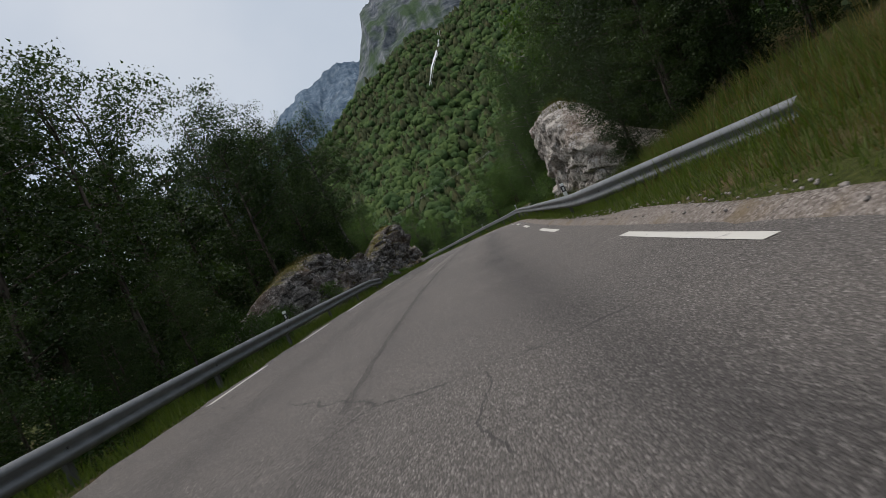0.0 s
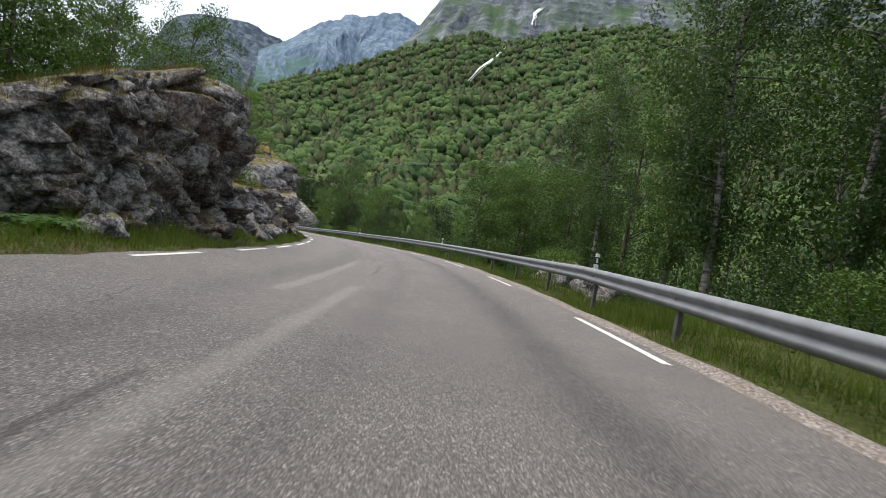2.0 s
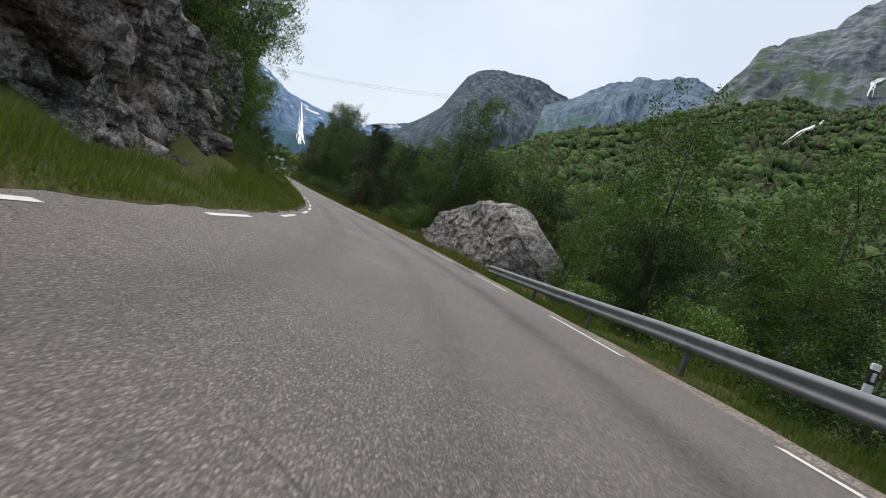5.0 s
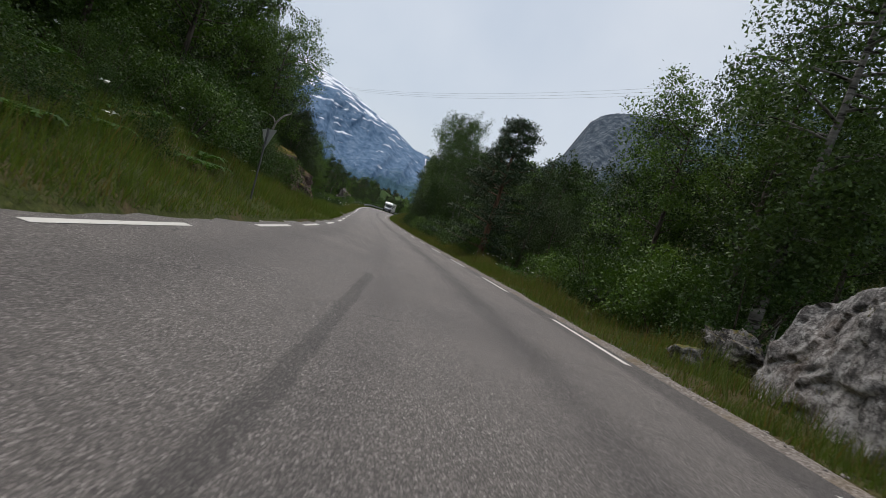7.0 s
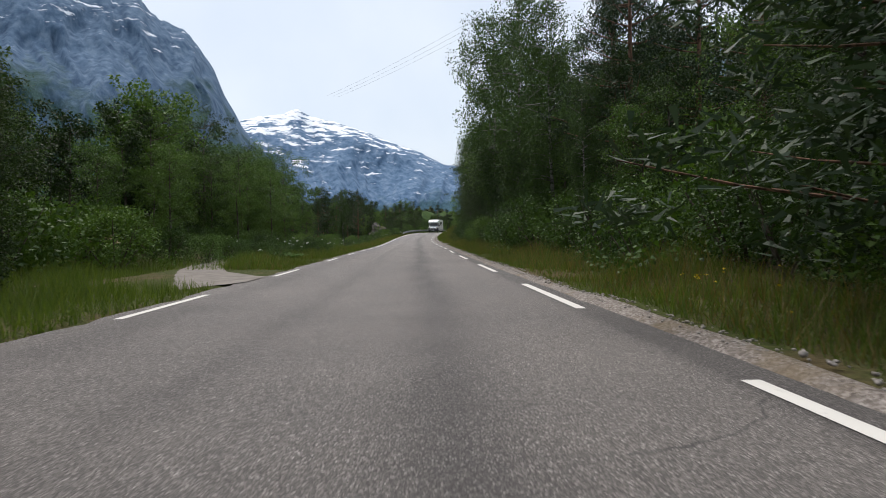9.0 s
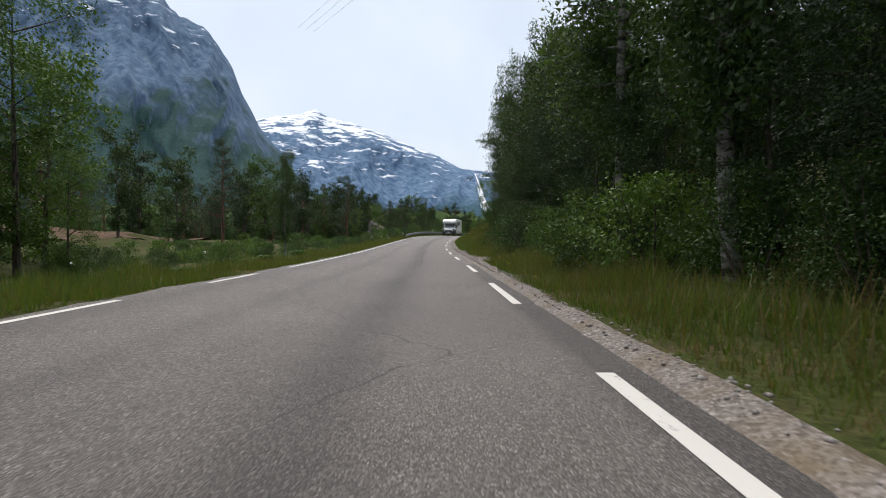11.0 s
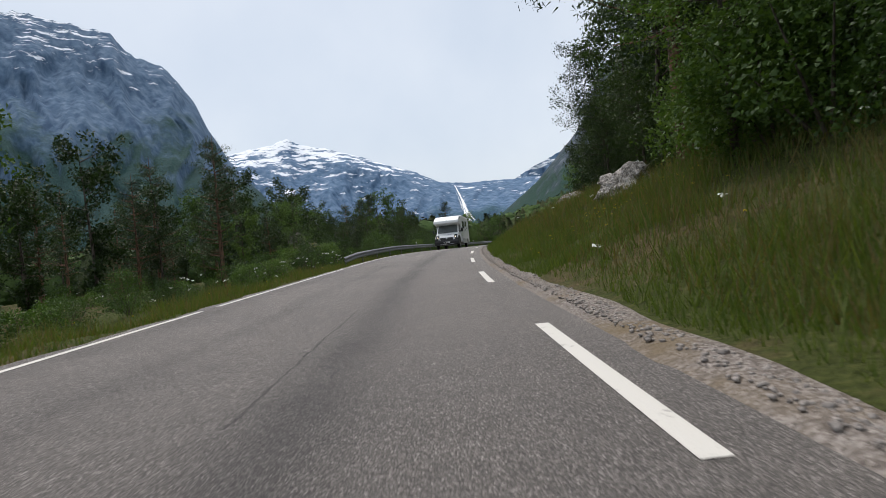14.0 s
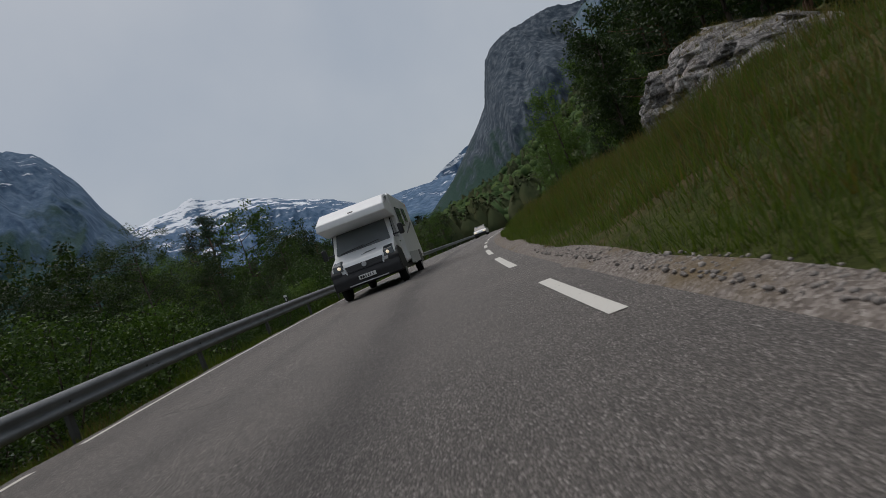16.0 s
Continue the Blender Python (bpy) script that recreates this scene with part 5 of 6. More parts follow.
# left rocks before and along the bend
crag("rock_slab", "large leaning grey rock with heath beside the rail's end", -1, [(22.4, -5.9), (24, -5.2), (27.6, -4.75), (29.6, -5.1)], [(22.4, 1.4), (24.5, 2.2), (27, 2.6), (28.6, 1.9), (29.6, 0.9)], [(22, -0.9), (29, -0.7)], 3.0, 23, ROCK_DARK, nu=130, relief=0.65)
rock("boulder", "grey boulder with brown heath on top", 35.2, -7.9, (3.4, 4.2, 4.6), 24, ROCK, -8, 0.25)
crag("rock_slab", "grey rock with brown heath at the foot of a pine", -1, [(29.9, -5.1), (30.6, -4.6), (32, -4.5), (32.9, -5.0)], [(29.9, 1.1), (31, 1.9), (32, 1.8), (32.9, 0.9)], [(29, -0.3), (33, -0.4)], 1.4, 34, ROCK, nu=90, relief=0.6)
rock("boulder", "mossy boulder under the trees", 37.5, -10.5, (4.0, 5.0, 4.8), 25, ROCK_DARK, 30, 0.2)
rock("boulder", "pointed grey stone at the road's edge", 34.2, -4.3, (0.55, 0.7, 0.7), 26, ROCK, 0, 0.25, 12, 3)
crag("rock_outcrop", "dark craggy outcrop with a grassy top", -1, [(39.4, -6.4), (41, -5.2), (44, -4.7), (47.6, -4.4)], [(39.4, 0.9), (41, 2.0), (43, 2.8), (46, 3.6), (47.6, 3.2)],
     [(36, -0.6), (42, -0.3), (50, 0.0)], 3.2, 27, ROCK_DARK)
crag("rock_outcrop", "low dark outcrop with orange heath on top", -1, [(47.2, -5.3), (49, -4.7), (56, -4.4), (59.3, -4.7)], [(47.2, 1.0), (50, 1.4), (54, 1.6), (58, 1.6), (59.3, 1.2)], [(47, -0.6), (58, 0.0), (60, 0)], 3.6, 28, ROCK)
crag("rock_cliff", "tall dark fractured cliff with pale lichen", -1, [(57.5, -5.6), (60, -5.0), (66, -4.9), (72, -4.9), (74.2, -5.6)], [(57, 2.0), (60, 3.1), (63, 3.0), (66, 2.5), (71, 2.3), (74.2, 1.8)],
     [(57, -0.4), (62, 0.3), (70, -0.5), (75, 0)], 5.0, 29, ROCK, nu=230)
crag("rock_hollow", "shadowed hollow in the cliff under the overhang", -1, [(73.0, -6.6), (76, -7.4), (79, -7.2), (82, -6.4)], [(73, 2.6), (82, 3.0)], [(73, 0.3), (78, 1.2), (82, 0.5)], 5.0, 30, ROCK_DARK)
rock("rock_overhang", "overhanging brown rock above the bend", 77.2, -6.9, (5.0, 9.0, 3.8), 31, BROWN, 4, -0.42, 9, 6, 0.6, (4, 6))
crag("rock_pillar", "grey rock pillar under the overhang", -1, [(77.6, -5.2), (79, -4.4), (81.5, -4.2), (83.5, -4.9)], [(77.6, 1.0), (79, 1.7), (82, 1.9), (83.5, 1.2)], [(77, 0), (83, 0.1)], 3.0, 32, ROCK)
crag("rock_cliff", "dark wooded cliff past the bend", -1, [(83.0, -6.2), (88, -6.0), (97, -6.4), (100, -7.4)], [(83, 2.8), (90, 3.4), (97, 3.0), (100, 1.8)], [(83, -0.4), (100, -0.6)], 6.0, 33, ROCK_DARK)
for k, (s, d, z) in enumerate(((58.0, -4.2, .45), (59.2, -4.5, .6), (66.4, -4.4, .5), (67.3, -4.2, .4), (48.6, -4.1, .5), (76.0, -4.6, .7), (40.2, -4.4, .5), (49.6, -4.3, .7), (75.0, -5.2, .9), (51.0, -4.3, .6))):
    rock("stone", "fallen grey stone at the foot of the cliff", s, d, (z * 1.3, z * 1.6, z), 40 + k, ROCK, k * 50, 0.25, 10, 3, category="stone")
# right rock, left bank boulder, slope rocks
big_rock = crag("rock_outcrop", "large grey fissured rock with yellow streaks beside the road", 1, [(103.5, 6.6), (106, 5.6), (112, 5.1), (116, 5.0), (119.2, 5.5)], [(103.5, 1.8), (106.5, 3.3), (109.5, 3.5), (113, 3.0), (116.5, 2.2), (119.2, 1.5)],
     [(103, 0.3), (109, -0.5), (118, -0.3)], 3.4, 51, ROCK_GREY, nu=220, bulge=0.35, relief=0.34)
rock("boulder", "dark boulder past the large rock", 120.2, 6.2, (1.6, 2.4, 1.3), 52, ROCK_DARK)
crag("rock_bank", "brown rock knoll rising from the bank", -1, [(132.0, -7.6), (135, -6.6), (138.5, -5.3), (141.0, -4.5), (141.9, -4.7)], [(132.0, 1.2), (135, 1.8), (138.5, 2.2), (140.6, 1.7), (141.9, 1.3)], [(133, -0.6), (142, -0.3)], 4.5, 53, BROWN, relief=0.45)
crag("rock_cliff", "dark brown cliff above the grassy bank", -1, [(104, -8.8), (110, -8.4), (116, -8.6), (119, -9.4)], [(104, 4.5), (110, 5.6), (116, 4.4), (119, 3.0)], [(104, 0), (119, -0.4)], 4.0, 54, ROCK_DARK, base=0.8)
rock("boulder", "pale angular boulder on the grassy slope", 239.6, 8.3, (1.6, 2.6, 1.7), 55, ROCK_PALE, 20, 0.3, 9)
crag("rock_outcrop", "grey and ochre outcrop on the grassy slope", 1, [(262.2, 8.9), (265, 8.3), (270, 8.6), (274, 9.6)], [(262.2, 1.5), (264.5, 2.5), (268, 3.3), (274, 2.2)],
     [(260, -0.6), (284, -0.8)], 3.2, 56, ROCK_GREY, base=0.6)
rock("boulder", "big dark boulder among the bushes", 266.5, -12.0, (5.4, 6.0, 5.6), 57, ROCK_DARK, 10, 0.3, 16, 5)
rock("boulder", "low dark rock among the bushes", 251.0, -8.6, (3.0, 6.5, 2.4), 58, ROCK_DARK, 10, 0.3)
rock("boulder", "round grey boulder half hidden in grass", 129.0, 7.0, (1.2, 1.5, 1.0), 59, ROCK)
rock("boulder", "pale stone among the bushes", 151.0, 7.4, (0.5, 0.6, 0.45), 60, ROCK_PALE)
for k, (s, d, z) in enumerate(((52.0, 6.0, 1.5), (55.0, 6.6, 1.3), (48.5, 6.0, 1.0), (125.5, 5.2, .5), (119.6, 4.9, .45))):
    rock("stone", "grey stone in the grass behind the road's edge", s, d, (z * 1.4, z * 1.6, z), 70 + k, ROCK, k * 40, 0.25, 10, 3, category="stone")


# yellow crusts of lichen on the large rock: strips that follow its face
def crust(s0, h0, s1, h1, wide):
    rows_ = []
    for t in np.linspace(0, 1, 14):
        for q in (-1, -0.4, 0.4, 1):
            s_, h_ = s0 + (s1 - s0) * t + q * wide * (0.6 + 0.4 * math.sin(9 * t + s0 + q)), h0 + (h1 - h0) * t
            a, b = Vector(at(s_, 3.0, h_).tolist()), Vector(at(s_, 9.0, h_).tolist())
            ok, hit, nrm, _ = big_rock.ray_cast(a, (b - a).normalized())
            rows_.append((hit if ok else b) - (b - a).normalized() * (0.012 if abs(q) < 0.9 else -0.01))
    ob = new("lichen_streak", mesh_from("lichen_streak", np.array([p[:] for p in rows_]), grid_faces(14, 4), YELLOW, True))
    ob.parent = big_rock
    ob["label"] = "ochre yellow lichen streak"


YELLOW = plain("yellow_lichen", (0.52, 0.34, 0.07), 0.9, 0, 0.1, 0.45, 14)
bpy.context.view_layer.update()
for s0, h0, s1, h1, wide in ((111.05, 1.30, 111.35, 0.85, 0.07), (110.75, 1.15, 110.95, 0.45, 0.08), (111.0, 0.9, 110.7, 0.95, 0.06), (109.5, 1.45, 109.3, 1.2, 0.06), (109.15, 1.5, 109.05, 1.3, 0.06), (110.9, 0.6, 111.1, 0.42, 0.07)):
    crust(s0, h0, s1, h1, wide)


# ---- guard rails
def w_beam(s0, s1, lat, top, side):
    """A length of folded steel beam: a W seen end on, 4 mm thick and 0.31 high."""
    prof = [(0.00, 0.0), (0.045, -0.02), (0.075, -0.06), (0.075, -0.095), (0.02, -0.135), (0.02, -0.175), (0.075, -0.215), (0.075, -0.25), (0.045, -0.29), (0.00, -0.31)]
    back = [(x - 0.006, z) for x, z in reversed(prof)]
    ring = prof + back
    s = np.linspace(s0, s1, max(2, int((s1 - s0) / 0.8) + 1))
    d = np.stack([lat(s) - side * x for x, z in ring], 1)
    h = np.stack([top(s) + z for x, z in ring], 1)
    v = at(np.repeat(s[:, None], len(ring), 1), d, h)
    i = np.arange(v.shape[0] * v.shape[1]).reshape(v.shape[:2])
    j = np.roll(i, -1, 1)
    f = np.stack([i[:-1], j[:-1], j[1:], i[1:]], -1).reshape(-1, 4)
    return v.reshape(-1, 3), f[:, ::side]


def post_mesh(length):
    bm = bmesh.new()
    for x, y, sx, sy in ((0, 0, 0.008, 0.10), (0.03, 0.05, 0.06, 0.008), (0.03, -0.05, 0.06, 0.008)):
        box(sx, sy, length, (x, y, -length / 2), bm=bm)
    me = bpy.data.meshes.new("post")
    bm.to_mesh(me)
    bm.free()
    me.materials.append(STEEL_DULL)
    return me


POST = post_mesh(1.15)
bm = bmesh.new()
bmesh.ops.create_cone(bm, cap_ends=True, segments=8, radius1=0.022, radius2=0.016, depth=0.02)
BOLT = bpy.data.meshes.new("bolt")
bm.to_mesh(BOLT)
bm.free()
BOLT.materials.append(STEEL_DULL)


def guard_rail(label, s0, s1, side, lat, top, gap=4.0):
    root = new("guard_rail")
    a = s0
    while a < s1 - 0.1:
        b = min(a + gap, s1)
        ob = new("beam", mesh_from("beam", *w_beam(a, b + 0.02, lat, top, side), STEEL))
        ob.parent = root
        a = b
    for s in np.arange(s0 + 0.6, s1, gap):
        p = at(s, float(lat(s)) + side * 0.035, float(top(s)) - 0.03)
        ob = new("post", POST)
        ob.parent = root
        ob.matrix_local = Matrix.Translation(p.tolist()) @ pose(0, 0, 0, 0, 0, math.degrees(heading(s)) + (0 if side > 0 else 180))
        q = at(s, float(lat(s)) - side * 0.022, float(top(s)) - 0.155)
        bo = new("bolt", BOLT)
        bo.parent = root
        bo.matrix_local = Matrix.Translation(q.tolist()) @ pose(0, 0, 0, 0, -90 * side, math.degrees(heading(s)))
    tagged(root, label, "guard rail", group="guard rails")
    return root


def right_lat(s):
    return half(s) + 0.85 + np.interp(s, [5.0, 11.5], [1.9, 0.0])


def right_top(s):
    return np.interp(s, [5, 14, 30, 44, 74, 88, 100], [0.66, 0.52, 0.61, 0.9, 0.88, 0.77, 0.5])


guard_rail("galvanised steel guard rail on the outside of the bend", 6.6, 100.0, 1, right_lat, right_top)
guard_rail("galvanised steel guard rail above a wooded drop", -14.0, 27.4, -1, lambda s: -(half(s) + 0.82), lambda s: np.interp(s, [0, 25, 27.4], [0.55, 0.55, 0.42]))
guard_rail("galvanised steel guard rail above the bushes", 247.0, 352.0, -1, lambda s: -(half(s) + 0.75), lambda s: np.interp(s, [246, 250, 262, 352], [0.36, 0.52, 0.64, 0.62]))

WHITE = plain("white_plastic", (0.78, 0.79, 0.78), 0.45, 0, 0.5, 0.06)
BLACK = plain("black_plastic", (0.02, 0.02, 0.022), 0.4, 0, 0.5, 0.2)
REFLECT = plain("reflector_glass", (0.72, 0.74, 0.72), 0.15, 0.2, 0.8)


def delineator(s, d, base, tall=0.42):
    root = new("delineator_post")
    part("post", box(0.10, 0.035, tall, (0, 0, tall / 2), 0.012), WHITE, root)
    part("band", box(0.104, 0.039, 0.16, (0, 0, tall - 0.15), 0.006), BLACK, root, "black band")
    part("reflector", box(0.045, 0.05, 0.10, (0, -0.002, tall - 0.15), 0.008), REFLECT, root, "pale reflector")
    root.matrix_world = Matrix.Translation(at(s, d, base).tolist()) @ pose(0, 0, 0, 0, 0, math.degrees(heading(s)))
    tagged(root, "white delineator post with a black band and reflector", "delineator", group="delineator posts")


for s in (15.4, 43.6, 65.2, 84.0):
    delineator(s, float(right_lat(s)) + 0.12, float(right_top(s)) - 0.14, 0.46)
delineator(15.2, -(float(half(15.2)) + 0.95), 0.38)
delineator(270.0, -(float(half(270.0)) + 0.9), 0.44)
delineator(300.0, -(float(half(300.0)) + 0.9), 0.44)

# a small road sign seen from behind, on a leaning post
sign = new("road_sign")
v, f = tube([(0, 0, -0.4), (0.02, 0, 1.0), (0.05, 0, 2.3)], [0.03, 0.03, 0.03], 10)
ob = new("post", mesh_from("post", v, f, STEEL_DULL, True))
ob.parent = sign
bm = bmesh.new()
tri = [bm.verts.new(p) for p in ((-0.34, -0.035, 2.28), (0.42, -0.035, 2.28), (0.04, -0.035, 1.66))]
face = bm.faces.new(tri)
ext = bmesh.ops.extrude_face_region(bm, geom=[face])
bmesh.ops.translate(bm, vec=(0, -0.012, 0), verts=[q for q in ext["geom"] if isinstance(q, bmesh.types.BMVert)])
bmesh.ops.recalc_face_normals(bm, faces=bm.faces)
part("plate", bm, plain("sign_back", (0.5, 0.51, 0.5), 0.5, 0.3), sign, "grey triangular plate")
sign.matrix_world = Matrix.Translation(spot(123.2, -4.0)) @ pose(0, 0, 0, 0, 6, math.degrees(heading(123)) + 138) @ Matrix.Scale(0.72, 4)
tagged(sign, "grey triangular road sign on a leaning steel post", "road sign")
# a dead forked sapling on the brown rock
snag = new("dead_sapling")
PALE_WOOD = bark_material("bleached_wood", ((0.10, 0.09, 0.08), (0.26, 0.24, 0.22), (0.42, 0.40, 0.37)))
for name, line, rad in (("trunk", [(0, 0, -0.4), (0.05, 0, 0.6), (0.12, 0, 1.25)], [0.07, 0.06, 0.05]), ("limb", [(0.12, 0, 1.2), (0.35, 0, 1.6), (0.62, 0, 1.8), (0.64, 0, 2.1)], [0.05, 0.04, 0.03, 0.015]),
                        ("limb", [(0.1, 0, 1.15), (-0.05, 0, 1.38), (-0.3, 0.05, 1.45)], [0.04, 0.03, 0.015])):
    ob = new(name, mesh_from(name, *tube(line, rad, 7), PALE_WOOD, True))
    ob.parent = snag
snag.matrix_world = Matrix.Translation(at(137.6, -7.0, 2.1).tolist()) @ pose(0, 0, 0, 0, 0, math.degrees(heading(137)))
tagged(snag, "dead forked sapling with bleached wood on a mossy rock", "dead tree")
for s, d, h_ in ((121.0, 7.3, 1.35), (123.5, 7.5, 1.3), (126.5, 7.6, 1.3)):
    v, f = tube([(0, 0, -0.3), (0.02, 0, 0.6), (0.03, 0.01, h_)], [0.045, 0.043, 0.04], 8)
    ob = new("fence_post", mesh_from("fence_post", v, f, plain("grey_wood", (0.30, 0.28, 0.25), 0.9, 0, 0.2, 0.3, 20), True))
    ob.location = spot(s, d)
    tagged(ob, "weathered grey wooden fence post in the grass", "fence post", group="fence posts")


# ---- water
FOAM = plain("falling_water", (0.82, 0.84, 0.86), 0.6, 0, 0.3, 0.06, 0.3)


def waterfall(name, label, where, path, wide):
    """Broken strands of white water down a path of bearings and elevations."""
    pts = np.array([where(a, e) for a, e in path])
    rng = np.random.default_rng(len(path) + int(wide[0]))
    side = np.array([math.cos(radians(path[0][0])), math.sin(radians(path[0][0])), 0])
    front = -np.array([-math.sin(radians(path[0][0])), math.cos(radians(path[0][0])), 0])
    top = len(path) - 1
    bits = []
    for k in range(16):
        t0 = 0.0 if k < 2 else rng.uniform(0, top * 0.9)
        t1 = top if k < 2 else min(top, t0 + rng.uniform(0.2, 0.6) * top)
        t = np.linspace(t0, t1, 26)
        p = np.stack([np.interp(t, range(len(path)), pts[:, q]) for q in range(3)], 1)
        full = np.interp(t, range(len(path)), wide)
        drift = rng.normal(0, 0.22) + np.cumsum(rng.normal(0, 0.05, 26))
        w = full * rng.uniform(0.05, 0.15) * rng.uniform(0.5, 1.2, 26) * np.sin(np.pi * np.clip(np.linspace(0.06, 0.96, 26), 0, 1)) ** 0.5
        mid = p + side * (drift * full)[:, None] + front * (0.3 + 0.15 * k)
        v = np.stack([mid - side * w[:, None], mid + front * w[:, None] * 0.4, mid + side * w[:, None]], 1).reshape(-1, 3)
        bits.append((v, grid_faces(26, 3)))
    ob = new(name, mesh_from(name, *join(bits), FOAM, True))
    tagged(ob, label, "waterfall", kind="structure")


waterfall("waterfall_1", "white waterfall down the grey cliff", cliff_at, [(-12.7, 28.6), (-13.9, 27.2), (-15.1, 26.6), (-15.7, 26.0), (-14.5, 25.3), (-13.6, 24.5)], [9, 11, 13, 15, 15, 11])
waterfall("waterfall_2", "white cascade below the cliff", cliff_at, [(-12.3, 23.2), (-11.4, 22.7), (-10.8, 22.2), (-10.8, 21.2)], [9, 10, 10, 9])
HILL_AT = lambda a, e: (lambda g: (P1[0] - g * math.sin(radians(a)), P1[1] + g * math.cos(radians(a)), g * math.tan(radians(e)) + 0.5))(
    float(np.interp(e, np.degrees(np.arctan2(hill(np.geomspace(100, 1060, 80), a) + 7, np.geomspace(100, 1060, 80))), np.geomspace(100, 1060, 80))))
waterfall("waterfall_3", "thin white stream through the forest", HILL_AT, [(-8.7, 19.5), (-8.2, 18.5), (-7.4, 17.8), (-6.7, 17.3), (-5.8, 16.0)], [3.6, 2.4, 3, 2.4, 1.4])
waterfall("waterfall_4", "thin white waterfall on the distant range", range_at, [(36.2, 6.4), (35.7, 5.2), (35.2, 3.8), (34.8, 2.6)], [16, 14, 22, 30])


# ---- grass, flowers and ferns
def blades(places, height, wide, rng):
    """A tuft of pointed blades: a narrow triangle each."""
    n = len(places)
    a = rng.uniform(0, 6.28, n)
    h = height * (0.5 + rng.random(n))
    lean = rng.normal(0, 0.28, (n, 2)) * h[:, None]
    side = np.stack([np.cos(a), np.sin(a), 0 * a], 1) * wide
    top = places + np.concatenate([lean, h[:, None]], 1)
    v = np.stack([places - side, places + side, top], 1).reshape(-1, 3)
    f = np.arange(3 * n).reshape(n, 3)
    return v, f


def verge(name, label, stretches, material, seed):
    """stretches: arc from, to, side, offsets from and to beyond the asphalt, blades per square metre, height."""
    rng = np.random.default_rng(seed)
    bits = []
    for s0, s1, side, e0, e1, dens, tall in stretches:
        n = int((s1 - s0) * (e1 - e0) * dens * 4.2)
        s = rng.uniform(s0, s1, n)
        e = e0 + (e1 - e0) * rng.random(n) ** 1.3
        patch = 0.5 + 0.5 * np.sin(s * 0.9 + 2 * np.sin(e * 1.3)) * np.sin(s * 0.31 + e)
        keep = rng.random(n) < 0.35 + 0.65 * patch
        s, e = s[keep], e[keep]
        d = side * (edge(s, side) + e)
        bits.append(blades(at(s, d, rise(s, d) - 0.03), tall * (0.55 + 0.6 * patch[keep]) * np.clip(0.35 + 0.6 * (e - e0), 0.35, 1), 0.006 + 0.005 * rng.random((len(s), 1)), rng))
    v, f = join(bits)
    ob = new(name, mesh_from(name, v, f, material))
    tagged(ob, label, "grass", kind="stuff")
    return ob


verge("verge_grass", "tall green grass along the road's edge", [
    (-4, 30, -1, 0.1, 2.6, 60, 0.35), (28, 100, -1, 0.15, 1.6, 130, 0.30), (98, 136, -1, 0.15, 4.5, 75, 0.34), (136, 152, -1, 0.1, 5.5, 60, 0.4), (147, 164, -1, 3.8, 10, 32, 0.4), (158, 186, -1, 0.15, 3.0, 70, 0.38),
    (184, 262, -1, 0.1, 3.0, 48, 0.32), (262, 310, -1, 0.1, 1.6, 40, 0.3),
    (-4, 14, 1, 0.3, 4.5, 70, 0.4), (12, 46, 1, 0.3, 2.6, 95, 0.36), (44, 102, 1, 0.3, 1.5, 100, 0.32), (100, 136, 1, 0.25, 2.4, 70, 0.34), (134, 204, 1, 0.4, 2.8, 75, 0.38), (202, 230, 1, 0.5, 6.0, 60, 0.40), (229, 292, 1, 0.35, 6.0, 60, 0.40)], GRASS, 5)
verge("dry_grass", "yellowed seeding grass on the verge", [
    (-4, 14, 1, 0.8, 5.0, 28, 0.45), (98, 136, -1, 0.2, 3.0, 14, 0.4), (120, 204, 1, 0.5, 2.8, 32, 0.5), (184, 262, -1, 0.2, 2.2, 26, 0.38), (202, 300, 1, 0.9, 7.0, 26, 0.5), (158, 186, -1, 0.2, 2.0, 20, 0.4), (100, 122, 1, 0.3, 2.0, 20, 0.4)], GRASS_DRY, 6)


HEATH = leaf_material("heath", (0.035, 0.055, 0.012), (0.12, 0.10, 0.025), (0.24, 0.12, 0.035), 0.2)
for ob in CRAGS:
    rng = np.random.default_rng(int(abs(ob.data.vertices[0].co.x) * 100))
    n = len(ob.data.polygons)
    mid, nrm, area = np.zeros(n * 3), np.zeros(n * 3), np.zeros(n)
    ob.data.polygons.foreach_get("center", mid)
    ob.data.polygons.foreach_get("normal", nrm)
    ob.data.polygons.foreach_get("area", area)
    mid, up = mid.reshape(-1, 3), nrm.reshape(-1, 3)[:, 2]
    patch = np.sin(mid[:, 0] * 1.9 + 1.3 * np.sin(mid[:, 1] * 1.4)) + np.sin(mid[:, 1] * 2.3 + mid[:, 0])
    share = np.where((up > 0.78) & (patch > -0.3), area, 0)
    if share.sum() < 0.3:
        continue
    k = rng.choice(n, int(min(5200, share.sum() * 420)), p=share / share.sum())
    v, f = blades(mid[k] + rng.normal(0, 0.03, (len(k), 3)) * (1, 1, 0), 0.09 + 0.06 * rng.random(len(k)), 0.006, rng)
    cap = new("heath_cap", mesh_from("heath_cap", v, f, HEATH))
    cap.parent = ob
    cap["label"] = "orange-brown heath and moss"


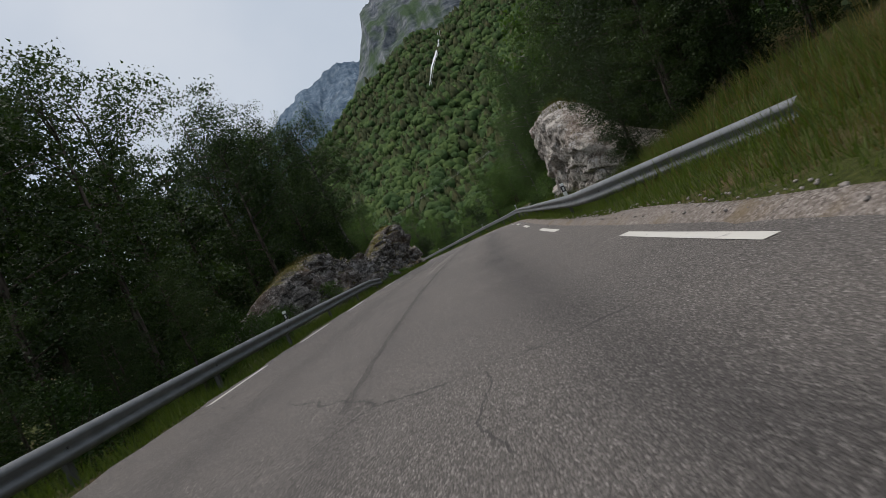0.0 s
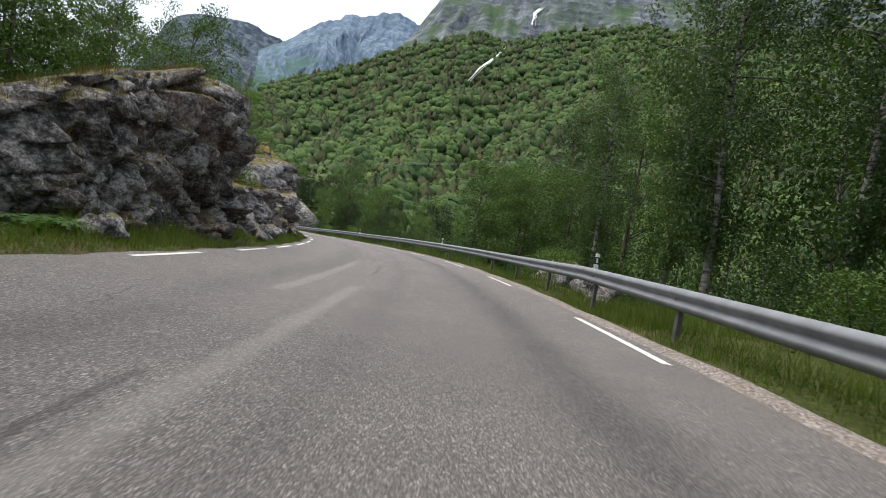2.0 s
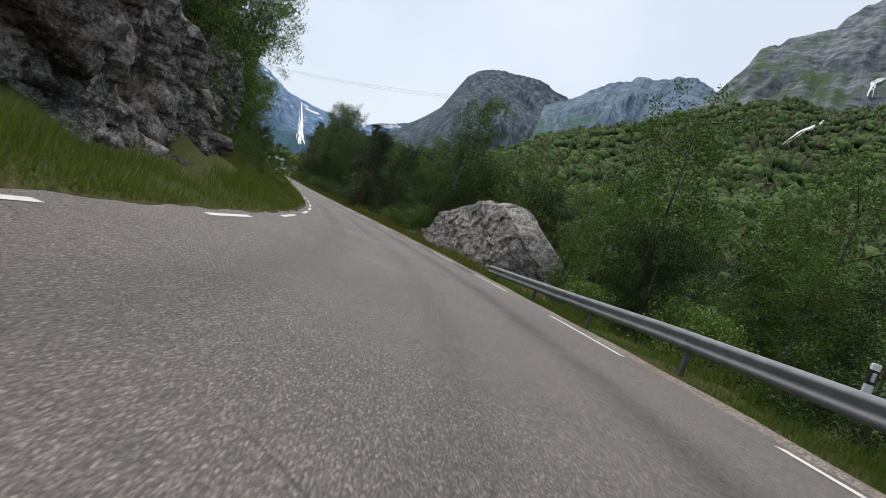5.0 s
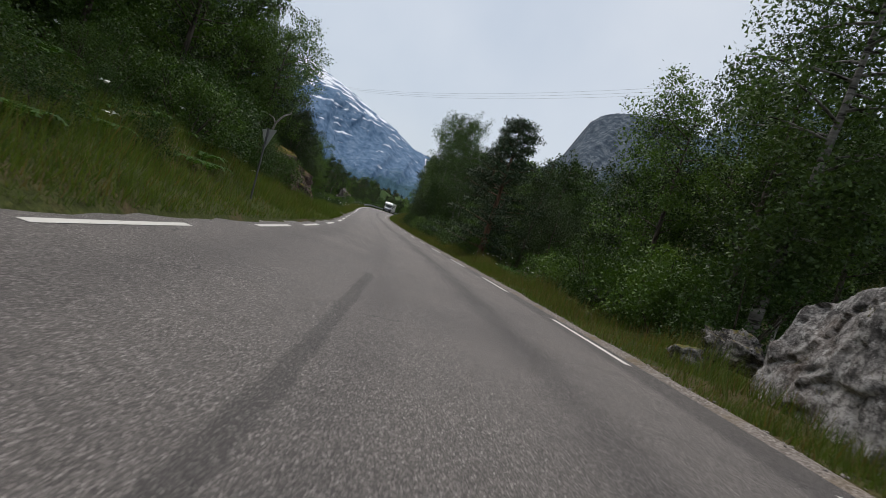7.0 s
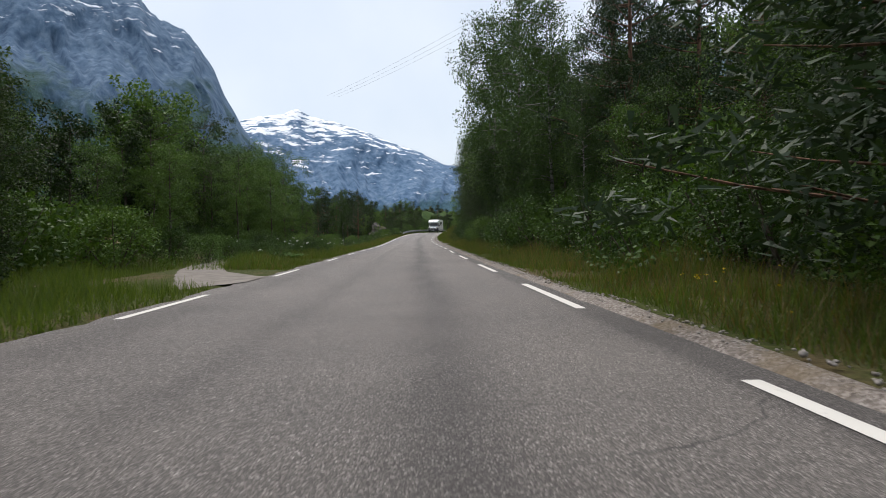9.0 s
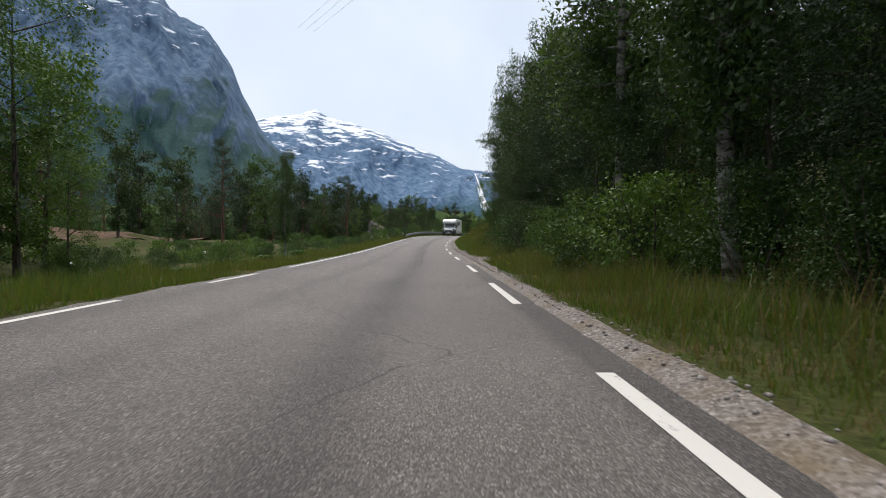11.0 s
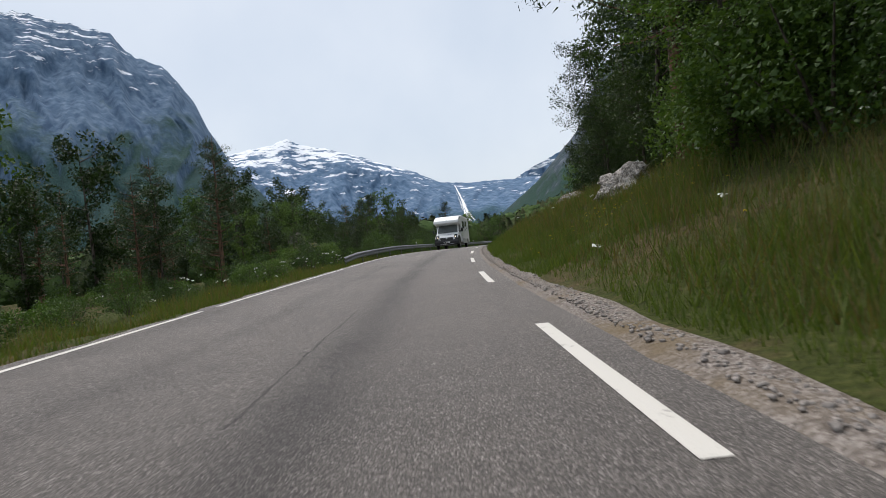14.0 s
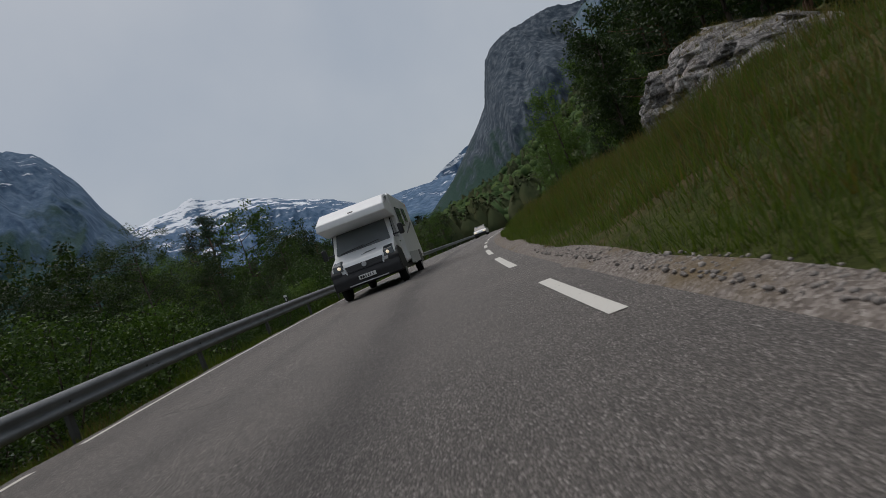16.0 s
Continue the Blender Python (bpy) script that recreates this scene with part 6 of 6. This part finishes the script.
def flowers(name, label, patches, colour, size, tall, seed):
    rng = np.random.default_rng(seed)
    bits = []
    for s0, d0, rad, n in patches:
        s, d = s0 + rng.normal(0, rad, n), d0 + rng.normal(0, rad * 0.45, n)
        d = np.where(np.abs(d) < edge(s, 1) + 0.4, np.sign(d0) * (edge(s, 1) + 0.4 + rng.random(n)), d)
        p = at(s, d, rise(s, d) + tall * rng.uniform(0.7, 1.2, n))
        bits.append(leaves(p, np.array([0.05, 0.05, 0.02]) * size / 0.03, 7, size, rng, 0, 0.9, 0.9))
    v, f = join(bits)
    ob = new(name, mesh_from(name, v, f, plain(name + "_petal", colour, 0.7, 0, 0.2, 0.1)))
    tagged(ob, label, "flowers", kind="stuff")


flowers("yellow_flowers", "small yellow wildflowers in the verge", [(107, 5.2, 1.2, 30), (147, 4.3, 0.8, 12), (163, 4.8, 2.5, 16), (231, 6.2, 1.6, 40), (234, 5.4, 1.2, 26), (222, 7.0, 3, 20), (44, -4.2, 1.2, 24), (70, -3.9, .5, 10), (252, 7.5, 2.5, 24),
        (72, 4.4, 2.0, 20), (64, 4.3, 2.0, 16), (189, 5.0, 4.0, 16), (240, -4.6, 6, 20)], (0.62, 0.45, 0.03), 0.011, 0.30, 7)
flowers("white_umbels", "white umbel flowers above the grass", [(110, 5.0, 2.0, 40), (134, 6.0, 2.0, 24), (145, -6.5, 2.0, 26), (143, 6.2, 2.0, 18), (168, -5.5, 5.0, 34), (176, -6.5, 4.0, 16), (240, -7.0, 9.0, 60), (248, -6.0, 4.0, 40), (112, -7.0, 6.0, 40), (232, 8.5, 6, 24), (262, -5.5, 3, 20)],
        (0.72, 0.74, 0.68), 0.024, 0.7, 8)


def fern(rng, r):
    """A ring of arching fronds with paired leaflets."""
    bits = []
    for k in range(9):
        a = 0.7 * k + rng.uniform(-.2, .2)
        t = np.linspace(0, 1, 10)
        x = r * t
        z = r * (0.95 * t - 0.75 * t ** 2.2)
        axis = np.stack([x * math.cos(a), x * math.sin(a), z], 1)
        side = np.array([-math.sin(a), math.cos(a), 0])
        w = r * 0.22 * np.sin(np.pi * np.clip(0.12 + 0.88 * t, 0, 1))
        for q in range(9):
            m = (axis[q] + axis[q + 1]) / 2
            step = axis[q + 1] - axis[q]
            for sg in (-1, 1):
                tip = m + side * sg * w[q] + step * 0.5 - np.array([0, 0, 0.12 * w[q]])
                v = np.stack([axis[q], m + step * 0.1 + side * sg * w[q] * 0.5 - step * 0.3, tip, axis[q + 1]])
                bits.append((v, np.array([[0, 1, 2, 3]])))
    return join(bits)


rng = np.random.default_rng(9)
bits = []
for s0, s1, d0, d1, n in ((34.5, 40.5, -8.5, -4.4, 95), (26, 34, -5.4, -4.4, 20), (131, 143, 5.4, 10.5, 120), (122, 132, 5.6, 8, 40), (100, 124, -8.4, -4.6, 110), (162, 180, -6.6, -4.2, 70), (206, 222, 5.4, 8, 60), (186, 215, -7, -5, 30), (31, 36, 6, 8.5, 40)):
    for _ in range(n):
        s, d = rng.uniform(s0, s1), rng.uniform(d0, d1)
        v, f = fern(rng, rng.uniform(0.3, 0.6))
        bits.append((v + np.array(spot(s, d, 0.02)), f))
v, f = join(bits)
tagged(new("ferns", mesh_from("ferns", v, f, FERN)), "bright green ferns and low herbs under the rocks", "ferns", kind="stuff")


# loose stones on the gravel shoulder
rng = np.random.default_rng(12)
ico = bmesh.new()
bmesh.ops.create_icosphere(ico, subdivisions=1, radius=1)
pv = np.array([q.co[:] for q in ico.verts])
pf = np.array([[q.index for q in g.verts] for g in ico.faces])
ico.free()
bits = []
for s0, s1, wide, n in ((195, 203, 0.85, 1700), (203, 210, 0.6, 1000), (210, 230, 0.3, 1200), (230, 262, 0.32, 1300), (130, 196, 0.32, 1800), (0, 14, 0.4, 250), (100, 130, 0.25, 300)):
    for s in rng.uniform(s0, s1, n):
        e = rng.uniform(0.05, wide)
        d = float(edge(s, 1)) + e
        r = rng.uniform(0.009, 0.026) * (1.6 if rng.random() < 0.06 else 1)
        bits.append((pv * rng.uniform(0.6, 1.2, (len(pv), 1)) * (r, r, r * 0.7) + at(s, d, float(rise(s, d)) + 0.04 + r * 0.2), pf))
v, f = join(bits)
tagged(new("loose_gravel", mesh_from("loose_gravel", v, f, plain("pale_stone", (0.27, 0.245, 0.225), 0.9, 0, 0.2, 0.5, 30))), "loose pale stones on the shoulder", "gravel", kind="stuff")

DIRT = plain("packed_dirt", (0.20, 0.18, 0.16), 0.95, 0, 0.1, 0.25, 3.0)
# driveway off the left side, and a bare strip of field beyond the bushes
track = np.array([(153.4, -2.7), (154.2, -3.6), (156.6, -4.9), (160.0, -6.1), (164.0, -7.1), (168.0, -7.9)])
tt = np.linspace(0, 5, 40)
ts, td = np.interp(tt, range(6), track[:, 0]), np.interp(tt, range(6), track[:, 1])
for name, a, b in (("driveway", -1.0, 1.0),):
    wide_ = np.interp(tt, [0, 0.8, 2, 5], [2.0, 1.7, 1.1, 0.9])
    rows_ = []
    for q in np.linspace(-1, 1, 7):
        s_, d_ = ts + q * wide_ * 0.85, td + q * wide_ * 0.5
        d_ = np.minimum(d_, -(half(s_) + 0.15))
        rows_.append(at(s_, d_, np.maximum(rise(s_, d_), 0) + 0.014 - 0.05 * (abs(q) > 0.9)))
    me = mesh_from(name, np.stack(rows_, 1).reshape(-1, 3), grid_faces(40, 7), DIRT, True)
    tagged(new(name, me), "pale gravel driveway turning off into the trees", "driveway", kind="structure")
SOIL = plain("bare_soil", (0.125, 0.082, 0.055), 0.95, 0, 0.1, 0.35, 1.5)
me = ribbon("field", np.arange(186, 256, 2.0), [-33.0, -37.0, -41.0, -45.0], SOIL, 0.16, True)
tagged(new("field", me), "narrow strip of brown ploughed field", "field", kind="structure")


# ---- power lines over the valley
WIRE = plain("aluminium_wire", (0.22, 0.225, 0.23), 0.6, 0.1)
WOOD = bark_material("pole_wood", ((0.05, 0.04, 0.03), (0.12, 0.10, 0.08), (0.2, 0.17, 0.14)))


def span(a, b, sag):
    t = np.linspace(0, 1, 24)[:, None]
    return np.array(a) * (1 - t) + np.array(b) * t - np.array([0, 0, 1.0]) * sag * 4 * t * (1 - t)


def power_line(label, a, b, sag, gap, ends, n=3):
    root = new("power_line")
    side = np.cross(np.array(b) - np.array(a), (0, 0, 1.0))
    side /= np.linalg.norm(side)
    for k in range(n):
        o = side * gap * (k - (n - 1) / 2)
        ob = new("wire", mesh_from("wire", *tube(span(np.array(a) + o, np.array(b) + o, sag), np.full(24, 0.011), 4), WIRE))
        ob.parent = root
    for end in ends:
        top = np.array(end)
        ob = new("pole", mesh_from("pole", *tube([top - (0, 0, 16.0), top + (0, 0, 0.4)], [0.17, 0.12], 10), WOOD, True))
        ob.parent = root
        arm = new("crossarm", mesh_from("crossarm", *tube([top - side * gap * 1.15 - (0, 0, .1), top + side * gap * 1.15 - (0, 0, .1)], [0.07, 0.07], 6), WOOD))
        arm.parent = root
    tagged(root, label, "power line", group="power lines")


power_line("thin power line strung across the valley", (-106.0, 272.6, 9.5), (62.0, 75.0, 18.0), 1.6, 0.9, [])
power_line("thin power line passing over the road", (-105.4, 193.8, 21.3), (-35.0, 167.7, 21.7), 1.0, 0.9, [])


# ---- the motorhome
CREAM = plain("white_body", (0.88, 0.885, 0.885), 0.3, 0, 0.5, 0.03)
PLASTIC = plain("dark_bumper", (0.025, 0.025, 0.027), 0.6, 0, 0.4, 0.15)
GLASS = plain("dark_glass", (0.035, 0.045, 0.05), 0.06, 0, 0.9, 0.05)
SCREEN = plain("windscreen_glass", (0.16, 0.18, 0.19), 0.06, 0, 0.9, 0.1, 1.5)
TYRE = plain("tyre_rubber", (0.018, 0.018, 0.018), 0.85, 0, 0.2)
RIM = plain("steel_rim", (0.35, 0.36, 0.37), 0.4, 0.6)
TRIM = plain("grey_decal", (0.14, 0.15, 0.16), 0.4)
SILVER = plain("silver_trim", (0.55, 0.56, 0.57), 0.3, 0.6)
LAMP, ln, ll, lb = shader("headlamp", 0.2, 0.6)
lb.inputs["Base Color"].default_value = (0.9, 0.85, 0.75, 1)
lb.inputs["Emission Color"].default_value = (1.0, 0.82, 0.55, 1)
lb.inputs["Emission Strength"].default_value = 0.9


def prism(profile, half_wide, taper=0.0, bevel=0.05):
    """A body from a side outline in (y, z), across x; taper narrows its top."""
    bm = bmesh.new()
    zs = [z for _, z in profile]
    lo, hi = min(zs), max(zs)
    ends = []
    for sx in (-1, 1):
        ends.append([bm.verts.new((sx * half_wide * (1 - taper * (z - lo) / (hi - lo)), y, z)) for y, z in profile])
    bm.faces.new(ends[0])
    bm.faces.new(list(reversed(ends[1])))
    n = len(profile)
    for k in range(n):
        bm.faces.new([ends[0][(k + 1) % n], ends[0][k], ends[1][k], ends[1][(k + 1) % n]])
    bmesh.ops.recalc_face_normals(bm, faces=bm.faces)
    if bevel:
        bmesh.ops.bevel(bm, geom=list(bm.edges), offset=bevel, segments=3, affect="EDGES", profile=0.6)
    return bm


def slab(corners, thick):
    """A pane through four corners, with thickness along its normal."""
    bm = bmesh.new()
    c = [Vector(q) for q in corners]
    nrm = (c[1] - c[0]).cross(c[3] - c[0]).normalized() * thick
    a = [bm.verts.new(q) for q in c]
    b = [bm.verts.new(q + nrm) for q in c]
    bm.faces.new(a)
    bm.faces.new(list(reversed(b)))
    for k in range(4):
        bm.faces.new([a[(k + 1) % 4], a[k], b[k], b[(k + 1) % 4]])
    bmesh.ops.recalc_face_normals(bm, faces=bm.faces)
    return bm


def wheel(parent, x, y, r=0.34, wide=0.22):
    bm = bmesh.new()
    bmesh.ops.create_cone(bm, cap_ends=True, segments=28, radius1=r, radius2=r, depth=wide, matrix=Matrix.Translation((x, y, r)) @ pose(0, 0, 0, 0, 90, 0))
    bmesh.ops.bevel(bm, geom=[e for e in bm.edges if e.calc_face_angle(0) > 1], offset=0.04, segments=3, affect="EDGES")
    w = part("wheel", bm, TYRE, parent, "black rubber tyre", True)
    out = 1 if x > 0 else -1
    bm = bmesh.new()
    bmesh.ops.create_cone(bm, cap_ends=True, segments=24, radius1=r * 0.62, radius2=r * 0.5, depth=0.04, matrix=Matrix.Translation((x + out * wide / 2, y, r)) @ pose(0, 0, 0, 0, 90 * out, 0))
    part("rim", bm, RIM, w, "grey steel rim", True)


def motorhome():
    van = new("motorhome")
    part("living_body", prism([(1.9, 0.55), (1.9, 2.78), (2.2, 2.86), (6.75, 2.80), (6.9, 2.6), (6.9, 0.6), (6.6, 0.5)], 1.13, 0.03, 0.07), CREAM, van)
    part("overcab", prism([(0.30, 2.20), (0.34, 2.42), (1.1, 2.74), (2.2, 2.86), (2.3, 2.1), (1.4, 2.04)], 1.10, 0.05, 0.06), CREAM, van, "rounded white overcab nose")
    part("cab", prism([(0.02, 0.62), (0.0, 0.95), (0.10, 1.10), (0.85, 1.36), (1.55, 2.12), (2.3, 2.14), (2.3, 0.5), (0.3, 0.5)], 1.0, 0.07, 0.05), CREAM, van)
    part("windscreen", slab([(-0.86, 0.835, 1.40), (0.86, 0.835, 1.40), (0.80, 1.44, 2.06), (-0.80, 1.44, 2.06)], -0.03), SCREEN, van, "large dark windscreen")
    for sx in (-0.45, 0.05):
        part("wiper", box(0.75, 0.02, 0.02, (sx + 0.1, 0.84, 1.44), 0.004, pose(0, 0, 0, 0, -4, 0)), BLACK, van)
    part("bumper", prism([(-0.10, 0.36), (-0.12, 0.62), (-0.04, 0.80), (0.35, 0.84), (0.35, 0.34)], 1.03, 0.0, 0.05), PLASTIC, van, "black plastic bumper")
    for sx in (-1, 1):
        part("wing", prism([(-0.06, 0.40), (-0.06, 0.86), (0.10, 1.02), (0.55, 1.10), (1.15, 0.98), (1.2, 0.42)], 0.17, 0.1, 0.04), PLASTIC, van, "black plastic wing").location = (sx * 0.88, 0, 0)
    part("grille", slab([(-0.52, -0.045, 0.78), (0.52, -0.045, 0.78), (0.58, 0.0, 0.96), (-0.58, 0.0, 0.96)], 0.03), BLACK, van, "black grille")
    for k in range(3):
        part("grille_bar", box(1.0, 0.02, 0.018, (0, -0.06 + 0.012 * k, 0.81 + 0.05 * k), 0.004), PLASTIC, van)
    for sx in (-1, 1):
        part("grille_trim", slab([(sx * 0.54, -0.07, 0.75), (sx * 0.58, -0.07, 0.75), (sx * 0.64, -0.03, 0.98), (sx * 0.60, -0.03, 0.98)], 0.03), SILVER, van, "silver trim")
    bm = bmesh.new()
    bmesh.ops.create_cone(bm, cap_ends=True, segments=20, radius1=0.075, radius2=0.07, depth=0.03, matrix=Matrix.Translation((0, -0.07, 0.90)) @ pose(0, 0, 0, 90, 0, 0))
    part("badge", bm, SILVER, van, "round silver badge")
    plate = part("number_plate", box(0.52, 0.02, 0.12, (0, -0.14, 0.56), 0.006), WHITE, van, "white number plate")
    for k, wd in enumerate((0.07, 0.07, 0.04, 0.04, 0.04, 0.04)):
        part("bar", box(wd * 0.8, 0.006, 0.07, (-0.19 + 0.072 * k, -0.153, 0.56)), BLACK, plate)
    part("skid_trim", box(1.2, 0.03, 0.035, (0, -0.12, 0.40), 0.008), SILVER, van, "silver lower trim")
    for sx in (-1, 1):
        lamp = part("headlight", prism([(-0.02, 0.90), (0.02, 1.10), (0.34, 1.20), (0.32, 1.02)], 0.16, 0.1, 0.03), GLASS, van, "dark glass headlight unit")
        lamp.location = (sx * 0.78, 0, 0)
        bm = bmesh.new()
        bmesh.ops.create_uvsphere(bm, u_segments=16, v_segments=8, radius=0.05, matrix=Matrix.Translation((-sx * 0.03, 0.0, 1.0)))
        part("bulb", bm, LAMP, lamp, "lit warm bulb")
        part("mirror", box(0.16, 0.16, 0.34, (sx * 1.24, 0.98, 1.55), 0.05), BLACK, van, "black wing mirror")
        part("mirror_arm", box(0.26, 0.06, 0.05, (sx * 1.06, 1.02, 1.46), 0.015), BLACK, van)
        door = part("cab_door", slab([(sx * 1.0, 0.98, 0.6), (sx * 1.0, 1.9, 0.6), (sx * 0.975, 1.9, 1.34), (sx * 0.975, 0.98, 1.34)], sx * 0.012), CREAM, van)
        part("door_window", slab([(sx * 0.972, 0.95, 1.38), (sx * 0.972, 1.88, 1.38), (sx * 0.945, 1.88, 2.04), (sx * 0.945, 1.50, 2.04)], sx * 0.03), GLASS, door, "dark side window")
        part("door_handle", box(0.03, 0.14, 0.035, (sx * 1.01, 1.75, 1.22), 0.008), BLACK, door)
        for y0, y1, z0, z1 in ((2.35, 2.75, 1.75, 2.35), (3.0, 3.45, 1.75, 2.35), (4.3, 5.0, 1.95, 2.4)):
            win = part("side_window", slab([(sx * 1.125, y0, z0), (sx * 1.125, y1, z0), (sx * 1.115, y1, z1), (sx * 1.115, y0, z1)], sx * 0.03), GLASS, van, "dark hinged window")
            part("window_frame", slab([(sx * 1.127, y0 - 0.03, z0 - 0.04), (sx * 1.127, y1 + 0.03, z0 - 0.04), (sx * 1.127, y1 + 0.03, z0 - 0.01), (sx * 1.127, y0 - 0.03, z0 - 0.01)], sx * 0.035), BLACK, win)
        part("decal", slab([(sx * 1.128, 3.6, 1.45), (sx * 1.128, 5.9, 1.85), (sx * 1.128, 5.9, 1.95), (sx * 1.128, 3.6, 1.49)], sx * 0.008), TRIM, van, "grey swoosh stripe")
        part("decal", slab([(sx * 1.07, 0.75, 2.44), (sx * 1.07, 1.35, 2.62), (sx * 1.07, 1.45, 2.72), (sx * 1.07, 0.9, 2.62)], sx * 0.03), TRIM, van, "dark overcab stripe")
        part("skirt", slab([(sx * 1.12, 2.0, 0.42), (sx * 1.12, 4.9, 0.42), (sx * 1.13, 4.9, 0.8), (sx * 1.13, 2.0, 0.8)], sx * 0.02), plain("grey_skirt", (0.5, 0.51, 0.51), 0.4), van, "pale grey lower skirt")
        part("wheel_arch", prism([(4.85, 0.35), (4.95, 0.68), (5.2, 0.82), (5.5, 0.82), (5.75, 0.68), (5.85, 0.35)], 0.02, 0, 0.008), BLACK, van, "black wheel arch").location = (sx * 1.13, 0, 0)
        part("marker_lamp", box(0.03, 0.08, 0.04, (sx * 1.12, 6.4, 2.66), 0.008), plain("amber_lens", (0.7, 0.25, 0.03), 0.3), van)
        wheel(van, sx * 0.90, 0.72)
        wheel(van, sx * 0.96, 5.35)
    part("chassis", box(1.7, 5.6, 0.18, (0, 3.4, 0.42), 0.03), BLACK, van)
    part("door_step", box(0.06, 0.5, 0.05, (1.16, 2.6, 0.42), 0.01), SILVER, van)
    for k in range(2):
        part("roof_hatch", box(0.6, 0.6, 0.08, (0, 3.2 + 1.7 * k, 2.86), 0.03), CREAM, van)
    part("nose_lettering", box(0.16, 0.01, 0.03, (0.05, 0.40, 2.47), 0.002), BLACK, van)
    part("bonnet_decal", slab([(-0.05, 0.30, 1.185), (0.42, 0.40, 1.222), (0.40, 0.45, 1.24), (0.1, 0.40, 1.222)], -0.008), TRIM, van, "grey feather decal")
    return van


VAN_S, VAN_D, VAN_TURN = 268.8, -0.72, 0.0
van = motorhome()
van.matrix_world = Matrix.Translation(at(VAN_S, VAN_D, 0.0).tolist()) @ pose(0, 0, 0, 0, 0, math.degrees(heading(VAN_S)) + VAN_TURN)
tagged(van, "white motorhome with a black bumper and lit headlights on the road", "motorhome")

# a small white car far behind it
car = new("car")
part("body", prism([(0, 0.35), (0.02, 0.75), (0.95, 0.95), (3.9, 0.95), (4.2, 0.8), (4.2, 0.35)], 0.88, 0.04, 0.06), CREAM, car)
part("cabin", prism([(0.95, 0.9), (1.6, 1.42), (3.1, 1.45), (3.8, 0.92)], 0.78, 0.12, 0.05), GLASS, car, "dark glazed cabin")
part("roof", box(1.3, 1.5, 0.05, (0, 2.35, 1.455), 0.02), CREAM, car)
part("bumper", box(1.7, 0.12, 0.28, (0, -0.02, 0.45), 0.04), PLASTIC, car)
for sx in (-1, 1):
    part("headlight", box(0.34, 0.06, 0.14, (sx * 0.62, 0.0, 0.72), 0.03), LAMP, car, "lit headlight")
    wheel(car, sx * 0.78, 0.8, 0.31, 0.2)
    wheel(car, sx * 0.78, 3.3, 0.31, 0.2)
car.matrix_world = Matrix.Translation(at(330.0, -1.0, 0.0).tolist()) @ pose(0, 0, 0, 0, 0, math.degrees(heading(330.0)))
tagged(car, "small white car with lit headlights far down the road", "car")
